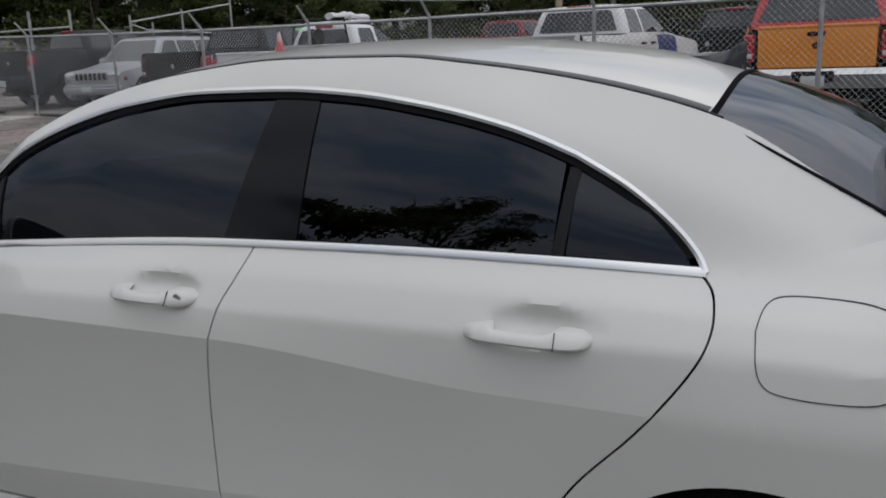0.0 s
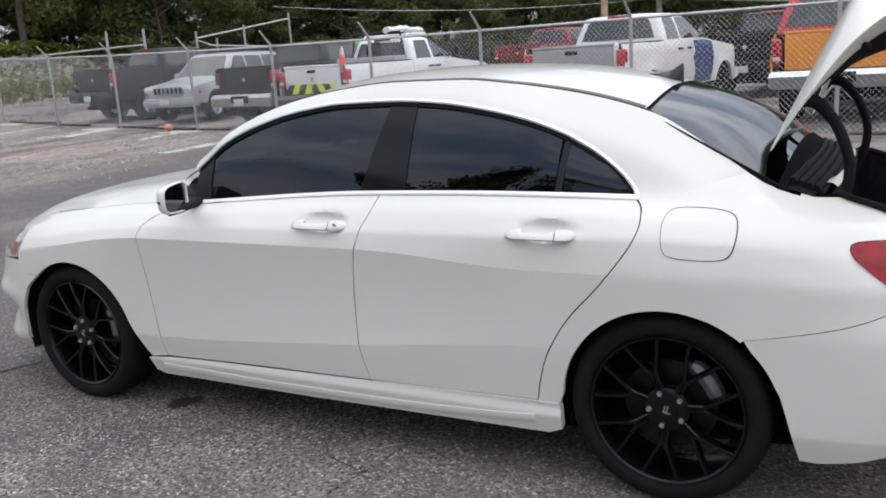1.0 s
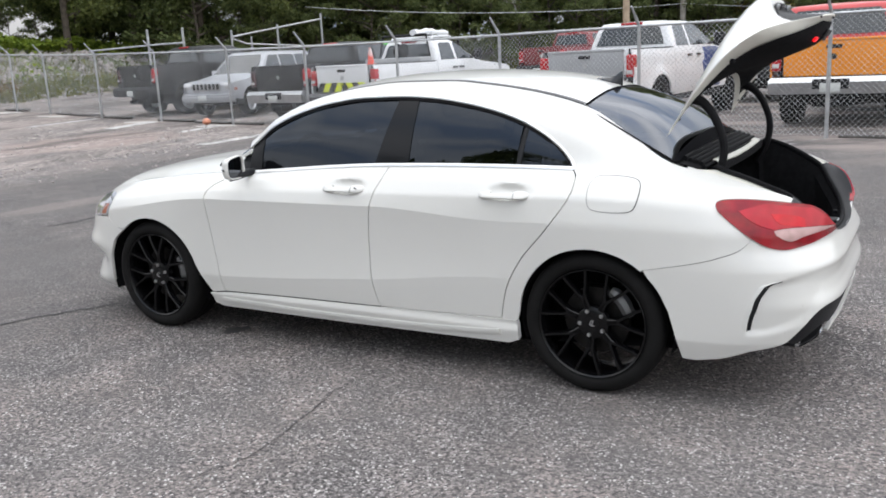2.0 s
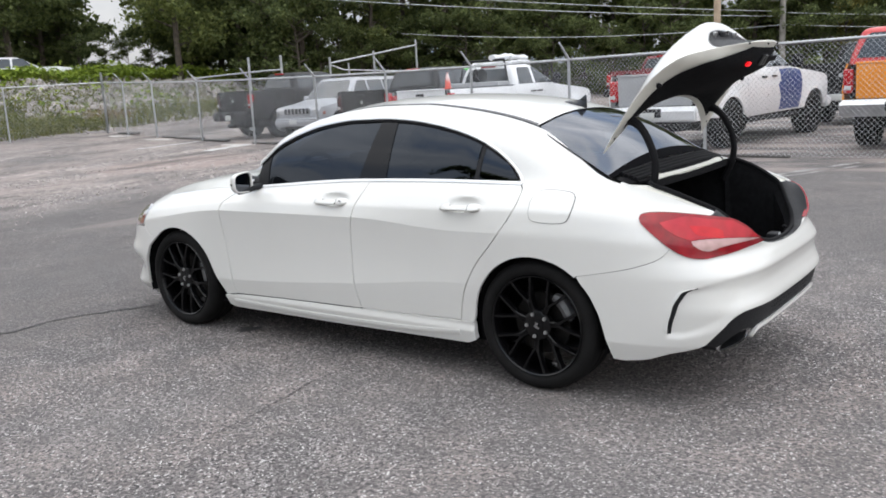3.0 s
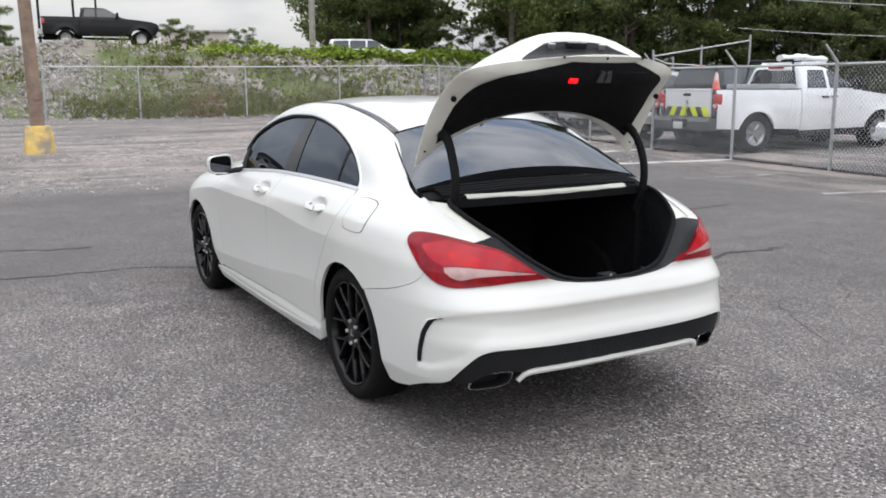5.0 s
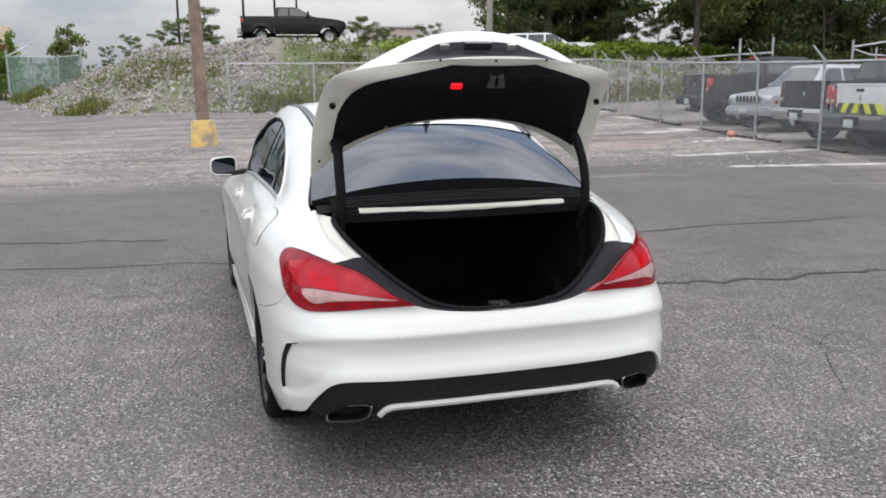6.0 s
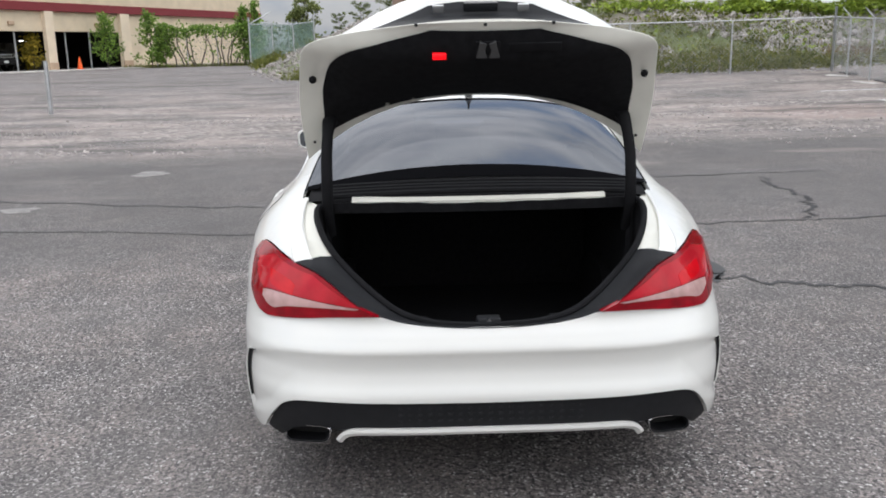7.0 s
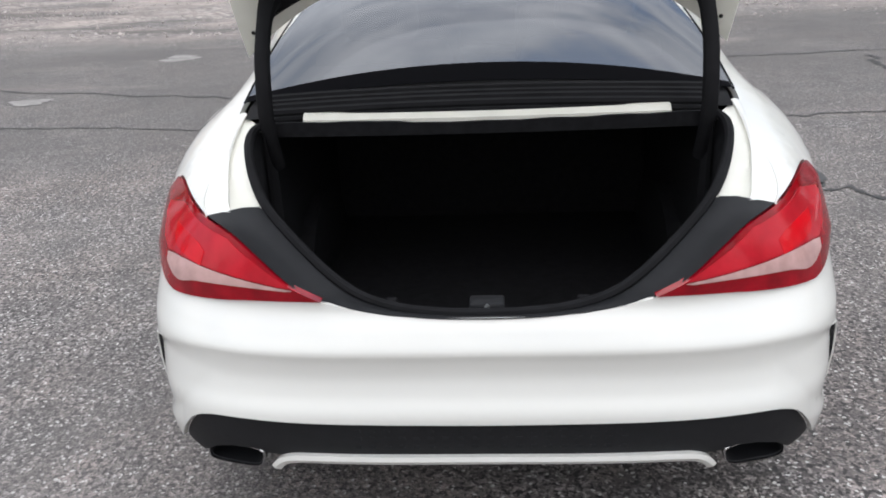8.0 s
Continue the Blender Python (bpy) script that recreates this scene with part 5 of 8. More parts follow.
def nose_pt(k, v):
    a = bonnet_pt(1.0, v)
    y = 0.79 * abs(v)
    b = side(front_s(y, 0.70), 0.70) if abs(v) > 0.55 else side(front_s(y, 0.645), 0.645)
    b = Vector((b.x, math.copysign(b.y, v), b.z))
    p = a.lerp(b, k)
    p.z += 0.012 * math.sin(math.pi * k)
    return p


part("nose_panel", grid_bm([[nose_pt(k, v) for v in np.linspace(-0.995, 0.995, 41)] for k in (0, 0.25, 0.5, 0.75, 1.0)]), M_PAINT, sedan)
part("cowl", grid_bm([[bonnet_pt(0, v) + Vector((d, 0, e)) for v in np.linspace(-0.97, 0.97, 15)] for d, e in ((-0.03, -0.02), (0.10, -0.015))]), M_TRIM, sedan)

# nose: bumper, grille, headlamps
s_front = XA - TURN
nose = [(s_at_x(x, z), z) for x, z in ((-3.105, 0.165), (-3.092, 0.30), (-3.070, 0.416), (-3.003, 0.528), (-2.908, 0.590), (-2.985, 0.5985), (-3.06, 0.655))] + [
        (s_at_x(-3.3, 0.64), 0.64), (s_at_x(-3.5, 0.63), 0.63), (s_front + 0.02, 0.63), (s_front, 0.63), (s_front, 0.165)]


def nose_side(s, z):
    k = smooth01((-2.98 - s) / 0.22)
    return side(s, z, k * (0.040 * math.exp(-((z - 0.235) / 0.045) ** 2) + 0.022 * math.exp(-((z - 0.48) / 0.05) ** 2) - 0.038 * math.exp(-((z - 0.375) / 0.045) ** 2)))


bmp = patch_bm(nose, nose_side, (0.04, 0.02), 0.015, OUTWARD_IN)
join(bmp, mirrored(bmp))
front_bumper = part("front_bumper", bmp, M_PAINT, sedan, "white painted front bumper")
grille = [(s_at_x(-3.5, 0.62), 0.62), (s_at_x(-3.5, 0.45), 0.45), (s_front, 0.43), (s_front, 0.66)]
bmp = patch_bm(grille, lambda s, z: side(s, z, 0.006), 0.05, 0.02, OUTWARD_IN)
join(bmp, mirrored(bmp))
part("grille", bmp, M_GLOSS, sedan, "black front grille")
head = [side_pt(-3.03, 0.745), side_pt(-3.065, 0.665), side_pt(-3.25, 0.645), side_pt(-3.45, 0.645), side_pt(-3.46, 0.69), side_pt(-3.30, 0.75), side_pt(-3.14, 0.79)]
hl = both("headlamp", patch_bm(head, lambda s, z: side(s, z, 0.003), 0.04, 0.02, OUTWARD_IN), M_HEADLAMP, "clear headlamp with an amber marker")
amb = [side_pt(-3.06, 0.735), side_pt(-3.08, 0.675), side_pt(-3.14, 0.668), side_pt(-3.12, 0.73)]
bm = patch_bm(amb, lambda s, z: side(s, z, 0.006), 0.04, 0.003, OUTWARD_IN)
other = mirrored(bm)
part("side_marker", bm, M_AMBER, hl[0], "amber side marker")
part("side_marker", other, M_AMBER, hl[1], "amber side marker")

# door mirrors
MIRROR_C, MIRROR_U, MIRROR_N = Vector((-1.948, -0.872, 0.978)), Vector((0.229, -0.973, 0.0)), Vector((0.973, 0.229, 0.0))


def mirror_ring(size, back, n=28):
    """An outline of the mirror's face, scaled and set back towards the nose."""
    out = []
    for k in range(n):
        a = 2 * math.pi * k / n
        u = math.copysign(abs(math.cos(a)) ** 0.5, math.cos(a)) * 0.092
        v = math.copysign(abs(math.sin(a)) ** 0.55, math.sin(a)) * 0.063 * (1 - 0.9 * (u + 0.02))
        out.append(MIRROR_C + MIRROR_U * u * size + Vector((0, 0, v * size)) - MIRROR_N * back)
    return out


house = grid_bm([mirror_ring(q, d) for q, d in ((0.85, 0.012), (0.86, 0.0), (0.93, -0.003), (0.985, 0.004), (1.0, 0.012), (0.97, 0.024), (0.87, 0.036), (0.64, 0.047), (0.3, 0.053), (0.05, 0.054))], closed=True)
mh = both("door_mirror", house, M_PAINT, "white door mirror with a black foot")
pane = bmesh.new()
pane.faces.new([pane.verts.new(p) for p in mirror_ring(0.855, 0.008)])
blink = tube_bm([MIRROR_C + MIRROR_U * u + Vector((0, 0, -0.004)) - MIRROR_N * d for u, d in ((0.091, 0.016), (0.085, 0.026), (0.070, 0.038), (0.045, 0.047))], 0.007, 8)
foot_bm = tube_bm([(-1.965, -0.71, 0.935), (-1.968, -0.77, 0.936), (-1.972, -0.83, 0.926), (-1.968, -0.90, 0.920)], [0.024, 0.018, 0.016, 0.012], 10)
for bm, mat, nm, lab in ((pane, M_MIRROR, "mirror_glass", "mirror glass coloured dark in place of a dark reflection"), (blink, M_GLOSS, "turn_signal", "dark turn signal strip"), (foot_bm, M_TRIM, "mirror_foot", "black mirror foot")):
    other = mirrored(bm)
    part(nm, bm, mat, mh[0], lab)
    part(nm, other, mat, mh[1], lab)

# roof antenna fin
fin = bmesh.new()
prof = [(-0.262, 0.002, 0.006), (-0.250, 0.010, 0.020), (-0.225, 0.020, 0.026), (-0.200, 0.026, 0.026), (-0.182, 0.031, 0.022), (-0.166, 0.040, 0.013), (-0.148, 0.058, 0.009), (-0.134, 0.070, 0.007),
        (-0.127, 0.069, 0.005), (-0.133, 0.045, 0.009), (-0.136, 0.020, 0.017), (-0.130, 0.004, 0.010)]
base = [(x, roof_pt(min(x, -0.135), 0).z - 0.003) for x, _, _ in prof]
rows = [[(x, -w, bz - 0.002), (x, -w * 0.8, bz + h * 0.55), (x, -w * 0.25, bz + h * 0.97), (x, 0, bz + h), (x, w * 0.25, bz + h * 0.97), (x, w * 0.8, bz + h * 0.55), (x, w, bz - 0.002)] for (x, h, w), (_, bz) in zip(prof, base)]
join(fin, grid_bm(rows))
part("antenna_fin", fin, M_GLOSS, sedan, "gloss black shark fin antenna")

# boot lid: shaped as if shut, then swung up about its hinges
LID = Matrix.Translation((0.283, 0, 1.137)) @ Matrix.Rotation(radians(-67.3), 4, "Y") @ Matrix.Translation((-0.305, 0, -1.002))
SHUT = LID.inverted()
# rim and underside as they stand open, the outer middle line as it lies shut
LID_EDGE = [SHUT @ Vector(p) for p in (
    (0.272, 0.617, 1.125), (0.34, 0.622, 1.232), (0.41, 0.62, 1.335), (0.48, 0.607, 1.424), (0.545, 0.594, 1.483), (0.598, 0.576, 1.520),
    (0.636, 0.535, 1.543), (0.677, 0.467, 1.558), (0.72, 0.385, 1.570), (0.77, 0.285, 1.580), (0.812, 0.19, 1.588))]
LID_MID = [(0.54, 1.016), (0.60, 1.018), (0.68, 1.016), (0.78, 1.008), (0.87, 0.993), (0.925, 0.970), (0.932, 0.940), (0.895, 0.897), (0.875, 0.87), (0.90, 0.78), (0.94, 0.675)]
LID_UNDER = [SHUT @ Vector((x, 0, z)) for x, z in (
    (0.363, 1.352), (0.42, 1.368), (0.50, 1.390), (0.57, 1.412), (0.64, 1.438), (0.70, 1.460), (0.745, 1.480), (0.772, 1.505), (0.792, 1.535), (0.808, 1.563), (0.828, 1.590))]
edge, mid, under = spline(LID_EDGE, 6), spline([(x, 0, z) for x, z in LID_MID], 6), spline(LID_UNDER, 6)
NE = len(edge)


LID_FALL = pchip([(0, 1.0), (24, 0.94), (30, 0.87), (36, 0.85), (44, 0.90), (60, 1.0)])


def lid_out(i, v):
    e, c = edge[i], mid[i]
    late = smooth01((i - 16) / 14)
    k = (1 - late) * abs(v) ** 3.3 + late * min(1.0, (abs(v) / LID_FALL(i)) ** 2.3)
    return Vector((c[0] + (e[0] - c[0]) * k, e[1] * v, c[2] + (e[2] - c[2]) * k))


def lid_in(i, v):
    """The underside: hollow between the two skins, meeting the outer skin at the rim."""
    e, c = edge[i], under[i]
    k = abs(v) ** 2.4
    return Vector((c[0] + (e[0] - c[0]) * k, e[1] * v * 0.995, c[2] + (e[2] - c[2]) * k - 0.004))


VS = [-1, -0.98, -0.95, -0.9, -0.85, -0.78, -0.7, -0.6, -0.45, -0.3, -0.15, 0, 0.15, 0.3, 0.45, 0.6, 0.7, 0.78, 0.85, 0.9, 0.95, 0.98, 1]


def swung(bm):
    bmesh.ops.transform(bm, matrix=LID, verts=bm.verts[:])
    return bm


lid = thing("boot_lid", "", "")
for key in ("label", "category"):
    if key in lid:
        del lid[key]
lid.parent = sedan
part("lid_skin", swung(grid_bm([[lid_out(i, v) for v in VS] for i in range(NE)])), M_PAINT, lid, "white painted boot lid skin")
part("lid_frame", swung(grid_bm([[lid_in(i, v) for v in VS] for i in range(NE)])), M_INNER_PAINT, lid, "cream painted lid underside")
# turned rim joining the two skins
rim = bmesh.new()
for sg in (-1, 1):
    join(rim, grid_bm([[lid_out(i, sg), lid_in(i, sg)] for i in range(NE)]))
for i in (0, NE - 1):
    join(rim, grid_bm([[lid_out(i, v), lid_in(i, v)] for v in VS]))
part("lid_rim", swung(rim), M_INNER_PAINT, lid)


def inner_way(i):
    """Square to the underside, into the boot."""
    a, b = lid_in(max(i - 2, 0), 0.0), lid_in(min(i + 2, NE - 1), 0.0)
    d = (b - a).normalized()
    return Vector((d.z, 0, -d.x)) if d.z < 0 else Vector((-abs(d.z), 0, -d.x))


def lining_pt(i, v):
    """The fabric lining, which stands a little off the painted underside."""
    t = (i - 5) / (NE - 1 - 5 - 4)
    swell = 0.013 * math.sin(math.pi * min(max(t, 0), 1)) ** 0.3 * (1 - abs(v / 0.86) ** 8)
    return lid_in(i, v) + inner_way(i) * (swell + 0.001)


LINING_HALF = pchip([(0, 0.865), (9, 0.88), (18, 0.86), (24, 0.84), (30, 0.81), (36, 0.79), (42, 0.75), (48, 0.70), (55, 0.62)])


def lining_half(i):
    return LINING_HALF(i)


part("lid_lining", swung(grid_bm([[lining_pt(i, v * lining_half(i)) for v in np.linspace(-1, 1, 25)] for i in range(3, NE - 5)])), M_LINER, lid, "black fabric boot lid lining")


def on_lid(i, v, lift=0.0):
    return LID @ (lining_pt(i, v) + inner_way(i) * lift)


def lid_box(size, i, v, mat, name, lift=0.004, label=""):
    a, b = on_lid(i - 1, v), on_lid(i + 1, v)
    along = (b - a).normalized()
    along.y = 0.0
    along.normalize()
    across = Vector((0, 1, 0))
    up = along.cross(across).normalized()
    along = across.cross(up)
    turn = Matrix((along, across, up)).transposed().to_4x4()
    return part(name, box_bm(size, on_lid(i, v, lift), min(size) * 0.25, turn=turn), mat, lid, label)


lid_box((0.022, 0.043, 0.012), 41, -0.29, M_REFLECTOR, "warning_lamp", label="lit red warning lamp")
def cup_bm():
    bm = bmesh.new()
    for sg in (-1, 1):
        ring = [(-0.026, sg * 0.036), (-0.026, sg * 0.002), (-0.004, sg * 0.010), (0.020, sg * 0.004), (0.026, sg * 0.024)]
        low, high = ([bm.verts.new((x, y, z)) for x, y in ring] for z in (-0.006, 0.008))
        bm.faces.new(high)
        for k in range(5):
            bm.faces.new((low[k], low[(k + 1) % 5], high[(k + 1) % 5], high[k]))
    bmesh.ops.recalc_face_normals(bm, faces=bm.faces[:])
    return bm


cup = lid_box((0.05, 0.075, 0.006), 45, 0.02, M_RUBBER, "pull_handle", label="black plastic pull cup with grey cheeks")
a, b = on_lid(44, 0.02), on_lid(46, 0.02)
way = (b - a).normalized()
face = Vector((0, 1, 0)).cross(way).normalized()
face = face if face.dot(Vector((0.4, 0, -1))) > 0 else -face
cheeks = cup_bm()
bmesh.ops.transform(cheeks, matrix=Matrix.Translation(on_lid(45, 0.02, 0.006)) @ Matrix((way, Vector((0, 1, 0)), face)).transposed().to_4x4(), verts=cheeks.verts[:])
part("cup_cheeks", cheeks, M_CUP, cup, "grey plastic cheeks")
lid_box((0.03, 0.16, 0.006), 45, 0.36, M_RUBBER, "lining_clip")
for sg in (-1, 1):
    bm = bmesh.new()
    bmesh.ops.create_uvsphere(bm, u_segments=12, v_segments=8, radius=0.013)
    bmesh.ops.translate(bm, vec=LID @ (lid_in(20, sg * 0.93) + Vector((-0.02, 0, -0.01))), verts=bm.verts[:])
    part("rubber_buffer", bm, M_RUBBER, lid, "black rubber buffer")
for i, v in ((NE - 3, -0.97), (NE - 3, 0.0), (NE - 3, 0.97), (3, -0.95), (3, 0.95)):
    bm = bmesh.new()
    bmesh.ops.create_uvsphere(bm, u_segments=10, v_segments=6, radius=0.0055)
    bmesh.ops.translate(bm, vec=LID @ (lid_in(i, v) + inner_way(i) * 0.002), verts=bm.verts[:])
    part("screw", bm, M_GAP, lid)
# number-plate recess with two small lamps under the lid's lip
rec = grid_bm([[lid_out(i, v * min(0.92, 0.34 + 0.075 * (i - 40))) + Vector((0.003, 0, -0.004)) for v in np.linspace(-1, 1, 15)] for i in range(40, NE - 2)])
part("plate_recess", swung(rec), M_TRIM, lid, "black plate recess strip")
for y in (-0.136, 0.136):
    p = lid_out(42, y / edge[42][1]) + Vector((0.004, 0, -0.008))
    part("plate_lamp", swung(box_bm((0.028, 0.036, 0.012), p, 0.003)), M_ALLOY, lid, "small clear plate lamp")
part("release_handle", swung(box_bm((0.03, 0.11, 0.016), lid_out(42, 0.0) + Vector((0.004, 0, -0.008)), 0.004)), M_GLOSS, lid)

# gooseneck hinge arms
for sg in (-1, 1):
    arm = spline([(0.352, sg * 0.522, 1.272), (0.392, sg * 0.524, 1.258), (0.434, sg * 0.527, 1.215), (0.468, sg * 0.53, 1.15), (0.488, sg * 0.53, 1.08), (0.486, sg * 0.532, 1.01), (0.465, sg * 0.532, 0.94), (0.43, sg * 0.53, 0.87)], 5)
    part("lid_hinge", tube_bm(arm, [0.030 - 0.010 * min(1.0, k / 9) for k in range(len(arm))], 10, flat=0.85), M_RUBBER, sedan, "black gooseneck lid hinge")

# cabin: seats, wheel, dash, headlining
def seat_bm(x, y, back=0.62, wide=0.50):
    bm = box_bm((0.52, wide, 0.16), (x, y, 0.52), 0.05, 3)
    box_bm((0.13, wide * 0.96, back), (x + 0.28, y, 0.52 + back / 2 + 0.03), 0.05, 3, bm, Matrix.Rotation(radians(14), 4, "Y"))
    box_bm((0.09, 0.26, 0.17), (x + 0.37, y, 0.52 + back + 0.13), 0.035, 3, bm, Matrix.Rotation(radians(10), 4, "Y"))
    return bm


for x, y, nm in ((-1.65, -0.36, "front_seat"), (-1.65, 0.36, "front_seat"), (-0.85, -0.36, "rear_seat"), (-0.85, 0.36, "rear_seat")):
    part(nm, seat_bm(x, y, 0.50 if nm == "rear_seat" else 0.58), M_SEAT, sedan, "black leather seat")
part("dashboard", box_bm((0.42, 1.30, 0.16), (-2.12, 0, 0.90), 0.06, 3), M_TRIM, sedan)
part("parcel_shelf", grid_bm([[(x, y, z) for y in (-0.60, 0, 0.60)] for x, z in ((-0.42, 0.985), (0.33, 0.99))]), M_SEAT, sedan)
part("cabin_floor", grid_bm([[(x, y, 0.33) for y in (-0.72, 0.72)] for x in (-2.3, -0.4)]), M_LINER, sedan)
rows = []
for k in range(12):
    x = -1.45 + 1.28 * k / 11
    rows.append([roof_pt(x, v) - Vector((0, 0, 0.035)) for v in np.linspace(-0.98, 0.98, 11)])
part("headlining", grid_bm(rows), M_SEAT, sedan)
sw = tube_bm([(-1.86 + 0.06 * math.sin(a) * 0.5, -0.36 + 0.18 * math.cos(a), 0.93 + 0.17 * math.sin(a)) for a in (2 * math.pi * k / 24 for k in range(24))], 0.014, 8, closed=True)
part("steering_wheel", sw, M_SEAT, sedan, "black steering wheel")

# wheels
FACE = -0.842


def wheel(x):
    hub = new("wheel")
    hub.parent = sedan
    hub.location = (x, 0, HUB_Z)
    y0 = FACE + 0.012
    tyre = lathe_bm([(0.243, y0 + 0.02), (0.250, y0 + 0.006), (0.262, y0 - 0.002), (0.285, y0 - 0.006), (0.303, y0 + 0.002), (0.315, y0 + 0.016),
                     (0.3205, y0 + 0.034), (0.322, y0 + 0.06), (0.322, y0 + 0.085), (0.319, y0 + 0.088), (0.319, y0 + 0.094), (0.322, y0 + 0.097), (0.322, y0 + 0.128), (0.319, y0 + 0.131), (0.319, y0 + 0.137), (0.322, y0 + 0.14),
                     (0.322, y0 + 0.165), (0.320, y0 + 0.19), (0.312, y0 + 0.21), (0.29, y0 + 0.226), (0.243, y0 + 0.215)], 72)
    part("tyre", tyre, M_TYRE, hub, "black low-profile tyre")
    rim = lathe_bm([(0.2475, y0 + 0.012), (0.250, y0 + 0.004), (0.246, y0 - 0.001), (0.239, y0 + 0.004), (0.234, y0 + 0.018), (0.226, y0 + 0.05), (0.222, y0 + 0.16), (0.243, y0 + 0.2)], 64)
    spokes = rim
    n = 7
    for k in range(n):
        a = 2 * math.pi * (k + 0.136) / n

        def P(r, t, y):
            return Vector((r * math.cos(a) - t * math.sin(a), y, r * math.sin(a) + t * math.cos(a)))
        for sg in (-1, 1):
            pts = [(0.050, 0.0, y0 + 0.020), (0.112, 0.003 * sg, y0 + 0.018), (0.136, 0.014 * sg, y0 + 0.013), (0.188, 0.038 * sg, y0 + 0.009), (0.238, 0.058 * sg, y0 + 0.010)]
            rows = []
            for i, (r, t, y) in enumerate(pts):
                w = (0.015, 0.010, 0.0075, 0.0065, 0.0085)[i]
                rows.append([P(r, t - w * 1.3, y + 0.034), P(r, t - w, y + 0.003), P(r, t - w * 0.7, y), P(r, t + w * 0.7, y), P(r, t + w, y + 0.003), P(r, t + w * 1.3, y + 0.034)])
            join(spokes, grid_bm(rows))
    join(spokes, lathe_bm([(0.0, y0 + 0.012), (0.032, y0 + 0.012), (0.034, y0 + 0.016), (0.060, y0 + 0.016), (0.072, y0 + 0.022), (0.078, y0 + 0.05)], 32))
    r = part("rim", spokes, M_RIM, hub, "gloss black split-spoke alloy rim", 30)
    for k in range(5):
        a = 2 * math.pi * (k + 0.555) / 5
        nut = lathe_bm([(0.0, 0.0), (0.0075, 0.0), (0.0095, 0.004), (0.0095, 0.014)], 6)
        bmesh.ops.translate(nut, vec=(0.056 * math.cos(a), y0 + 0.006, 0.056 * math.sin(a)), verts=nut.verts[:])
        part("wheel_nut", nut, M_ALLOY, r, "bare metal wheel nut")
    cap = bmesh.new()
    for dx in (-0.006, 0.003):
        for (px, pz, sx, sz) in ((dx, 0.003, 0.004, 0.024), (dx + 0.005, -0.010, 0.011, 0.004)):
            box_bm((sx, 0.003, sz), (px, y0 + 0.0105, pz), 0, bm=cap, turn=Matrix.Rotation(radians(20), 4, "Y"))
    part("cap_mark", cap, M_ALLOY, r)
    disc = lathe_bm([(0.065, y0 + 0.075), (0.150, y0 + 0.075), (0.152, y0 + 0.080), (0.152, y0 + 0.095), (0.065, y0 + 0.095)], 48)
    part("brake_disc", disc, M_STEEL, hub, "worn steel brake disc")
    cal = tube_bm([(0.150 * math.cos(a), y0 + 0.085, 0.150 * math.sin(a)) for a in (radians(10 + 9 * k) for k in range(7))], [0.022, 0.030, 0.032, 0.032, 0.032, 0.030, 0.022], 8)
    part("brake_caliper", cal, M_CALIPER, hub, "bare cast brake caliper")
    return hub


w0 = wheel(0.0)
copy_thing(w0, pose(AXLE_F, 0, HUB_Z, 0, 23, 0))
copy_thing(w0, pose(0, 0, HUB_Z, 0, 11, 180))
copy_thing(w0, pose(AXLE_F, 0, HUB_Z, 0, 40, 180))

# ---------------------------------------------------------------- chain-link fences
M_GALV = material("galvanised_steel", (0.46, 0.47, 0.48), 0.42, 0.75, vary=0.18, scale=8)
M_WIRE = material("galvanised_wire", (0.46, 0.47, 0.48), 0.5, 0.4, vary=0.2, scale=3)


def chain_link(line, height, pitch=0.085, wire=0.0024, base=None):
    """Two sets of straight wires crossing at a slant between two ends, on the ground's slope."""
    bm = bmesh.new()
    (x0, y0), (x1, y1) = line
    length = math.hypot(x1 - x0, y1 - y0)
    d = Vector(((x1 - x0) / length, (y1 - y0) / length, 0))
    n = Vector((-d.y, d.x, 0))

    def at(s, h, off):
        px, py = x0 + d.x * s, y0 + d.y * s
        return Vector((px, py, (base or ground_height)(px, py) + 0.04 + h)) + n * off
    steps = int(length / pitch)
    for way in (1, -1):
        off = 0.0015 * way
        for k in range(-int(height / pitch) if way > 0 else 0, steps if way > 0 else steps + int(height / pitch)):
            s0, h0, s1, h1 = k * pitch, 0.0, k * pitch + way * height, height
            if s0 < 0:
                h0, s0 = -s0, 0.0
            if s1 > length:
                h1, s1 = h1 - (s1 - length), length
            if way < 0:
                if s1 < 0:
                    h1, s1 = h1 + s1, 0.0
                if s0 > length:
                    h0, s0 = s0 - length, length
            if h1 - h0 < 0.03:
                continue
            a, c = at(s0, h0, off), at(s1, h1, off)
            t = (c - a).normalized()
            u = t.cross(n)
            ring = []
            for p in (a, c):
                ring.append([bm.verts.new(p + u * wire), bm.verts.new(p - u * wire * 0.5 + n * wire * 0.87), bm.verts.new(p - u * wire * 0.5 - n * wire * 0.87)])
            for q in range(3):
                bm.faces.new((ring[0][q], ring[0][(q + 1) % 3], ring[1][(q + 1) % 3], ring[1][q]))
    return bm


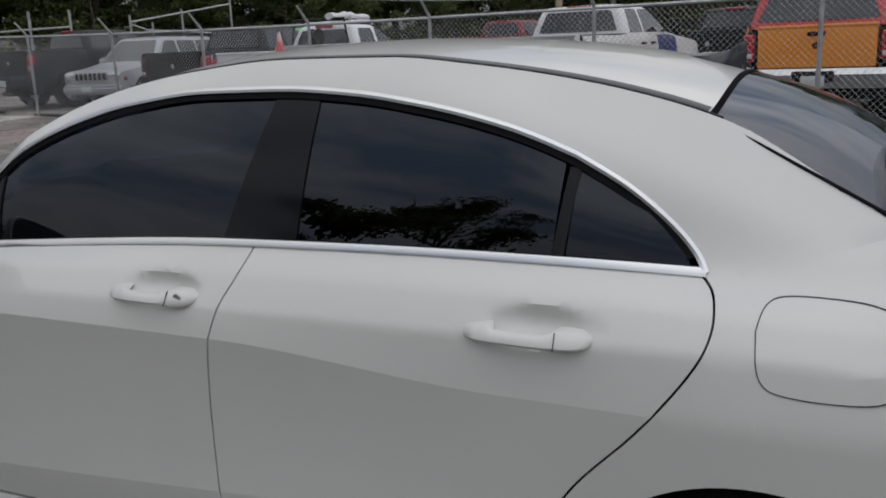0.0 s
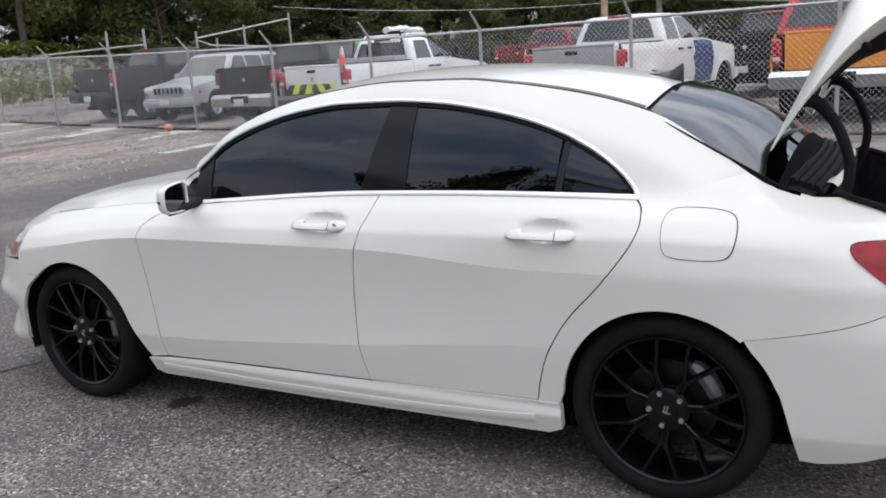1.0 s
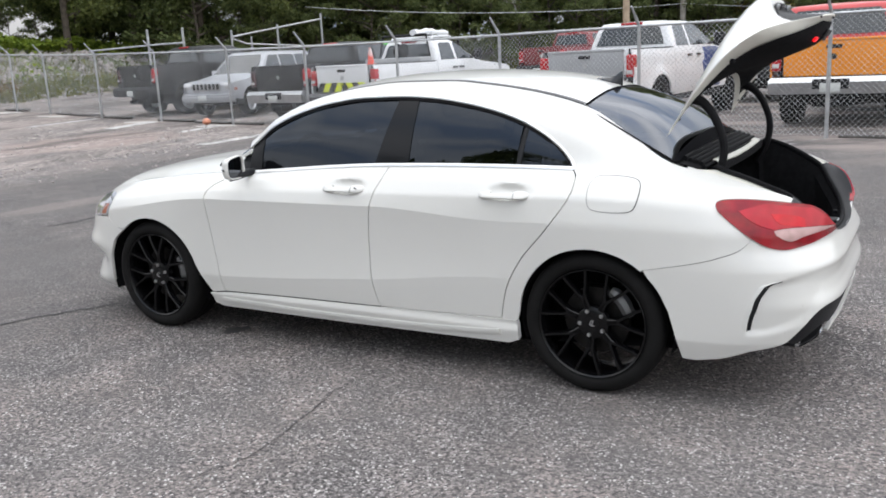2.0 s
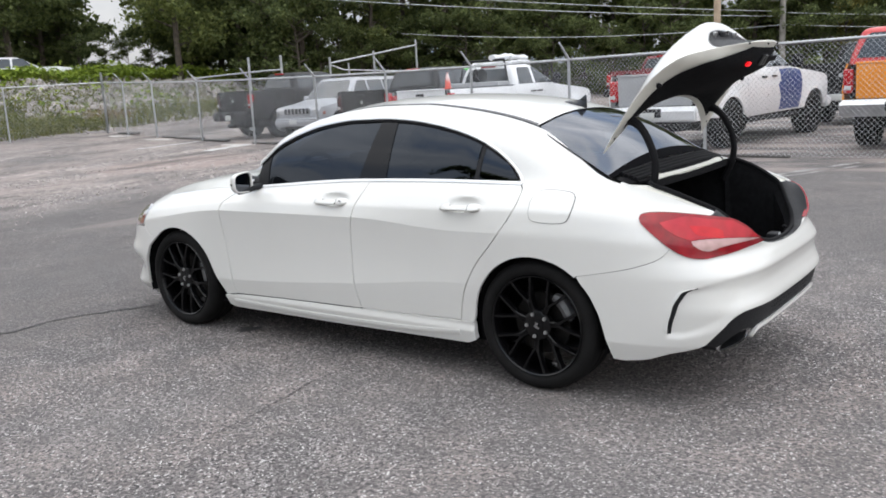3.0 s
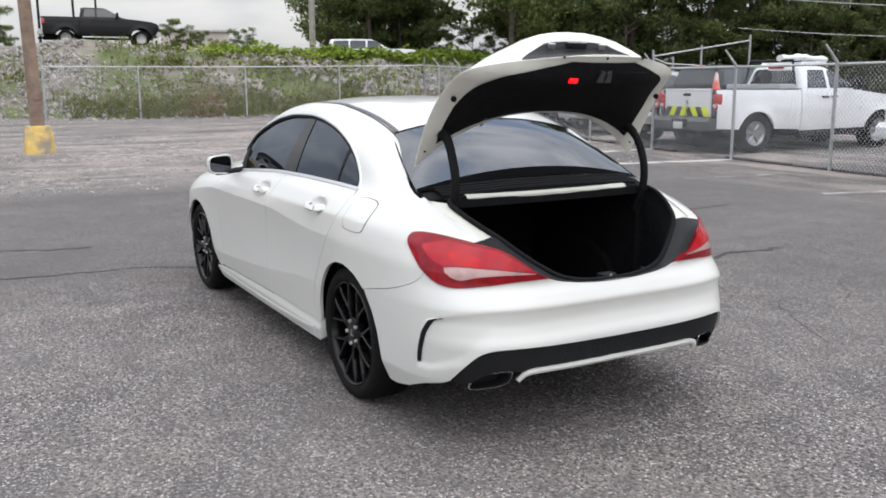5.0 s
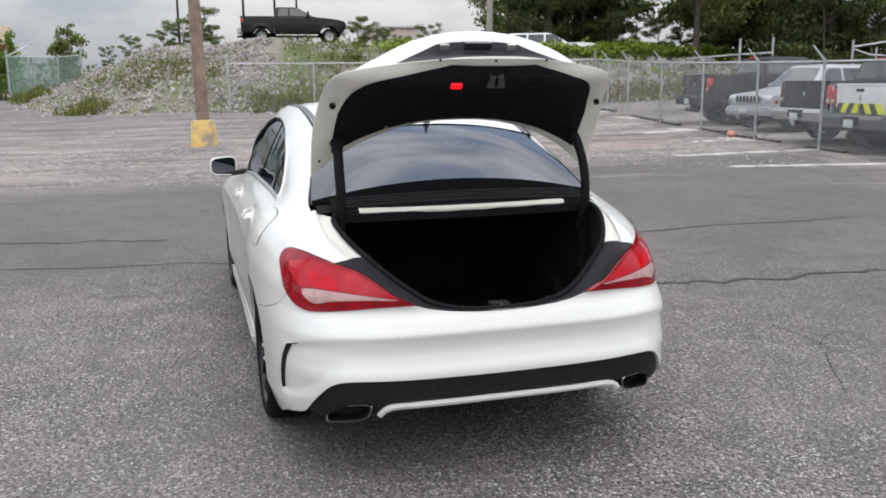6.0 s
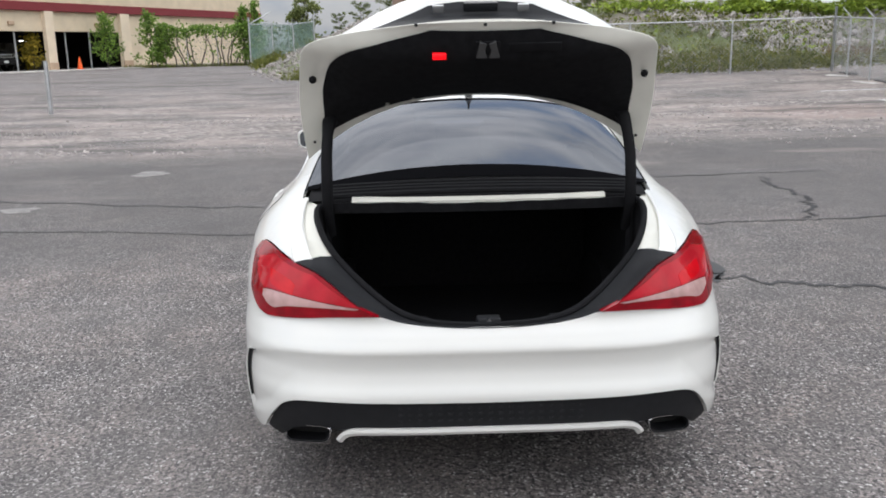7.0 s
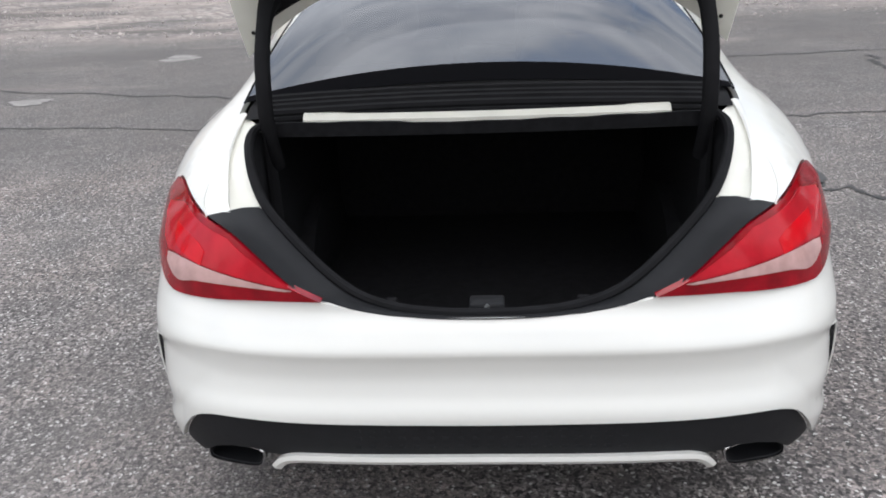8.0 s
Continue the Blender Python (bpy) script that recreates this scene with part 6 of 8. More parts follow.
def fence(name, posts, height, label, arms=True, radius=0.030, pitch=0.085, arm_way=(-0.15, -0.99), base=None, wire=0.0024):
    f = thing(name, label, "fence")
    hgt = base or ground_height
    tops = []
    for i, (x, y) in enumerate(posts):
        z = hgt(x, y)
        big = i in (0, len(posts) - 1)
        rad = radius * (1.5 if big else 1.0)
        pts = [(x, y, z - 0.2), (x, y, z + height + (0.35 if big else 0.02))]
        part("post", tube_bm(pts, rad, 8), M_GALV, f)
        if arms and not big:
            a = Vector((x, y, z + height + 0.02))
            b = a + Vector((arm_way[0] * 0.27, arm_way[1] * 0.27, 0.30))
            part("arm", tube_bm([a - Vector((0, 0, 0.05)), a, b], [0.033, 0.028, 0.016], 6), M_GALV, f)
        tops.append(Vector((x, y, z + height)))
    for a, c in zip(tops, tops[1:]):
        part("top_rail", tube_bm([a, c], 0.021, 8), M_GALV, f)
    bm = bmesh.new()
    for a, c in zip(posts, posts[1:]):
        join(bm, chain_link((a, c), height, pitch, wire, base))
    tagged(part("mesh_wire", bm, M_WIRE, f, "diamond chain-link wire", 0), kind="stuff")
    return f


FENCE_X = [8.6, 5.6, 2.7, -0.3, -3.3, -6.1, -8.64, -11.36, -14.1, -17.1, -20.0, -22.9, -25.0, -26.6]
fence("chain_link_fence", [(x, fence_y(x)) for x in FENCE_X], 1.80, "galvanised chain-link fence with angled post arms")
far_line = [(-26.6, fence_y(-26.6)), (-27.2, 10.6), (-27.8, 7.2), (-28.5, 3.6), (-29.0, 0.6)]
fence("chain_link_fence", far_line, 1.80, "galvanised chain-link fence below the rubble bank", arms=False, pitch=0.13, wire=0.003)
# a raised rail frame standing behind the parked trucks
gate = thing("rail_frame", "galvanised rail frame with a slanted top bar", "gate")
def from_eye(az, d, eye=(1.0, -4.0)):
    return eye[0] - d * math.cos(radians(az)), eye[1] + d * math.sin(radians(az))


ga, gb, gc = (-26.2, 25.2), (-25.2, 27.1), (-24.1, 28.9)
for (x, y), h in ((ga, 3.0), (gb, 3.2), (gc, 3.63)):
    part("upright", tube_bm([(x, y, 0.2), (x, y, h)], 0.05, 8), M_GALV, gate)
part("slanted_bar", tube_bm([(*ga, 2.72), (*gb, 3.05), (*gc, 3.38)], 0.04, 8), M_GALV, gate)
part("slanted_bar", tube_bm([(*ga, 2.65), (-25.9, 25.8, 2.40), (*gb, 2.30), (*gc, 2.15)], 0.035, 8), M_GALV, gate)
for x, y, h in ((-21.8, 18.1, 2.86), (-23.2, 17.8, 2.87), (-25.8, 26.0, 2.7)):
    tagged(mesh_object("steel_post", tube_bm([(x, y, 0.1), (x, y, h)], 0.045, 8), M_GALV), "bare galvanised steel post", "post", "bare posts")
tagged(mesh_object("steel_rail", tube_bm([(-21.8, 18.1, 2.35), (-23.2, 17.8, 2.33), (-25.6, 17.2, 2.25)], 0.03, 8), M_GALV), "galvanised rail between two bare posts", "rail")
x, y = -18.95, -9.5
tagged(mesh_object("steel_post", tube_bm([(x, y, -0.1), (x - 0.02, y, 0.6), (x - 0.06, y - 0.02, 1.36)], 0.05, 10), M_GALV), "short leaning galvanised post in the lot", "post", "bare posts")

# ---------------------------------------------------------------- poles and wires
M_POLE = material("weathered_pole", (0.23, 0.165, 0.125), 0.9, vary=0.25, scale=5, fine=0.2, bump=0.4, bump_scale=30)
M_POLE_GREY = material("grey_pole", (0.30, 0.28, 0.25), 0.9, vary=0.2, scale=5, bump=0.3, bump_scale=30)
M_POLE_PALE = material("pale_pole", (0.40, 0.31, 0.22), 0.9, vary=0.2, scale=5, bump=0.3, bump_scale=30)
M_YELLOW = material("yellow_paint", (0.66, 0.46, 0.15), 0.75, vary=0.2, scale=6, second=(0.30, 0.26, 0.20), cover=0.47, bump=0.2, bump_scale=25)
pole = thing("light_pole", "weathered steel light pole in a chipped yellow concrete base", "pole", m=pose(-17.7, -0.63, ground_height(-17.7, -0.63)))
rows = [[(hw * sx * (1 if k % 2 == 0 else 1), hw * sy, zz) for k, (sx, sy) in enumerate(((-1, -0.8), (-0.8, -1), (0.8, -1), (1, -0.8), (1, 0.8), (0.8, 1), (-0.8, 1), (-1, 0.8)))] for zz, hw in ((-0.1, 0.31), (0.30, 0.295), (0.56, 0.27), (0.61, 0.245))]
bm = grid_bm(rows, closed=True)
bm.faces.new([v for v in sorted((v for v in bm.verts if v.co.z > 0.60), key=lambda v: math.atan2(v.co.y, v.co.x))])
part("base", bm, M_YELLOW, pole, "chipped yellow concrete base")
part("shaft", tube_bm([(0, 0, 0.6), (-0.02, -0.02, 2.0), (-0.06, -0.08, 5.0), (-0.1, -0.13, 9.0)], [0.15, 0.14, 0.13, 0.11], 14), M_POLE, pole)
part("collar", tube_bm([(0, 0, 1.18), (0, 0, 1.36)], 0.165, 14), M_POLE, pole)


def utility_pole(x, y, height, mat, label, radius=0.15, arm=False):
    p = thing("utility_pole", label, "pole", m=pose(x, y, ground_height(x, y)))
    part("shaft", tube_bm([(0, 0, -0.3), (0.03, 0.02, height / 2), (0.08, 0.05, height)], [radius, radius * 0.9, radius * 0.75], 10), mat, p)
    if arm:
        part("crossarm", box_bm((1.9, 0.10, 0.12), (0, 0, height - 0.6), 0.01), mat, p)
    return p


utility_pole(*from_eye(20.34, 44, (3.82, -1.76)), 13, M_POLE_GREY, "grey timber utility pole on the bank", 0.16)
utility_pole(*from_eye(69.4, 33, (2.57, -3.88)), 11, M_POLE_PALE, "pale timber utility pole behind the parked trucks", 0.125, True)
tp = utility_pole(*from_eye(73.4, 44, (2.57, -3.88)), 12, M_POLE_GREY, "grey utility pole with a transformer", 0.14, True)
tx = lathe_bm([(0.0, -0.5), (0.24, -0.5), (0.27, -0.4), (0.27, 0.4), (0.24, 0.5), (0.0, 0.5)], 16)
bmesh.ops.rotate(tx, cent=(0, 0, 0), matrix=Matrix.Rotation(radians(90), 3, "X"), verts=tx.verts[:])
bmesh.ops.translate(tx, vec=(-0.38, 0, 4.6), verts=tx.verts[:])
part("transformer", tx, M_GALV, tp)
for i, (a0, e0, a1, e1, d) in enumerate(((30, 8.0, 73.4, 3.07, 44), (30, 7.3, 73.4, 2.78, 44), (36, 7.4, 73.4, 4.65, 44), (50, 3.3, 73.4, 2.3, 44), (73.4, 3.0, 100, 1.5, 44), (73.4, 4.6, 100, 3.2, 44), (73.4, 2.3, 100, 0.9, 44))):
    p0, p1 = from_eye(a0, d, (2.6, -3.9)), from_eye(a1, d, (2.6, -3.9))
    z0, z1 = 1.5 + d * math.tan(radians(e0)), 1.5 + d * math.tan(radians(e1))
    pts = [(p0[0] + (p1[0] - p0[0]) * t, p0[1] + (p1[1] - p0[1]) * t, z0 + (z1 - z0) * t - 0.35 * 4 * t * (1 - t)) for t in np.linspace(0, 1, 24)]
    tagged(mesh_object("power_line", tube_bm(pts, 0.016, 5), M_WIRE), "sagging grey overhead power line", "cable", "overhead lines")

# ---------------------------------------------------------------- parked trucks and cars
def car_paint(name, c, rough=0.35):
    return material(name, c, rough, coat=0.35, vary=0.04, scale=2.5)


P_WHITE, P_BLACK, P_SILVER = car_paint("truck_white", (0.72, 0.73, 0.74)), material("truck_black", (0.006, 0.006, 0.007), 0.4, coat=0.12, spec=0.25, vary=0.04, scale=2.5), car_paint("truck_silver", (0.36, 0.37, 0.39))
P_ORANGE, P_RED, P_BLUE = car_paint("truck_orange", (0.78, 0.27, 0.02)), car_paint("truck_red", (0.18, 0.012, 0.016)), car_paint("truck_blue", (0.025, 0.05, 0.20))
P_DARKGREY = car_paint("bumper_dark_grey", (0.055, 0.057, 0.06))
P_GREEN, P_GREYBED, P_CAP = car_paint("truck_green", (0.06, 0.42, 0.05)), car_paint("truck_grey", (0.33, 0.34, 0.35)), car_paint("cap_red", (0.45, 0.02, 0.02))
V_GLASS = material("vehicle_glass", (0.03, 0.036, 0.04), 0.04, coat=0.35)
V_CHROME = material("vehicle_chrome", (0.44, 0.45, 0.46), 0.28, 1.0, vary=0.1)
V_LAMP = material("vehicle_tail_lamp", (0.42, 0.012, 0.018), 0.15, coat=0.8)
# a red lamp darkened until it hardly shows from the camera
V_LAMP_DARK = material("darkened_tail_lamp", (0.05, 0.006, 0.008), 0.2, coat=0.5)
V_HEAD = material("vehicle_headlamp", (0.6, 0.6, 0.6), 0.1, 0.2, coat=0.8)
V_TAPE_Y = material("yellow_tape", (0.70, 0.78, 0.03), 0.5)
V_TAPE_K = material("black_tape", (0.02, 0.02, 0.02), 0.5)
V_PLATE = material("plate", (0.55, 0.57, 0.55), 0.5)


def prism_bm(outline, half, taper=None, bevel=0.03):
    """A side outline (x, z) carried across the width, its flanks drawn in by taper(x, z)."""
    clean = [p for i, p in enumerate(outline) if (Vector(p) - Vector(outline[i - 1])).length > 1e-3]
    n = len(clean)
    flat, _, tris, *_ = delaunay_2d_cdt([Vector(p) for p in clean], [], [list(range(n))], 1, 1e-6)
    bm = bmesh.new()
    rings = {}
    for sg in (-1, 1):
        rings[sg] = [bm.verts.new((q.x, sg * (taper(q.x, q.y) if taper else half), q.y)) for q in flat]
        for t in tris:
            bm.faces.new([rings[sg][i] for i in (t if sg < 0 else t[::-1])])
    for i in range(n):
        j = (i + 1) % n
        bm.faces.new((rings[-1][i], rings[-1][j], rings[1][j], rings[1][i]))
    bmesh.ops.recalc_face_normals(bm, faces=bm.faces[:])
    if bevel:
        rim = [e for e in bm.edges if len(e.link_faces) == 2 and e.calc_face_angle(0) > radians(50)]
        bmesh.ops.bevel(bm, geom=rim, offset=bevel, segments=2, affect="EDGES", clamp_overlap=True)
    return bm


def road_wheel(parent, x, y, r, width=0.28, rim=V_CHROME, rim_r=0.6):
    w = new("wheel")
    w.parent = parent
    w.location = (x, y, r)
    if y > 0:
        w.rotation_euler = (0, 0, math.pi)
    part("tyre", lathe_bm([(r * rim_r, -0.02), (r * (rim_r + 0.03), -0.06), (r * 0.86, -0.075), (r * 0.96, -0.055), (r, -0.02), (r, width * 0.72), (r * 0.95, width * 0.8), (r * rim_r, width * 0.75)], 32), M_TYRE, w)
    bm = lathe_bm([(0.0, -0.03), (r * 0.16, -0.035), (r * 0.2, -0.01), (r * 0.22, 0.02), (r * (rim_r - 0.08), -0.005), (r * (rim_r - 0.02), -0.045), (r * (rim_r + 0.02), -0.05), (r * rim_r, 0.0)], 32)
    for k in range(6):
        a = 2 * math.pi * k / 6
        box_bm((r * rim_r * 0.62, 0.05, r * 0.13), (r * rim_r * 0.55 * math.cos(a), -0.012, r * rim_r * 0.55 * math.sin(a)), 0.01, 1, bm, Matrix.Rotation(-a, 4, "Y"))
    part("rim", bm, rim, w)
    return w


def rounded_ring(x0, x1, w, r, z, n=4):
    """A level ring round a rectangle with rounded corners."""
    out = []
    for cx, cy, a0 in ((x1 - r, w - r, 0), (x0 + r, w - r, 90), (x0 + r, r - w, 180), (x1 - r, r - w, 270)):
        out += [(cx + r * math.cos(radians(a0 + 90 * k / n)), cy + r * math.sin(radians(a0 + 90 * k / n)), z) for k in range(n + 1)]
    return out


class Greenhouse:
    """The glazed upper part of a vehicle: a tapering rounded block, with panes laid on its faces."""

    def __init__(self, owner, paint, x0, x1, lean0, lean1, w0, w1, belt, top):
        self.t, self.x0, self.x1, self.l0, self.l1, self.w0, self.w1, self.b, self.h = owner, x0, x1, lean0, lean1, w0, w1, belt, top - belt
        rows = []
        for k, cut in ((-0.06, 0.0), (0.0, 0.0), (0.3, 0.0), (0.6, 0.0), (0.86, 0.0), (0.94, 0.018), (0.985, 0.06), (1.0, 0.14)):
            rows.append(rounded_ring(self.back(k) + cut, self.front(k) - cut * 1.3, self.wide(k) - cut, 0.11, belt + self.h * k))
        bm = grid_bm(rows, closed=True)
        crown = rounded_ring(self.back(1) + 0.45, self.front(1) - 0.5, self.wide(1) - 0.45, 0.1, top + 0.022)
        join(bm, grid_bm([rows[-1], crown], closed=True))
        bm.faces.new([bm.verts.new(p) for p in crown])
        bmesh.ops.remove_doubles(bm, verts=bm.verts[:], dist=1e-4)
        bmesh.ops.recalc_face_normals(bm, faces=bm.faces[:])
        part("cab_roof", bm, paint, owner, smooth=50)

    def back(self, k):
        return self.x0 + self.l0 * k

    def front(self, k):
        return self.x1 - self.l1 * k

    def wide(self, k):
        return self.w0 + (self.w1 - self.w0) * max(k, 0.0) ** 1.15

    def side_pane(self, xa, xb, ta, tb, k0=0.07, k1=0.84):
        """A side pane from xa to xb along the sill, its upper corners moved by ta and tb."""
        z0, z1 = self.b + self.h * k0, self.b + self.h * k1
        outline = [(xa, z0), (xb, z0), (xb + tb * 0.9, z1 - 0.03), (xb + tb - 0.03, z1), (xa + ta + 0.03, z1), (xa + ta * 0.9, z1 - 0.03)]
        for sg in (-1, 1):
            bm = patch_bm(outline, lambda x, z: Vector((x, sg * (self.wide((z - self.b) / self.h) + 0.004), z)), 0.2, 0.012, (0, -sg, 0))
            part("side_window", bm, V_GLASS, self.t)

    def end_pane(self, rear, w_low, w_top, k0, k1, name):
        z0, z1 = self.b + self.h * k0, self.b + self.h * k1
        outline = [(-w_low, z0), (w_low, z0), (w_top, z1 - 0.04), (w_top - 0.05, z1), (0.05 - w_top, z1), (-w_top, z1 - 0.04)]

        def place(y, z):
            k = (z - self.b) / self.h
            bow = 0.03 * (1 - (y / w_low) ** 2)
            return Vector((self.back(k) - 0.004 - bow * 0.4 if rear else self.front(k) + 0.004 + bow, y, z))
        return part(name, patch_bm(outline, place, 0.25, 0.012, (1, 0, 0) if rear else (-1, 0, 0)), V_GLASS, self.t)


def arch_line(cx, cz, r, low):
    """The edge of a wheel opening, from the rear to the front, down to the level low."""
    a = math.degrees(math.asin((low - cz) / r))
    return arc2(cx, cz, r, 180 - a, a, 14)


def flank_of(base, wheels, arch_r, flare):
    """Half the width at (x, z): a section curve, swollen round the wheel openings and drawn in at the nose."""
    curve = pchip(base)

    def at(x, z, nose=4.1):
        w = curve(z) - 0.10 * max(0.0, (x - nose) / 0.4) ** 2
        for cx, cz in wheels:
            d = math.hypot(x - cx, z - cz) - arch_r
            w += flare * max(0.0, 1 - max(d, 0.0) / 0.13) ** 0.7
        return w
    return at


def flank_pair(t, name, outline, flank, paint, step=(0.16, 0.075)):
    bm = patch_bm(outline, lambda x, z: Vector((x, -flank(x, z), z)), step, 0.03, (0, 1, 0))
    other = mirrored(bm)
    return part(name, bm, paint, t), part(name, other, paint, t)


def shut_line(t, pts, flank):
    """A dark gap between panels, on both flanks."""
    bm = ribbon_bm(pts, 0.012, None, lambda x, z, h: Vector((x, -flank(x, z) - (0.0015 if h > 0 else -0.004), z)))
    other = mirrored(bm)
    part("panel_gap", bm, M_GAP, t)
    part("panel_gap", other, M_GAP, t)


def pickup(m, paint, label, bed_paint=None, gate_paint=None, lift=0.0, wheel_r=0.41, rim=V_CHROME, bumper=V_CHROME, group="parked pickup trucks", cap=None, rack=False, chevrons=False, door_paint=None, lamp_h=0.40, crew=False, long_bed=False):
    """A full-size pickup with its rear axle at the origin and its nose to +x."""
    t = thing("pickup_truck", label, "pickup truck", group, m=m)
    bed_paint = bed_paint or paint
    wb, low, belt, top = 3.57, 0.58 + lift, 1.40 + lift, 1.92 + lift
    bx, cx1 = (0.52, 2.78) if crew else (1.22, 2.92) if long_bed else (0.66, 2.72)
    ar, cz = 0.50, 0.44 + lift * 0.8
    wheels = ((0.0, cz), (wb, cz))
    flank = flank_of([(0.45 + lift, 0.93), (0.56 + lift, 0.965), (0.72 + lift, 0.985), (1.02 + lift, 0.995), (1.10 + lift, 0.985), (1.30 + lift, 0.965), (1.38 + lift, 0.945), (1.45 + lift, 0.925)], wheels, ar, 0.035)
    bed = [(-1.050, low + 0.02), *arch_line(0.0, cz, ar, low), (bx, low - 0.03), (bx, belt), (0.0, belt + 0.005), (-1.050, belt + 0.02)]
    flank_pair(t, "bed_side", bed, flank, bed_paint)
    hood = [(4.43, 0.80 + lift), (4.44, 1.05 + lift), (4.36, 1.17 + lift), (4.1, 1.235 + lift), (3.6, 1.30 + lift), (3.0, 1.36 + lift), (cx1, belt + 0.005)]
    cab = [(bx + 0.018, low - 0.06), *arch_line(wb, cz, ar, low - 0.02), (4.36, low + 0.06), *hood, (bx + 0.018, belt + 0.005)]
    flank_pair(t, "cab_side", cab, flank, paint)
    rows = []
    for x, z in hood[::-1]:
        w = flank(x, z)
        rows.append([(x + 0.10 * (1 - v * v) * max(0, (x - 3.9) / 0.5), v * w, z + (0.07 - 0.05 * max(0, (x - 4.0) / 0.4)) * (1 - abs(v) ** 2.5) - 0.025 * math.exp(-((abs(v) - 0.8) / 0.06) ** 2)) for v in np.linspace(-1, 1, 17)])
    part("bonnet", grid_bm(rows), paint, t)
    # bed: rails, dark inside, tailgate
    rows = [[(x, -flank(x, belt), belt + 0.012), (x, -0.93, belt + 0.03), (x, -0.87, belt + 0.025), (x, -0.865, 0.86 + lift), (x, 0.865, 0.86 + lift), (x, 0.87, belt + 0.025), (x, 0.93, belt + 0.03), (x, flank(x, belt), belt + 0.012)] for x in (-1.040, -0.6, 0.0, bx)]
    part("bed_liner", grid_bm(rows), M_TRIM, t)
    part("bulkhead", box_bm((0.04, 1.76, belt - 0.86 - lift), (bx - 0.01, 0, (belt + 0.86 + lift) / 2), 0.01), bed_paint, t)
    gate = box_bm((0.055, 1.56, belt - low - 0.26), (-1.055, 0, (belt + low + 0.26) / 2), 0.022, 3)
    for v in gate.verts:
        k = (v.co.z - low) / (belt - low)
        if v.co.x < -1.060:
            v.co.x += 0.022 * math.exp(-((k - 0.42) / 0.28) ** 2)
    tg = part("tailgate", gate, gate_paint or bed_paint, t)
    part("gate_cap", box_bm((0.07, 1.58, 0.05), (-1.060, 0, belt + 0.012), 0.018), gate_paint or bed_paint, tg)
    part("gate_handle", box_bm((0.03, 0.24, 0.06), (-1.082, 0, belt - 0.09), 0.012), M_TRIM, tg)
    part("gate_badge", lathe_badge((-1.072, 0, belt - 0.25)), V_CHROME if paint is not P_ORANGE else V_TAPE_K, tg)
    # cab
    g = Greenhouse(t, paint, bx + 0.02, cx1 + 0.02, 0.12, 0.86, 0.925, 0.72, belt, top)
    mid = bx + (1.02 if crew else 0.80)
    g.side_pane(bx + 0.20, mid - 0.04, 0.10, 0.0)
    g.side_pane(mid + 0.05, cx1 - 0.14, 0.0, -0.62)
    g.end_pane(True, 0.74, 0.62, 0.16, 0.82, "rear_window")
    g.end_pane(False, 0.82, 0.62, 0.06, 0.88, "windscreen")
    part("brake_lamp", box_bm((0.05, 0.46, 0.055), (g.back(0.94) + 0.005, 0, top - 0.025), 0.015), V_LAMP, t)
    shut_line(t, [(mid + 0.01, belt - 0.01), (mid + 0.01, 0.9 + lift), (mid + 0.03, low + 0.02)], flank)
    shut_line(t, [(cx1 - 0.06, belt - 0.01), (cx1 + 0.02, 1.0 + lift), (cx1 - 0.02, low + 0.02)], flank)
    if crew:
        shut_line(t, [(bx + 0.15, belt - 0.01), (bx + 0.13, 1.0 + lift), (bx + 0.30, low + 0.02)], flank)
    for sg in (-1, 1):
        for hx in (mid - 0.12, mid + 0.14 if crew or long_bed else cx1 - 0.95):
            part("door_handle", box_bm((0.19, 0.045, 0.04), (hx, sg * (flank(hx, belt - 0.15) + 0.008), belt - 0.15), 0.014), M_TRIM if paint in (P_WHITE, P_BLACK) else paint, t)
        mi = new("door_mirror")
        mi.parent = t
        part("mirror_head", box_bm((0.12, 0.22, 0.27), (cx1 - 0.26, sg * 1.13, belt + 0.13), 0.05, 3), M_TRIM, mi)
        part("mirror_arm", tube_bm([(cx1 - 0.28, sg * 0.88, belt + 0.04), (cx1 - 0.26, sg * 1.08, belt + 0.08)], 0.028, 6), M_TRIM, mi)
        lamp = box_bm((0.15, 0.16, lamp_h), (-0.995, sg * 0.905, belt - 0.07 - lamp_h / 2), 0.035, 3)
        # left lamps of black trucks are darkened to fit the camera's view
        dim = sg > 0 and paint is P_BLACK
        tl = part("tail_lamp", lamp, V_LAMP_DARK if dim else V_LAMP, t, "tail lamp darkened to fit the camera's view" if dim else "red tail lamp")
        part("reversing_lens", box_bm((0.02, 0.11, 0.07), (-1.068, sg * 0.905, belt - 0.07 - lamp_h + 0.09), 0.008), V_HEAD, tl)
        part("headlamp", box_bm((0.20, 0.42, 0.21), (4.31, sg * 0.70, 1.06 + lift), 0.05, 3), V_HEAD, t)
        part("step_bar", tube_bm([(bx + 0.1, sg * 0.93, low - 0.13), (2.95, sg * 0.93, low - 0.13)], 0.045, 8), M_TRIM if paint is P_WHITE else bumper, t)
    # ends and underside
    part("front_panel", grid_bm([[(4.44 + dx - 0.16 * abs(v) ** 3, v * w, z + lift) for v in np.linspace(-1, 1, 13)] for z, w, dx in ((0.60, 0.93, -0.06), (0.80, 0.94, 0.04), (1.02, 0.93, 0.05), (1.17, 0.88, -0.02))]), paint, t)
    gr = part("grille", box_bm((0.06, 1.0, 0.34), (4.49, 0, 0.97 + lift), 0.04, 3), V_CHROME, t)
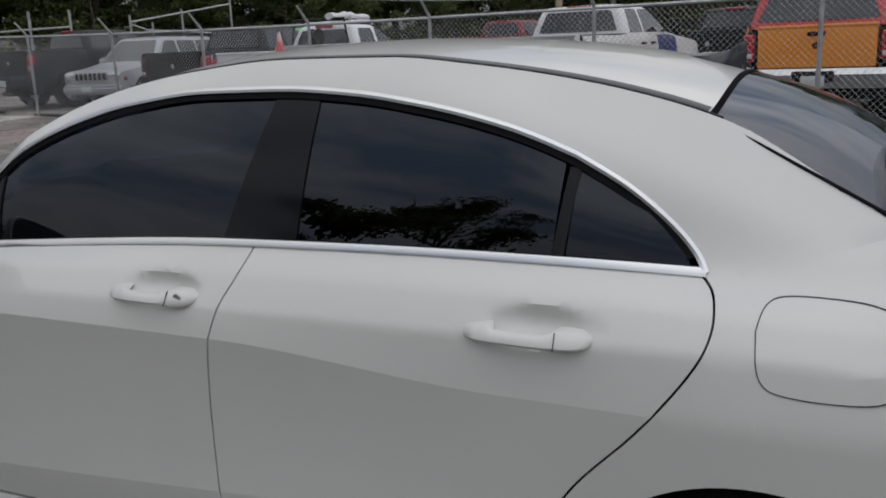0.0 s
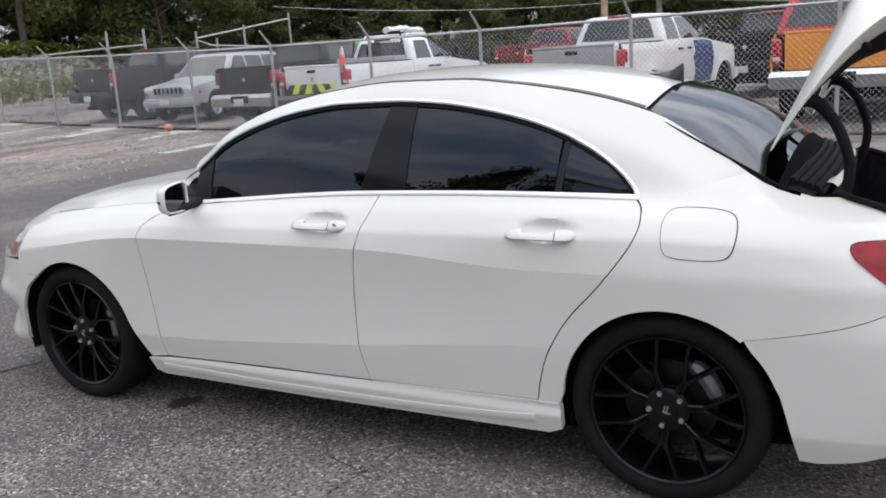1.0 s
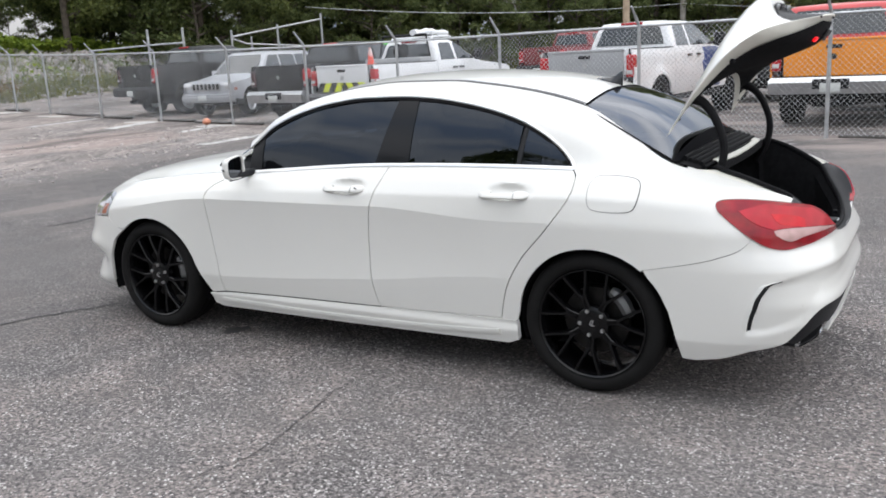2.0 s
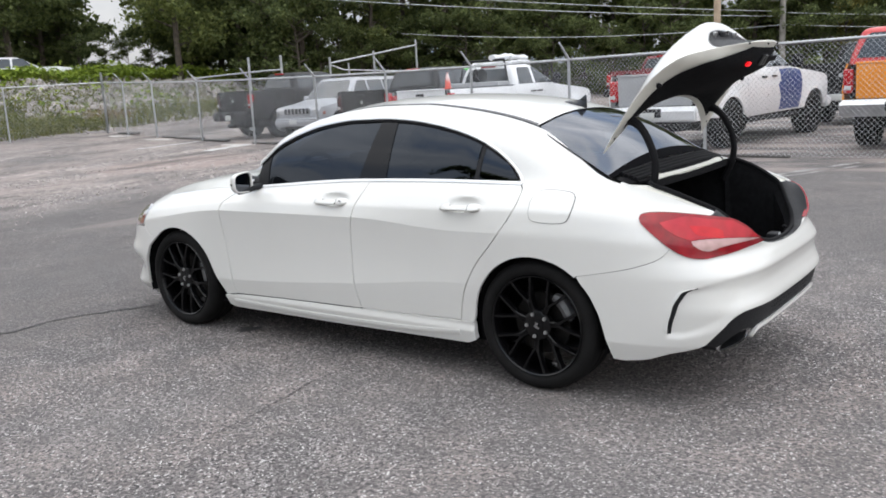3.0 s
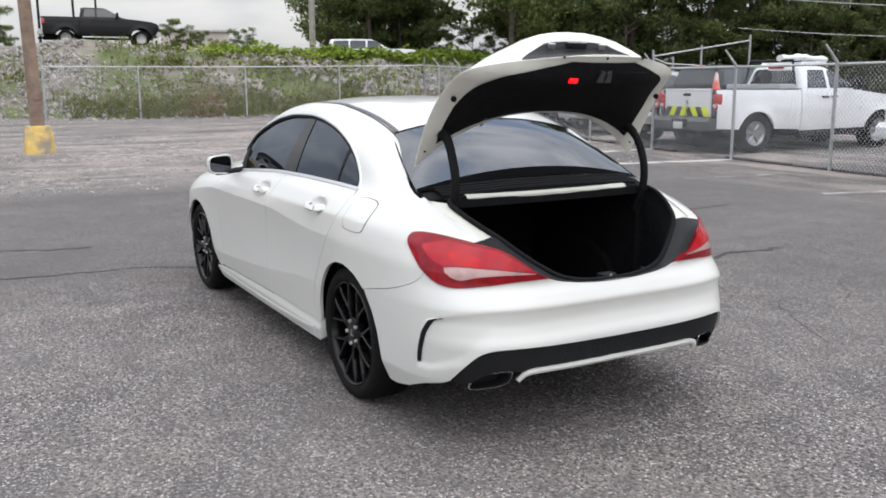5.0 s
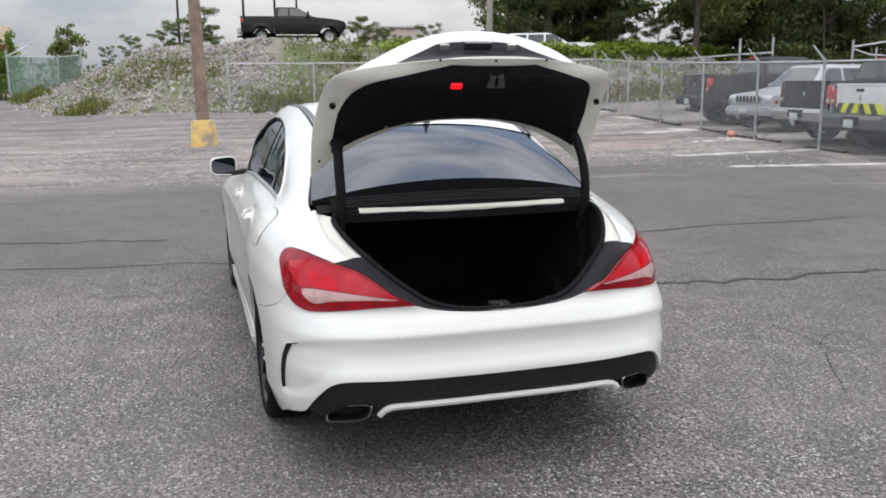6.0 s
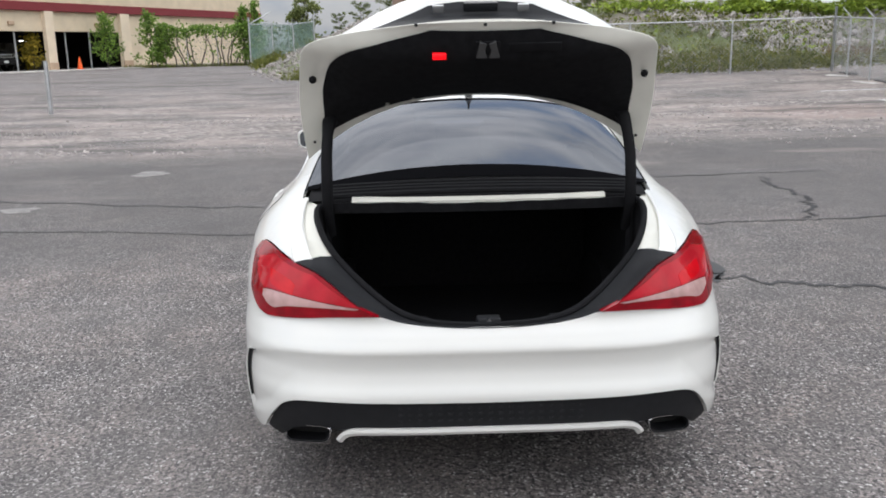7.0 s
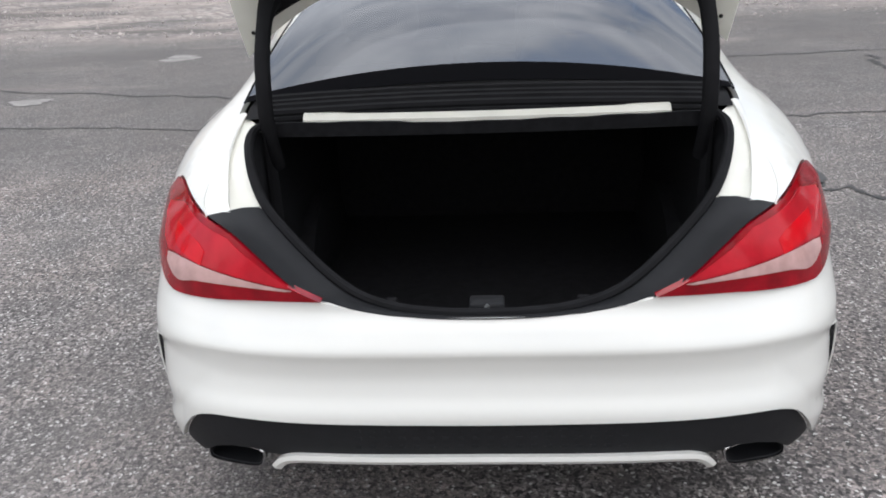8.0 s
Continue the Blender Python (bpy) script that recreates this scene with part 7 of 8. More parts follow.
    for y in (-0.24, 0.24):
        part("grille_opening", box_bm((0.02, 0.40, 0.24), (4.517, y, 0.97 + lift), 0.03), M_GAP, gr)
    part("front_bumper", prism_bm([(4.3, low - 0.08), (4.54, low - 0.06), (4.58, low + 0.15), (4.3, low + 0.20)], 0.97, None, 0.04), bumper, t)
    rb = part("rear_bumper", prism_bm([(-1.260, low - 0.02), (-1.030, low - 0.02), (-1.030, low + 0.25), (-1.210, low + 0.25), (-1.280, low + 0.17)], 0.98, None, 0.03), bumper, t)
    part("bumper_step", box_bm((0.10, 0.56, 0.16), (-1.240, 0, low + 0.14), 0.02), M_TRIM, rb)
    part("number_plate", box_bm((0.012, 0.31, 0.15), (-1.297, 0.0, low + 0.08), 0.004), V_PLATE, t)
    part("hitch", box_bm((0.3, 0.10, 0.10), (-1.160, 0, low - 0.16), 0.02), M_TRIM, t)
    part("chassis", box_bm((5.2, 0.9, 0.20), (1.6, 0, low - 0.10), 0.04), M_RUBBER, t)
    part("spare_wheel", box_bm((0.7, 0.7, 0.16), (-0.75, 0, low - 0.16), 0.07), M_RUBBER, t)
    for ax, az in wheels:
        rows = []
        for k in range(13):
            a = radians(-10 + 200 * k / 12)
            rows.append([(ax + ar * math.cos(a), y, az + ar * math.sin(a)) for y in (-0.96, -0.55, 0.55, 0.96)])
        part("inner_arch", grid_bm(rows), M_GAP, t)
        part("axle", tube_bm([(ax, -0.7, wheel_r), (ax, -0.1, wheel_r), (ax, 0.1, wheel_r), (ax, 0.7, wheel_r)], [0.06, 0.13, 0.13, 0.06], 8), M_RUBBER, t)
        for sg in (-1, 1):
            road_wheel(t, ax, sg * 0.92, wheel_r, 0.29, rim)
    if door_paint:
        # the part of the cab side before the front door's middle, as one blue door skin with a torn edge
        edge = [(1.98, low + 0.0), (2.02, 0.85 + lift), (1.92, 1.08 + lift), (2.06, 1.16 + lift), (2.02, belt - 0.02)]
        outline = edge + [(2.46, belt - 0.01), (2.72, belt - 0.02), (2.96, belt - 0.06), (3.02, 1.14 + lift), (2.98, 0.98 + lift), (2.96, 0.80 + lift), (2.86, low + 0.0)]
        bm = patch_bm(outline, lambda x, z: Vector((x, -flank(x, z) - 0.004, z)), (0.2, 0.08), 0.006, (0, 1, 0))
        part("replaced_panel", bm, door_paint, t, "blue replacement door panel")
    if cap:
        cg = Greenhouse(t, cap, -1.030, bx - 0.02, 0.20, 0.03, 0.93, 0.76, belt + 0.03, top + 0.06)
        cg.end_pane(True, 0.80, 0.66, 0.12, 0.84, "cap_window")
        cg.side_pane(-0.85, 0.30, 0.08, 0.0)
    if rack:
        for y in (-0.62, 0.62):
            part("rack_rail", tube_bm([(bx + 0.25, y, top + 0.01), (bx + 0.30, y, top + 0.07), (2.20, y, top + 0.07), (2.25, y, top - 0.01)], 0.026, 6), P_WHITE, t)
        for x in (bx + 0.42, 2.0):
            part("rack_bar", tube_bm([(x, -0.62, top + 0.07), (x, 0.62, top + 0.07)], 0.022, 6), P_WHITE, t)
        part("rack_hoop", tube_bm([(bx - 0.06, -0.80, belt), (bx - 0.02, -0.66, top + 0.12), (bx - 0.02, 0.66, top + 0.12), (bx - 0.06, 0.80, belt)], 0.03, 6), M_TRIM, t, "black rack hoop")
        load = spline([(bx - 0.05, -0.30, top + 0.17), (bx + 0.5, -0.27, top + 0.20), (1.9, -0.30, top + 0.19), (2.5, -0.28, top + 0.15)], 4)
        part("rack_load", tube_bm(load, [0.07 + 0.05 * math.sin(1 + 0.9 * k) ** 2 for k in range(len(load))], 10, flat=0.7), P_WHITE, t, "white wrapped bundle on the rack")
        part("tool_chest", box_bm((0.46, 1.72, 0.30), (bx - 0.30, 0, belt - 0.02), 0.03), P_GREYBED, t, "grey tool chest across the bed")
        reel = lathe_bm([(0.0, -0.10), (0.17, -0.10), (0.17, -0.07), (0.10, -0.06), (0.10, 0.06), (0.17, 0.07), (0.17, 0.10), (0.0, 0.10)], 18)
        bmesh.ops.translate(reel, vec=(bx - 0.42, -0.20, belt + 0.28), verts=reel.verts[:])
        part("hose_reel", reel, M_TRIM, t, "black hose reel")
    if chevrons:
        n = 8
        for k in range(n):
            y = -0.72 + 1.44 * (k + 0.5) / n
            w = 1.44 / n / 2
            bm = bmesh.new()
            zlo, zhi, sl = low + 0.27, low + 0.47, 0.12 * (1 if k < n / 2 else -1)
            front4 = [bm.verts.new((-1.094, yy, zz)) for yy, zz in ((y - w - sl / 2, zlo), (y + w - sl / 2, zlo), (y + w + sl / 2, zhi), (y - w + sl / 2, zhi))]
            back4 = [bm.verts.new(v.co + Vector((0.02, 0, 0))) for v in front4]
            bm.faces.new(front4)
            for q in range(4):
                bm.faces.new((front4[q], back4[q], back4[(q + 1) % 4], front4[(q + 1) % 4]))
            bmesh.ops.recalc_face_normals(bm, faces=bm.faces[:])
            part("chevron_tape", bm, V_TAPE_Y if k % 2 == 0 else V_TAPE_K, tg)
        cone = lathe_bm([(0.0, 0.36), (0.02, 0.36), (0.045, 0.24), (0.075, 0.02), (0.12, 0.02), (0.12, 0.0)], 16)
        bmesh.ops.rotate(cone, cent=(0, 0, 0), matrix=Matrix.Rotation(radians(90), 3, "X"), verts=cone.verts[:])
        bmesh.ops.translate(cone, vec=(-0.970, -0.80, belt + 0.02), verts=cone.verts[:])
        part("traffic_cone", cone, material("cone_orange", (0.72, 0.11, 0.08), 0.6, second=(0.8, 0.8, 0.78), cover=0.50, scale=7), t, "orange and white traffic cone")
    return t


def lathe_badge(at):
    bm = lathe_bm([(0.0, -0.004), (0.05, -0.004), (0.06, 0.004)], 6)
    bmesh.ops.rotate(bm, cent=(0, 0, 0), matrix=Matrix.Rotation(radians(-90), 3, "Z"), verts=bm.verts[:])
    bmesh.ops.translate(bm, vec=at, verts=bm.verts[:])
    return bm


def suv(m, paint, label, boxy=True, rack=True):
    """A sport utility vehicle with its rear axle at the origin and its nose to +x."""
    t = thing("suv", label, "suv", m=m)
    wb, r, low = 2.78, 0.37, 0.48
    belt, top = (1.14, 1.80) if boxy else (1.02, 1.56)
    ar, cz = 0.45, 0.40
    wheels = ((0.0, cz), (wb, cz))
    flank = flank_of([(0.40, 0.86), (0.50, 0.90), (0.66, 0.915), (0.92, 0.925), (1.02, 0.91), (1.20, 0.88)], wheels, ar, 0.035)

    def side_at(x, z):
        return flank(x, z, 3.25)
    top_line = [(3.62, 0.70), (3.63, 0.86), (3.56, 0.96), (3.3, 1.0), (2.9, 1.04), (2.25, belt + 0.01), (-0.95, belt + 0.01)]
    body = [(-1.02, low + 0.06), *arch_line(0.0, cz, ar, low), *arch_line(wb, cz, ar, low), (3.55, low + 0.04), *top_line, (-1.02, belt - 0.2)]
    flank_pair(t, "body_side", body, side_at, paint)
    rows = [[(x, v * side_at(x, z), z + 0.045 * (1 - abs(v) ** 3)) for v in np.linspace(-1, 1, 13)] for x, z in top_line[1:6][::-1]]
    part("bonnet", grid_bm(rows), paint, t)
    part("front_panel", grid_bm([[(3.63 + dx - 0.10 * abs(v) ** 3, v * w, z) for v in np.linspace(-1, 1, 13)] for z, w, dx in ((0.50, 0.84, -0.03), (0.70, 0.85, 0.02), (0.90, 0.84, 0.01), (0.99, 0.80, -0.05))]), paint, t)
    part("tailgate", grid_bm([[(-1.02 - dx + 0.06 * abs(v) ** 4, v * 0.89, z) for v in np.linspace(-1, 1, 13)] for z, dx in ((0.46, 0.0), (0.7, 0.02), (belt, 0.0))]), paint, t)
    g = Greenhouse(t, paint, -0.98, 2.27, 0.14, 0.74 if boxy else 1.0, 0.885, 0.69, belt, top)
    g.side_pane(-0.72, 0.10, 0.06, 0.0)
    g.side_pane(0.18, 0.98, 0.0, 0.0)
    g.side_pane(1.07, 1.98, 0.0, -0.48)
    g.end_pane(False, 0.80, 0.60, 0.06, 0.88, "windscreen")
    g.end_pane(True, 0.72, 0.58, 0.10, 0.84, "rear_window")
    for xx in (0.14, 1.02):
        shut_line(t, [(xx, belt), (xx, 0.75), (xx - 0.02, 0.55)], side_at)
    for sg in (-1, 1):
        hl_ob = part("headlamp", box_bm((0.14, 0.24, 0.18), (3.545, sg * 0.68, 0.87), 0.05, 3), V_HEAD, t)
        part("indicator", box_bm((0.22, 0.07, 0.10), (3.40, sg * 0.87, 0.79), 0.02), M_AMBER, hl_ob, "amber corner lamp")
        part("door_mirror", box_bm((0.12, 0.2, 0.17), (1.92, sg * 1.0, belt + 0.07), 0.05, 3), paint, t)
        part("tail_lamp", box_bm((0.10, 0.14, 0.36), (-0.985, sg * 0.83, belt - 0.2), 0.03), V_LAMP, t)
        part("sill_moulding", tube_bm([(0.5, sg * 0.91, 0.55), (2.3, sg * 0.91, 0.55)], 0.04, 6), M_TRIM, t)
        for hx in (0.32, 1.20):
            part("door_handle", box_bm((0.17, 0.04, 0.035), (hx, sg * (side_at(hx, belt - 0.12) + 0.01), belt - 0.12), 0.012), paint, t)
        if rack:
            part("roof_rail", tube_bm([(-0.6, sg * 0.58, top + 0.02), (-0.5, sg * 0.58, top + 0.07), (1.0, sg * 0.58, top + 0.07), (1.1, sg * 0.58, top + 0.02)], 0.02, 6), M_TRIM, t)
    g2 = part("grille", box_bm((0.05, 0.98, 0.21), (3.65, 0, 0.86), 0.02), V_CHROME, t)
    for k in range(7):
        part("grille_slot", box_bm((0.02, 0.08, 0.17), (3.672, -0.42 + 0.14 * k, 0.86), 0.02), M_GAP, g2)
    part("front_bumper", prism_bm([(3.4, 0.40), (3.72, 0.42), (3.75, 0.62), (3.5, 0.70)], 0.88, None, 0.05), paint, t)
    part("number_plate", box_bm((0.012, 0.30, 0.14), (3.755, -0.1, 0.55), 0.004), V_PLATE, t)
    part("rear_bumper", box_bm((0.18, 1.74, 0.22), (-1.04, 0, 0.56), 0.05, 3), paint, t)
    part("chassis", box_bm((4.2, 0.9, 0.2), (1.3, 0, 0.42), 0.04), M_RUBBER, t)
    for ax, az in wheels:
        rows = []
        for k in range(13):
            a = radians(-10 + 200 * k / 12)
            rows.append([(ax + ar * math.cos(a), y, az + ar * math.sin(a)) for y in (-0.89, -0.5, 0.5, 0.89)])
        part("inner_arch", grid_bm(rows), M_GAP, t)
        for sg in (-1, 1):
            road_wheel(t, ax, sg * 0.86, r, 0.24)
    return t


def parked(x, y, heading):
    return pose(x, y, ground_height(x, y) - 0.01, 0, 0, heading)


pickup(parked(-4.42, 12.24, 81), P_WHITE, "white pickup with a blue door panel behind the fence", gate_paint=P_GREYBED, lift=0.02, wheel_r=0.46, rim=M_RUBBER, bumper=P_WHITE, door_paint=P_BLUE)
pickup(parked(-10.39, 12.82, 83), P_WHITE, "white pickup with striped tailgate tape and roof rack", lift=-0.07, wheel_r=0.42, rack=True, chevrons=True, long_bed=True, bumper=P_DARKGREY, lamp_h=0.34)
pickup(parked(-12.62, 13.28, 83), P_BLACK, "black pickup with a chrome bumper behind the fence", lift=-0.04)
suv(parked(-16.38, 16.5, 276) @ Matrix.Scale(0.93, 4), P_SILVER, "silver boxy off-road suv with roof rails")
pickup(parked(-18.9, 14.5, 80), P_BLACK, "black pickup at the far end of the row", bumper=M_TRIM, crew=True)
pickup(parked(-0.33, 12.44, 86), P_ORANGE, "orange pickup with a red bed cap", lift=0.02, wheel_r=0.43, cap=P_CAP, rim=M_RUBBER)
pickup(parked(-11.0, 25.5, 75), P_RED, "dark red pickup in the second row", bumper=M_TRIM)
pickup(parked(-2.6, 18.6, 80), P_BLACK, "dark pickup in the second row", bumper=M_TRIM)
pickup(parked(3.0, 13.2, 88), P_BLACK, "black pickup parked beside the orange one", bumper=M_TRIM)
suv(parked(-15.6, 20.9, 200), P_GREEN, "bright green suv behind the other trucks", rack=False)

# ---------------------------------------------------------------- rubble bank, plants, trees, building
M_BANK = material("bank_soil", (0.19, 0.168, 0.14), 0.95, vary=0.3, scale=1.2, second=(0.10, 0.12, 0.045), cover=0.52, bump=0.6, bump_scale=6)
M_ROCK = material("pale_rubble", (0.335, 0.305, 0.287), 0.9, vary=0.3, scale=1.6, fine=0.15, bump=0.4, bump_scale=14)


def leaf_material(name, base, spread=0.45, warm=0.25):
    """Leaves: each clump of its own tone, a little light passing through."""
    m = bpy.data.materials.new(name)
    m.use_nodes = True
    nt = m.node_tree
    b = nt.nodes["Principled BSDF"]
    b.inputs["Roughness"].default_value = 0.65
    b.inputs["Specular IOR Level"].default_value = 0.25
    g = nt.nodes.new("ShaderNodeNewGeometry")
    r = nt.nodes.new("ShaderNodeValToRGB")
    lo = tuple(c * (1 - spread) for c in base)
    hi = (base[0] * (1 + spread + warm), base[1] * (1 + spread), base[2] * (1 + spread * 0.5))
    r.color_ramp.elements[0].color, r.color_ramp.elements[1].color = (*lo, 1), (*hi, 1)
    nt.links.new(g.outputs["Random Per Island"], r.inputs["Fac"])
    nt.links.new(r.outputs["Color"], b.inputs["Base Color"])
    t = nt.nodes.new("ShaderNodeBsdfTranslucent")
    nt.links.new(r.outputs["Color"], t.inputs["Color"])
    mx = nt.nodes.new("ShaderNodeMixShader")
    mx.inputs[0].default_value = 0.4
    nt.links.new(b.outputs[0], mx.inputs[1])
    nt.links.new(t.outputs[0], mx.inputs[2])
    nt.links.new(mx.outputs[0], nt.nodes["Material Output"].inputs[0])
    return m


M_LEAF_A = leaf_material("tree_leaves", (0.155, 0.205, 0.078))
M_LEAF_B = leaf_material("dark_tree_leaves", (0.110, 0.152, 0.064))
M_LEAF_C = leaf_material("yellowing_leaves", (0.18, 0.185, 0.06))
M_VINE = leaf_material("vine_leaves", (0.20, 0.30, 0.05), 0.4)
M_WEED = leaf_material("weed_leaves", (0.12, 0.155, 0.045), 0.5, 0.4)
M_DRY = leaf_material("dry_weeds", (0.19, 0.15, 0.085), 0.4, 0.2)
M_FAR = material("pale_far_wall", (0.52, 0.46, 0.42), 0.9, vary=0.1, scale=1.0)
M_BARK = material("bark", (0.10, 0.082, 0.066), 0.95, vary=0.3, scale=6, bump=0.6, bump_scale=25)

FOOT = [(-52, -10.0, 2.6), (-41, -8.2, 2.8), (-33.6, -5.6, 2.7), (-30.2, -0.5, 3.05), (-29.2, 4.0, 3.05), (-28.6, 9.0, 2.55), (-28.4, 14.5, 2.25), (-28.5, 20, 2.1), (-25, 30, 1.2), (-12, 39, 1.3), (8, 42, 1.3), (34, 40, 1.3)]
foot = spline(FOOT, 8)
PROFILE = [(0.0, 0.0), (1.2, 0.16), (2.6, 0.36), (4.2, 0.60), (5.8, 0.82), (7.4, 0.95), (9.0, 1.0), (14, 1.0), (24, 1.02), (45, 0.95)]


def foot_frame(i):
    a, c = Vector(foot[max(i - 1, 0)][:2]), Vector(foot[min(i + 1, len(foot) - 1)][:2])
    t = (c - a).normalized()
    return Vector(foot[i][:2]), Vector((-t.y, t.x)), foot[i][2]


def bank_point(i, off):
    p, n, h = foot_frame(i)
    q = p + n * off
    k = pchip(PROFILE)(off)
    bump = 0.30 * noise.noise((q.x * 0.35, q.y * 0.35, 0.3)) + 0.14 * noise.noise((q.x * 1.1, q.y * 1.1, 4.0))
    return Vector((q.x, q.y, ground_height(p.x, p.y) - 0.05 + h * k + (bump * min(1, off / 2.5) * min(1, h / 1.5) if off > 0 else 0)))


OFFS = [-0.6, 0.0, 0.6, 1.2, 1.9, 2.6, 3.4, 4.2, 5.0, 5.8, 6.6, 7.4, 8.2, 9.0, 11, 14, 19, 26, 36, 45]
tagged(mesh_object("bank", grid_bm([[bank_point(i, o) for o in OFFS] for i in range(len(foot))]), M_BANK), "earth and rubble bank above the lot", "bank", kind="structure")


def bank_height(x, y):
    """Height of the bank's surface near a place, from its nearest foot point."""
    best = min(range(len(foot)), key=lambda i: (foot[i][0] - x) ** 2 + (foot[i][1] - y) ** 2)
    p, n, h = foot_frame(best)
    off = (Vector((x, y)) - p).dot(n)
    return bank_point(best, max(off, 0.0)).z


rng = random.Random(11)
verts, faces = [], []
ico = bmesh.new()
bmesh.ops.create_icosphere(ico, subdivisions=1, radius=1.0)
ico_v, ico_f = [v.co.copy() for v in ico.verts], [[v.index for v in f.verts] for f in ico.faces]
ico.free()


def rock(p, r):
    rot = Euler((rng.uniform(0, 6), rng.uniform(0, 6), rng.uniform(0, 6))).to_matrix()
    sc = Vector((rng.uniform(0.7, 1.35), rng.uniform(0.6, 1.1), rng.uniform(0.45, 0.85)))
    k = len(verts)
    for v in ico_v:
        verts.append(p + rot @ (Vector((v.x * sc.x, v.y * sc.y, v.z * sc.z)) * (r * rng.uniform(0.72, 1.2))))
    faces.extend([[k + a for a in f] for f in ico_f])


for _ in range(24000):
    i = rng.randrange(3, 62)
    dense = 1.0 if i < 30 else 0.6 if i < 35 else 0.7
    if rng.random() > dense:
        continue
    off = rng.uniform(0.1, 7.6)
    if noise.noise((foot[i][0] * 0.3, foot[i][1] * 0.3 + off * 0.3, 7)) < -0.12 and i > 26:
        continue
    p = bank_point(i, off) + Vector((rng.uniform(-0.4, 0.4), rng.uniform(-0.4, 0.4), -0.02))
    rock(p, rng.choice((0.03, 0.04, 0.05, 0.055, 0.07, 0.09) if i < 36 else (0.05, 0.07, 0.09, 0.12, 0.16)) * rng.uniform(0.8, 1.25))
for _ in range(160):
    i = rng.randrange(8, 56)
    rock(bank_point(i, 0) + Vector((rng.uniform(0.2, 1.2), rng.uniform(-0.6, 0.6), 0.02)), rng.uniform(0.04, 0.10))
me = bpy.data.meshes.new("rubble")
me.from_pydata(verts, [], faces)
me.materials.append(M_ROCK)
tagged(new("rubble", me), "pale broken rock tipped over the bank", "rubble", kind="stuff")
# loose stones and litter on the lot
verts, faces = [], []
for _ in range(9000):
    x, y = -13.8 + rng.gauss(0, 3.0), rng.uniform(-13, 12)
    if y > fence_y(x) - 0.4 or x > -8.6:
        continue
    lie = noise.noise((x * 0.75, y * 0.16, 2.0)) + 0.5 * noise.noise((x * 2.2, y * 0.5, 6.0))
    if lie < 0.16 and rng.random() > 0.05:
        continue
    rock(Vector((x, y, ground_height(x, y) + 0.004)), 0.009 + 0.034 * rng.random() ** 2.5)
me = bpy.data.meshes.new("loose_stones")
me.from_pydata(verts, [], faces)
me.materials.append(M_ROCK)
tagged(new("loose_stones", me), "loose pale stones strewn over the asphalt", "gravel", kind="stuff")


class Leaves:
    """Gathers leaf blades for one mesh."""

    def __init__(self):
        self.v, self.f = [], []

    def leaf(self, p, size, rng, up=0.0):
        a = Vector((rng.gauss(0, 1), rng.gauss(0, 1), rng.gauss(0, 1) + up)).normalized()
        b = a.orthogonal().normalized()
        b.rotate(Matrix.Rotation(rng.uniform(0, 6.28), 3, a))
        c = a.cross(b)
        k = len(self.v)
        w = size * rng.uniform(0.35, 0.6)
        self.v += [p, p + b * w * 0.9 + a * size * 0.10 + c * size * 0.45, p + c * size, p - b * w * 0.9 + a * size * 0.06 + c * size * 0.5]
        self.f.append((k, k + 1, k + 2, k + 3))

    def blade(self, p, h, lean, w, rng):
        k = len(self.v)
        s = Vector((rng.uniform(-1, 1), rng.uniform(-1, 1), 0)).normalized() * w
        tip = p + Vector((lean * rng.uniform(-1, 1), lean * rng.uniform(-1, 1), h))
        mid = p.lerp(tip, 0.5) + Vector((0, 0, h * 0.12))
        self.v += [p - s, p + s, mid + s * 0.7, tip, mid - s * 0.7]
        self.f.append((k, k + 1, k + 2, k + 3, k + 4))

    def make(self, name, mat, parent=None):
        me = bpy.data.meshes.new(name)
        me.from_pydata(self.v, [], self.f)
        me.materials.append(mat)
        ob = new(name, me)
        if parent:
            ob.parent = parent
        return ob


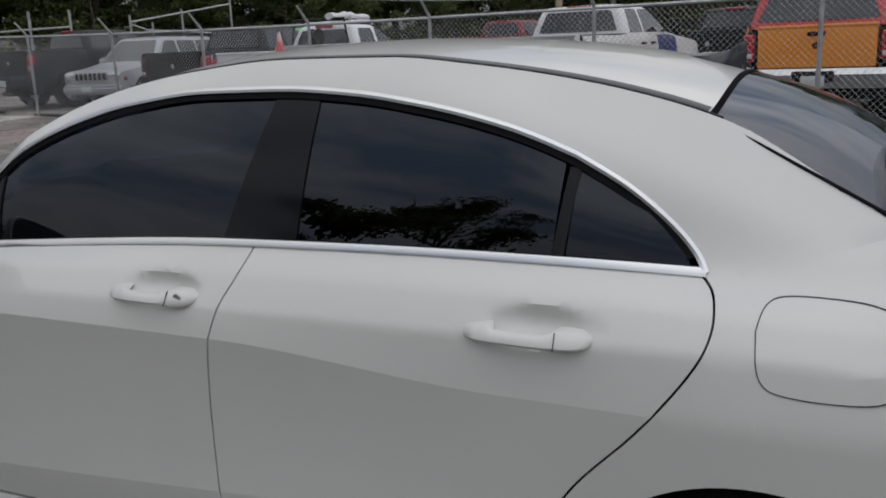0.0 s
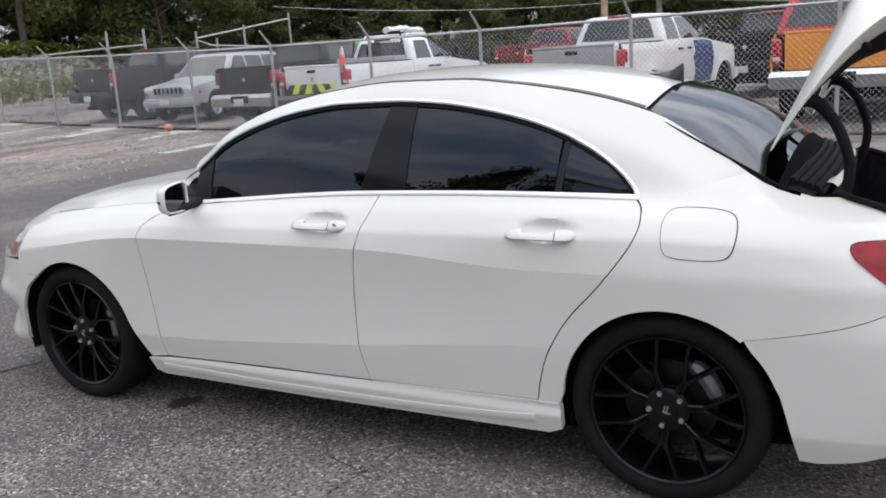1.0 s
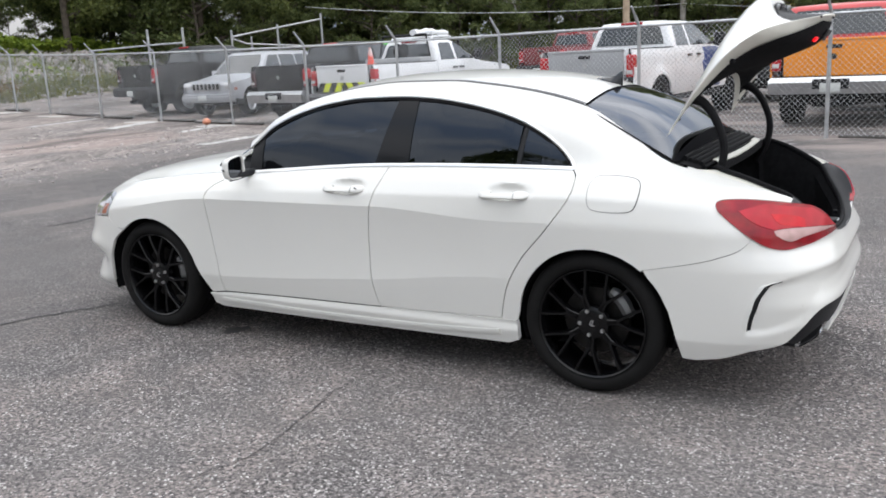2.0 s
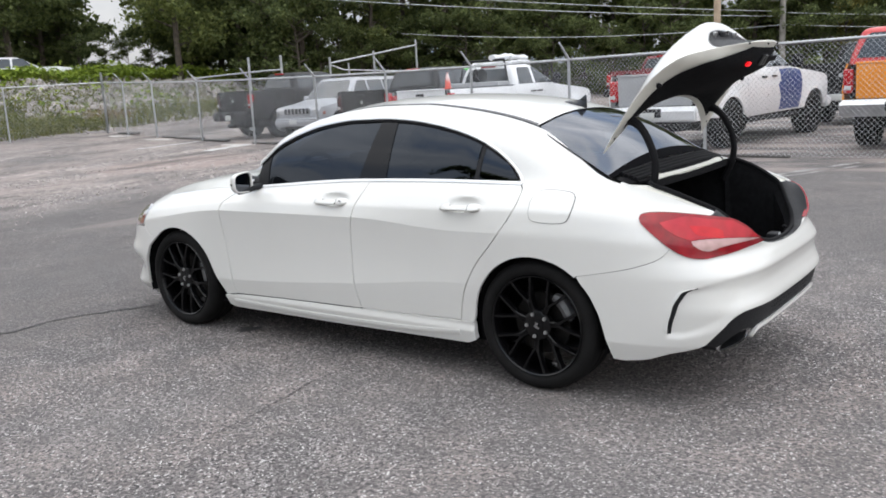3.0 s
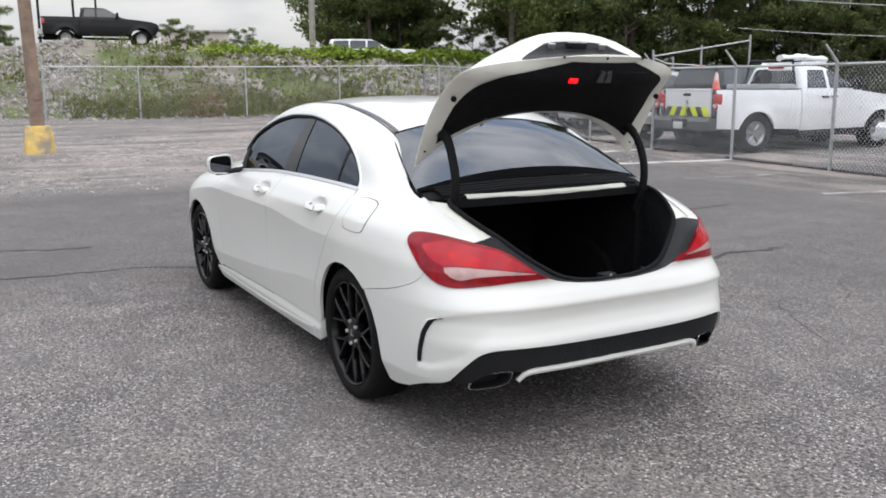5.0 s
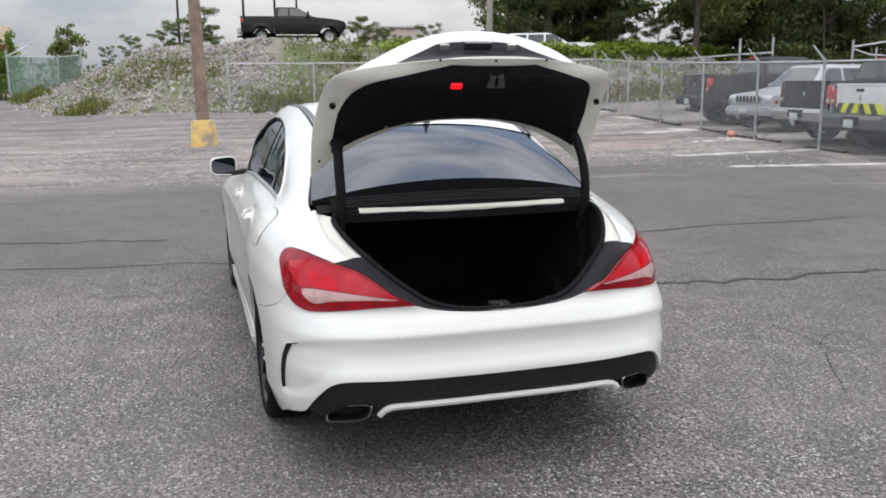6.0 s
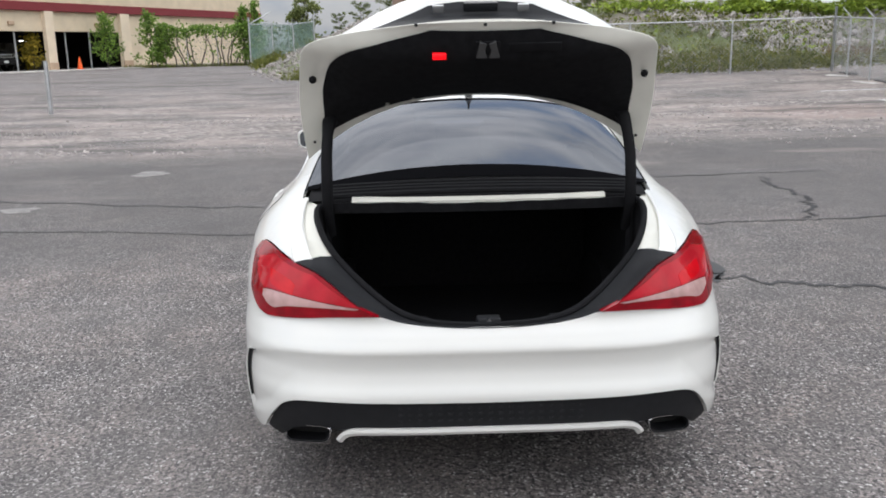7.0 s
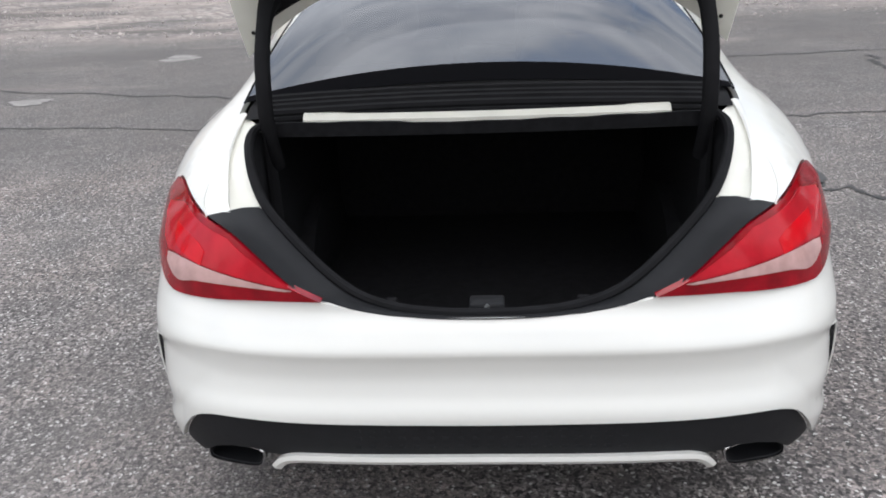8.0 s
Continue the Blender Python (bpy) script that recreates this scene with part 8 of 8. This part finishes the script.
def tree(height, spread, seed, leaves, label, blobs=16, count=4200, size=0.26, low=0.18):
    """A tapered trunk with limbs, and a crown of loose clumps along them."""
    rng = random.Random(seed)
    t = thing("tree", label, "tree", "trees behind the lot", m=pose(0, 0, 0))
    bm = bmesh.new()
    lean = Vector((rng.uniform(-0.06, 0.06), rng.uniform(-0.06, 0.06), 1))
    trunk = [lean * (height * 0.92 * k / 6) + Vector((rng.uniform(-0.1, 0.1), rng.uniform(-0.1, 0.1), 0)) * (k > 0) for k in range(7)]
    trunk[0].z = -0.6
    tube_bm(trunk, [0.022 * height * (1 - 0.85 * k / 6) * 0.6 for k in range(7)], 8, bm)
    tips = []
    for k in range(blobs):
        f = low + (0.96 - low) * (k + rng.random() * 0.7) / blobs
        base = lean * (height * 0.92 * f)
        a = rng.uniform(0, 6.28)
        reach = spread * (0.35 + 0.75 * math.sin(math.pi * min(max((f - low * 0.7) / (1.06 - low * 0.7), 0), 1)) ** 0.7) * rng.uniform(0.45, 1.05)
        tip = base + Vector((math.cos(a) * reach, math.sin(a) * reach, reach * rng.uniform(0.1, 0.55)))
        tube_bm([base, base.lerp(tip, 0.5) + Vector((0, 0, 0.05 * reach)), tip], [0.05 * (1 - f) + 0.03, 0.035, 0.012], 5, bm)
        tips.append((tip, rng.uniform(0.55, 1.15) * (0.10 * height ** 0.75 + 0.3)))
        if rng.random() < 0.7:
            tips.append((base.lerp(tip, rng.uniform(0.4, 0.75)) + Vector((0, 0, 0.2)), rng.uniform(0.5, 0.9) * (0.10 * height ** 0.75 + 0.3)))
    tips.append((lean * height * 0.95, 0.5 * (0.10 * height ** 0.75 + 0.3)))
    part("trunk", bm, M_BARK, t)
    lv = Leaves()
    total = sum(r * r for _, r in tips)
    for c, r in tips:
        for _ in range(int(count * r * r / total)):
            d = Vector((rng.gauss(0, 1), rng.gauss(0, 1), rng.gauss(0, 0.75)))
            d = d.normalized() * (rng.random() ** 0.45) * r * rng.uniform(0.8, 1.25)
            lv.leaf(c + Vector((d.x * 1.15, d.y * 1.15, d.z * 0.8)), size * rng.uniform(0.6, 1.3), rng, 0.6)
    lv.make("crown", leaves, t)
    return t


TREES = [tree(14.5, 3.4, 1, M_LEAF_A, "tall leafy broadleaf tree with a dense green crown", 32, 15500, 0.20, 0.08),
         tree(16.5, 3.4, 2, M_LEAF_B, "tall dark green tree with a ragged crown", 34, 15500, 0.20, 0.10),
         tree(12.5, 3.4, 3, M_LEAF_C, "broadleaf tree with yellowing green leaves", 30, 13500, 0.19, 0.08),
         tree(15.5, 3.9, 4, M_LEAF_A, "tall leafy tree with a spreading crown", 34, 16000, 0.20, 0.12),
         tree(6.5, 2.4, 5, M_LEAF_B, "low bushy tree at the wood's edge", 18, 4600, 0.18, 0.06),
         tree(5.0, 0.85, 6, M_LEAF_A, "slender young tree with loose leaves", 14, 2600, 0.19, 0.12),
         tree(15.5, 3.9, 7, M_LEAF_B, "tall dark tree deep in the wood", 26, 6400, 0.36, 0.05),
         tree(17.0, 3.7, 8, M_LEAF_A, "tall green tree deep in the wood", 28, 6400, 0.36, 0.08)]
rng = random.Random(21)
used = set()


def plant(kind, x, y, scale=1.0, on_bank=True):
    z = bank_height(x, y) if on_bank else ground_height(x, y)
    m = pose(x, y, z - 0.1, 0, 0, rng.uniform(0, 360))
    if kind not in used:
        used.add(kind)
        ob = TREES[kind]
        ob.matrix_basis = m
    else:
        ob = copy_thing(TREES[kind], m)
    ob.scale = (scale * rng.uniform(0.92, 1.08),) * 2 + (scale * rng.uniform(0.9, 1.1),)
    return ob


# the wood: a ragged double row round the far side, with one gap of sky
for row, (dist, step) in enumerate(((46, 3.1), (50, 3.0), (55, 3.2))):
    az = 35.7 + 0.7 * row
    while az < 118:
        d = dist + rng.uniform(-1.8, 1.8)
        x, y = from_eye(az, d, (2.0, -3.0))
        plant(rng.choice((0, 1, 2, 3, 1, 3) if row == 0 else (6, 7, 6)), x, y, rng.uniform(0.7, 0.92) * (1 - 0.5 * smooth01((az - 74) / 8)))
        az += math.degrees(step / dist) * rng.uniform(0.8, 1.2)
for row, (dist, step) in enumerate(((50, 2.4), (55, 2.5))):
    az = 21.6 + 0.6 * row
    while az < 27.2 + 0.3 * row:
        x, y = from_eye(az, dist + rng.uniform(-1.5, 1.5), (3.8, -1.8))
        plant(rng.choice((1, 1, 0, 3) if row == 0 else (6, 6, 7)), x, y, rng.uniform(0.75, 0.95))
        az += math.degrees(step / dist) * rng.uniform(0.8, 1.2)
plant(6, *from_eye(28.6, 54, (2.57, -3.88)), 0.8)
plant(1, *from_eye(27.2, 55, (2.57, -3.88)), 0.8)
# the trees on either side of the gap of sky
for kind, x, y, sc in ((1, -47.0, 22.4, 0.9), (6, -50.0, 24.6, 0.9), (3, -39.0, 27.2, 0.82), (1, -37.9, 28.8, 0.85), (6, -42.0, 29.5, 0.9), (7, -40.0, 32.0, 0.85)):
    plant(kind, x, y, sc)
# bushes low in the gap, behind the creeper
for k in range(9):
    plant(4, *from_eye(30.6 + 1.4 * k, 51.5 + (k % 3), (2.57, -3.88)), 0.42 + 0.06 * (k % 2))
# undergrowth along the wood's edge
az = 41.0
while az < 115:
    x, y = from_eye(az, rng.uniform(43, 46), (2.0, -3.0))
    plant(4, x, y, rng.uniform(0.45, 0.85) * (0.65 if az < 37 else 1))
    az += rng.uniform(1.3, 2.1)
for az, d, k, s in ((0.5, 55, 4, 0.36), (1.6, 56, 4, 0.40), (-0.6, 55, 4, 0.30), (2.2, 57, 4, 0.30), (-5.9, 56, 5, 0.72), (-3.9, 55, 4, 0.20), (-2.6, 57, 4, 0.28), (15.9, 62, 4, 0.36), (-6.5, 56, 5, 0.6)):
    plant(k, *from_eye(az, d, (3.8, -1.2)), s)

# creeper over the crest, weeds on the bank and along its foot
lv = Leaves()
for _ in range(24000):
    i = rng.randrange(38, 74)
    if i < 47 and rng.random() < 0.72:
        continue
    off = abs(rng.gauss(0, 1)) * 2.0 + 6.4 if rng.random() < 0.9 or noise.noise((foot[i][0] * 0.5, foot[i][1] * 0.5, 5)) < 0 else rng.uniform(2.0, 7.0)
    p = bank_point(i, off) + Vector((rng.uniform(-0.7, 0.7), rng.uniform(-0.7, 0.7), 0))
    top = (0.35 if i < 47 else 0.48) + 0.4 * noise.noise((p.x * 0.8, p.y * 0.8, 2)) if off > 6 else 0.25
    lv.leaf(p + Vector((0, 0, max(0.02, top) * rng.random() ** 0.5)), rng.uniform(0.12, 0.26), rng, 2.4)
tagged(lv.make("creeper", M_VINE), "bright green creeper covering the crest of the bank", "creeper", kind="stuff")
lv, dry = Leaves(), Leaves()
for _ in range(3300):
    i = rng.randrange(4, 72)
    off = rng.uniform(-0.3, 1.3) if rng.random() < 0.55 else rng.uniform(0.5, 8.5)
    p = bank_point(i, max(off, 0.0))
    if off < 0:
        p = p + Vector((0.3, 0, 0))
    green = noise.noise((p.x * 0.25, p.y * 0.25, 9))
    if i < 30 and (off > 1.3 and green < 0.15 or green < -0.05):
        continue
    bunch = lv if green > -0.32 else dry
    h = rng.uniform(0.15, 0.55) * (1.3 if off < 1.3 else 0.9)
    for _ in range(rng.randrange(8, 20)):
        q = p + Vector((rng.gauss(0, 0.22), rng.gauss(0, 0.22), -0.03))
        if rng.random() < 0.5:
            bunch.blade(q, h * rng.uniform(0.5, 1.2), 0.15, rng.uniform(0.008, 0.02), rng)
        else:
            bunch.leaf(q + Vector((0, 0, h * rng.random() * 0.8)), rng.uniform(0.07, 0.16), rng, 0.8)
# low bushes on the greener stretch
for k in range(90):
    i = rng.randrange(33, 48)
    off = rng.uniform(0.2, 1.2) if k % 2 else rng.uniform(1.0, 6.5)
    c = bank_point(i, off) + Vector((rng.uniform(-0.4, 0.4), rng.uniform(-0.4, 0.4), 0))
    r = rng.uniform(0.3, 0.65)
    for _ in range(int(150 * r)):
        d = Vector((rng.gauss(0, 1), rng.gauss(0, 1), abs(rng.gauss(0, 0.8)))) * 0.5 * r
        lv.leaf(c + d, rng.uniform(0.07, 0.15), rng, 1.0)
tagged(lv.make("weeds", M_WEED), "green weeds growing through the rubble", "weeds", kind="stuff")
tagged(dry.make("dry_weeds", M_DRY), "dry brown weeds along the bank", "weeds", kind="stuff")

# vehicles up on the bank
bx, by = from_eye(7.9, 49.5, (3.82, -1.76))
pickup(pose(bx - 0.2, by - 1.7, bank_height(bx, by) + 0.10, 0, 0, 84), P_BLACK, "black pickup parked on top of the rubble bank", wheel_r=0.40)
sx, sy = -39.5, 16.3
suv(pose(sx, sy, bank_height(sx, sy) - 0.45, 0, 0, 62), P_WHITE, "white suv half hidden behind the creeper", False, False)

for az, d, sc in ((11.9, 53, 0.36), (12.8, 52, 0.32), (13.6, 53, 0.28), (14.6, 51, 0.24), (16.0, 52, 0.20),):
    plant(4, *from_eye(az, d, (3.82, -1.76)), sc)
far = thing("far_building", "pale low building far beyond the bank", "building", m=pose(*from_eye(13.6, 88, (3.82, -1.76)), 1.6, 0, 0, 77))
part("wall", box_bm((6.0, 7.0, 4.8), (0, 0, 2.4), 0.05, 1), M_FAR, far)
part("roof", box_bm((6.4, 7.4, 0.25), (0, 0, 4.9), 0.05, 1), M_CONCRETE, far)
for az, d in ((4.7, 62), (6.6, 64), (7.9, 70), (0.75, 66)):
    x, y = from_eye(az, d, (3.82, -1.76))
    tagged(mesh_object("lamp_post", tube_bm([(x, y, bank_height(x, y) - 0.3), (x, y, bank_height(x, y) + 8.5)], [0.09, 0.06], 8), M_TRIM), "thin dark lamp post beyond the bank", "lamp post", "lamp posts beyond the bank")
# trees on the near side of the lot, behind the camera
for k in range(26):
    x = -62 + 3.6 * k + rng.uniform(-1.2, 1.2)
    if k % 3:
        continue
    plant(rng.choice((4, 4, 2, 0)), x, -34 + 0.12 * abs(x) + rng.uniform(-3, 3), rng.uniform(0.55, 0.8), False)

for kind, x, y, sc in ((0, -10.5, -21.5, 1.0), (6, -16.5, -24.0, 1.0)):
    plant(kind, x, y, sc, False)

# ---------------------------------------------------------------- low commercial building
M_STUCCO = material("beige_stucco", (0.66, 0.55, 0.40), 0.9, vary=0.08, scale=1.5, bump=0.15, bump_scale=60)
M_STUCCO_D = material("tan_stucco", (0.50, 0.36, 0.25), 0.9, vary=0.1, scale=1.5, bump=0.15, bump_scale=60)
M_MAROON = material("maroon_band", (0.20, 0.025, 0.03), 0.7, vary=0.1)
M_PIER = material("pale_stucco", (0.74, 0.62, 0.47), 0.9, vary=0.06, scale=1.5, bump=0.15, bump_scale=60)
M_GOODS = material("dusty_goods", (0.16, 0.15, 0.15), 0.8, vary=0.4, scale=4)
M_TUBE = material("lit_tube", (0.8, 0.8, 0.8), 0.5, emit=(1.0, 0.98, 0.92), emit_strength=1.2)
M_DARKBAY = material("dark_bay", (0.05, 0.05, 0.055), 0.9, vary=0.3)
M_SCREEN = material("billboard_print", (0.02, 0.018, 0.02), 0.5, vary=0.2, scale=3)
R7 = (3.5, -0.2)
bl, br = Vector((-39.3, -24.5)), Vector((-67.8, -12.5))
bdir = (br - bl).normalized()
BASE = ground_height(*(bl * 0.6 + br * 0.4)) - 0.05
blen = (br - bl).length
turn = math.degrees(math.atan2(bdir.y, bdir.x))
house = thing("commercial_building", "low beige stucco building with a maroon band and dark bays", "building", m=pose(bl.x, bl.y, BASE, 0, 0, turn))
# local axes: x along the front, y back from it is negative (the lot lies on +y or -y by sign)
back = 1 if (Vector((-bdir.y, bdir.x)).dot(Vector(R7) - bl) < 0) else -1
def bwall(x0, x1, z0, z1, y0, y1, mat, name):
    return part(name, box_bm((x1 - x0, abs(y1 - y0), z1 - z0), ((x0 + x1) / 2, back * (y0 + y1) / 2, (z0 + z1) / 2), 0.02, 1), mat, house)


def along(az):
    """Where along the front a bearing meets it."""
    d = Vector((-math.cos(radians(az)), math.sin(radians(az))))
    e = Vector(R7) - bl
    det = bdir.x * -d.y - bdir.y * -d.x
    return (e.x * -d.y - e.y * -d.x) / det


xs = [along(a) for a in (-22.49, -21.95, -18.25, -17.68)]
bwall(0, blen, 3.33, 3.80, 0.0, 0.6, M_MAROON, "band")
bwall(0, blen, 3.80, 5.15, 0.1, 0.6, M_STUCCO, "parapet")
bwall(0, blen, 2.22, 3.33, 0.25, 0.6, M_STUCCO, "lintel")
bwall(xs[3], blen, 0.0, 2.22, 0.25, 0.6, M_STUCCO, "wall")
for p0, p1 in ((xs[2] + 0.25, xs[3] + 0.15), (xs[0] + 0.35, xs[1] + 0.25), (0, 1.0)):
    bwall(p0, p1, 0.0, 3.33, 0.0, 0.30, M_PIER, "pier")
    bwall(p0 - 0.02, p1 + 0.02, 0.0, 0.5, -0.03, 0.05, M_STUCCO_D, "plinth")
bwall(-1.0, blen - 6, -0.2, 0.10, -2.2, 0.6, M_CONCRETE, "pavement")
for az in (-23.9, -19.3):
    bwall(along(az) - 0.2, along(az) + 0.2, 2.55, 2.75, 0.13, 0.25, M_STUCCO_D, "wall_lamp")
# steel mullions, a lit tube and stacked goods inside the bays
for az in (-23.6, -20.9, -19.6):
    bwall(along(az) - 0.05, along(az) + 0.05, 0.05, 2.22, 0.45, 0.55, M_GALV, "mullion")
bwall(along(-21.5), along(-21.2), 1.72, 1.80, 3.0, 3.2, M_TUBE, "tube_lamp")
for az, w, h, dep in ((-21.6, 1.1, 1.3, 5.0), (-20.4, 0.8, 1.7, 6.0), (-19.9, 0.9, 0.9, 4.0), (-23.2, 0.9, 1.2, 6.0)):
    bwall(along(az), along(az) + w, 0.06, h, dep, dep + 0.8, M_GOODS, "crate")
bwall(0, blen, 0.0, 5.0, 9.0, 9.3, M_DARKBAY, "rear_wall")
bwall(0, 0.3, 0.0, 5.0, 0.6, 9.0, M_STUCCO, "end_wall")
bwall(blen - 0.3, blen, 0.0, 5.0, 0.6, 9.0, M_STUCCO, "end_wall")
bwall(0, blen, 4.75, 4.95, 0.6, 9.0, M_STUCCO_D, "roof")
bwall(0, xs[3], 0.02, 0.06, 0.6, 9.0, M_DARKBAY, "bay_floor")
bx0, bx1 = along(-15.2), along(-10.7)
bill = thing("billboard", "dark billboard with two pale ring shapes on the roof", "billboard", m=pose(bl.x, bl.y, BASE, 0, 0, turn))
part("board", box_bm((bx1 - bx0, 0.25, 2.6), ((bx0 + bx1) / 2, back * 2.0, 7.0), 0.02, 1), M_SCREEN, bill)
part("lower_edge", box_bm((bx1 - bx0, 0.27, 0.18), ((bx0 + bx1) / 2, back * 2.0, 5.7), 0.02, 1), M_STUCCO_D, bill)
for fx in (0.38, 0.75):
    cxx = bx0 + (bx1 - bx0) * fx
    part("printed_ring", tube_bm([(cxx + 0.62 * math.cos(a), back * 1.84, 6.55 + 0.95 * math.sin(a)) for a in (2 * math.pi * k / 28 for k in range(28))], 0.10, 6, closed=True), M_GALV, bill)
part("printed_patch", box_bm((0.5, 0.03, 0.4), (bx0 + 0.5, back * 1.86, 7.0), 0), V_TAPE_Y, bill)
for fx in (0.1, 0.9):
    part("strut", box_bm((0.14, 0.14, 1.0), (bx0 + (bx1 - bx0) * fx, back * 2.15, 5.4), 0), M_GALV, bill)
cx, cy = (bl + bdir * (along(-23.9)) + Vector((-bdir.y, bdir.x)) * back * 4.5)
suv(pose(cx, cy, BASE + 0.06, 0, 0, turn - back * 90), P_BLACK, "dark suv parked inside the building's bay", rack=False)
cone = lathe_bm([(0.0, 0.7), (0.03, 0.7), (0.15, 0.03), (0.22, 0.03), (0.22, 0.0)], 16)
bmesh.ops.rotate(cone, cent=(0, 0, 0), matrix=Matrix.Rotation(radians(90), 3, "X"), verts=cone.verts[:])
cq = bl + bdir * along(-21.2) - Vector((-bdir.y, bdir.x)) * back * 0.8
bmesh.ops.translate(cone, vec=(cq.x, cq.y, BASE + 0.10), verts=cone.verts[:])
tagged(mesh_object("traffic_cone", cone, material("orange_cone", (0.85, 0.12, 0.02), 0.6, vary=0.1)), "orange traffic cone before the building", "traffic cone")
# climbing plants and saplings in front of it
def sapling(x, y, height, spread, mat, label, seed):
    """A young tree: a thin stem with short twigs in rising tiers and a tapering crown."""
    rng = random.Random(seed)
    t = thing("sapling", label, "sapling", "saplings by the building", m=pose(x, y, ground_height(x, y) - 0.05))
    bm = tube_bm([(0, 0, 0), (0.03, 0.02, height * 0.5), (0.0, 0.04, height * 0.96)], [0.035, 0.025, 0.008], 6)
    lv = Leaves()
    for k in range(46):
        f = 0.06 + 0.92 * (k + rng.random()) / 46
        reach = spread * (1.05 - f) ** 0.75 * rng.uniform(0.55, 1.1) + 0.08
        a = rng.uniform(0, 6.28)
        tip = Vector((math.cos(a) * reach, math.sin(a) * reach, height * f + reach * 0.5))
        tube_bm([(0.02, 0.02, height * f), tip], [0.012, 0.004], 4, bm)
        for _ in range(26):
            q = Vector((0, 0, height * f)).lerp(tip, rng.uniform(0.25, 1.1)) + Vector((rng.gauss(0, 0.11), rng.gauss(0, 0.11), rng.gauss(0, 0.12)))
            lv.leaf(q, rng.uniform(0.10, 0.20), rng, 0.7)
    part("stem", bm, M_BARK, t)
    lv.make("foliage", mat, t)
    return t


M_SAPLING = leaf_material("sapling_leaves", (0.15, 0.27, 0.06))
M_SAPLING_Y = leaf_material("yellow_sapling_leaves", (0.34, 0.30, 0.05))
for k, (az, h, w, mat, label) in enumerate(((-19.05, 3.15, 1.15, M_SAPLING, "bright green young conical tree before the building"), (-16.5, 3.3, 1.0, M_SAPLING, "bright green young conical tree before the building"),
                                            (-15.7, 2.3, 0.9, M_SAPLING, "low bushy young tree beside the fence"), (-23.1, 2.0, 0.75, M_SAPLING_Y, "yellowing shrub before the dark bay"),
                                            (-10.95, 3.6, 0.7, M_SAPLING, "slender young tree by the screened fence"), (-10.2, 3.9, 0.6, M_SAPLING, "slender young tree by the screened fence"))):
    sapling(*from_eye(az, 55.5 if az < -22 else 57, R7), h, w, mat, label, 70 + k)
lv, stems = Leaves(), bmesh.new()
for k in range(15):
    az = -15.2 + 5.0 * (k + rng.random()) / 15
    x, y = from_eye(az, rng.uniform(56.2, 57.2), R7)
    z0 = ground_height(x, y) - 0.05
    lean = Vector((rng.uniform(-0.4, 0.4), rng.uniform(-0.9, 0.9), 0))
    pts = [Vector((x, y, z0)) + lean * f + Vector((0, 0.15 * math.sin(5 * f + k), 2.35 * f)) for f in (0, 0.25, 0.5, 0.75, 1.0)]
    tube_bm(pts, [0.05, 0.042, 0.035, 0.026, 0.015], 5, stems)
    for _ in range(34):
        f = rng.random() ** 0.55
        q = pts[min(4, int(f * 4.99))] + Vector((rng.gauss(0, 0.25), rng.gauss(0, 0.30), rng.gauss(0, 0.18)))
        lv.leaf(q, rng.uniform(0.10, 0.2), rng, 0.4)
for _ in range(1700):
    az = rng.uniform(-16.2, -10.0)
    x, y = from_eye(az, rng.uniform(56.4, 57.4), R7)
    hi = 2.45 + 0.35 * noise.noise((az * 1.3, 0.5, 3.0))
    lv.leaf(Vector((x, y, ground_height(x, y) + hi - 0.55 * rng.random() ** 1.6)), rng.uniform(0.10, 0.2), rng, 0.4)
climber = thing("climbing_plants", "straggling climbing plants on the fence by the building", "climbing plants")
tagged(part("woody_growth", stems, M_BARK, climber), kind="stuff")
tagged(lv.make("climber_leaves", M_SAPLING, climber), kind="stuff")
wire_posts = [from_eye(a, 57.5, R7) for a in (-16.2, -14.4, -12.6, -10.8, -9.4, -8.2)]
fence("chain_link_fence", wire_posts, 2.2, "overgrown chain-link fence beside the building", arms=False, pitch=0.16, wire=0.004)
screen = fence("screened_fence", [from_eye(a, 50.0, R7) for a in (-10.6, -9.2, -7.9, -6.6)], 2.3, "chain-link fence with green privacy mesh", arms=False, pitch=0.10, wire=0.016)
M_MESH = material("green_privacy_mesh", (0.20, 0.30, 0.26), 0.7, vary=0.15, scale=2)
for ob in screen.children:
    if ob.name.startswith("mesh_wire"):
        ob.data.materials[0] = M_MESH
(xa, ya), (xb, yb) = from_eye(-10.6, 50.0, R7), from_eye(-9.2, 50.0, R7)
part("slanted_rail", tube_bm([(xa, ya, ground_height(xa, ya) + 2.3), (xb, yb, ground_height(xb, yb) + 2.95)], 0.03, 8), M_GALV, screen)
lv = Leaves()
for _ in range(450):
    az = rng.uniform(-18, -7)
    x, y = from_eye(az, rng.uniform(57, 60), R7)
    for _ in range(6):
        lv.blade(Vector((x + rng.gauss(0, 0.2), y + rng.gauss(0, 0.2), ground_height(x, y) - 0.02)), rng.uniform(0.08, 0.26), 0.12, 0.02, rng)
tagged(lv.make("grass_edge", M_WEED), "rough grass edge before the building", "grass", kind="stuff")

# far woods behind everything, and behind the camera's side of the lot
lv = Leaves()
for _ in range(26000):
    a = rng.uniform(0, 6.283)
    d = rng.uniform(170, 230)
    x, y = d * math.cos(a), d * math.sin(a)
    top = 7 + 3.0 * noise.noise((math.cos(a) * 6, math.sin(a) * 6, 0.0))
    lv.leaf(Vector((x, y, top * rng.random())), rng.uniform(0.5, 1.3), rng, 0.2)
tagged(lv.make("far_woods", M_LEAF_B), "distant line of dark green woods", "woods", kind="stuff")
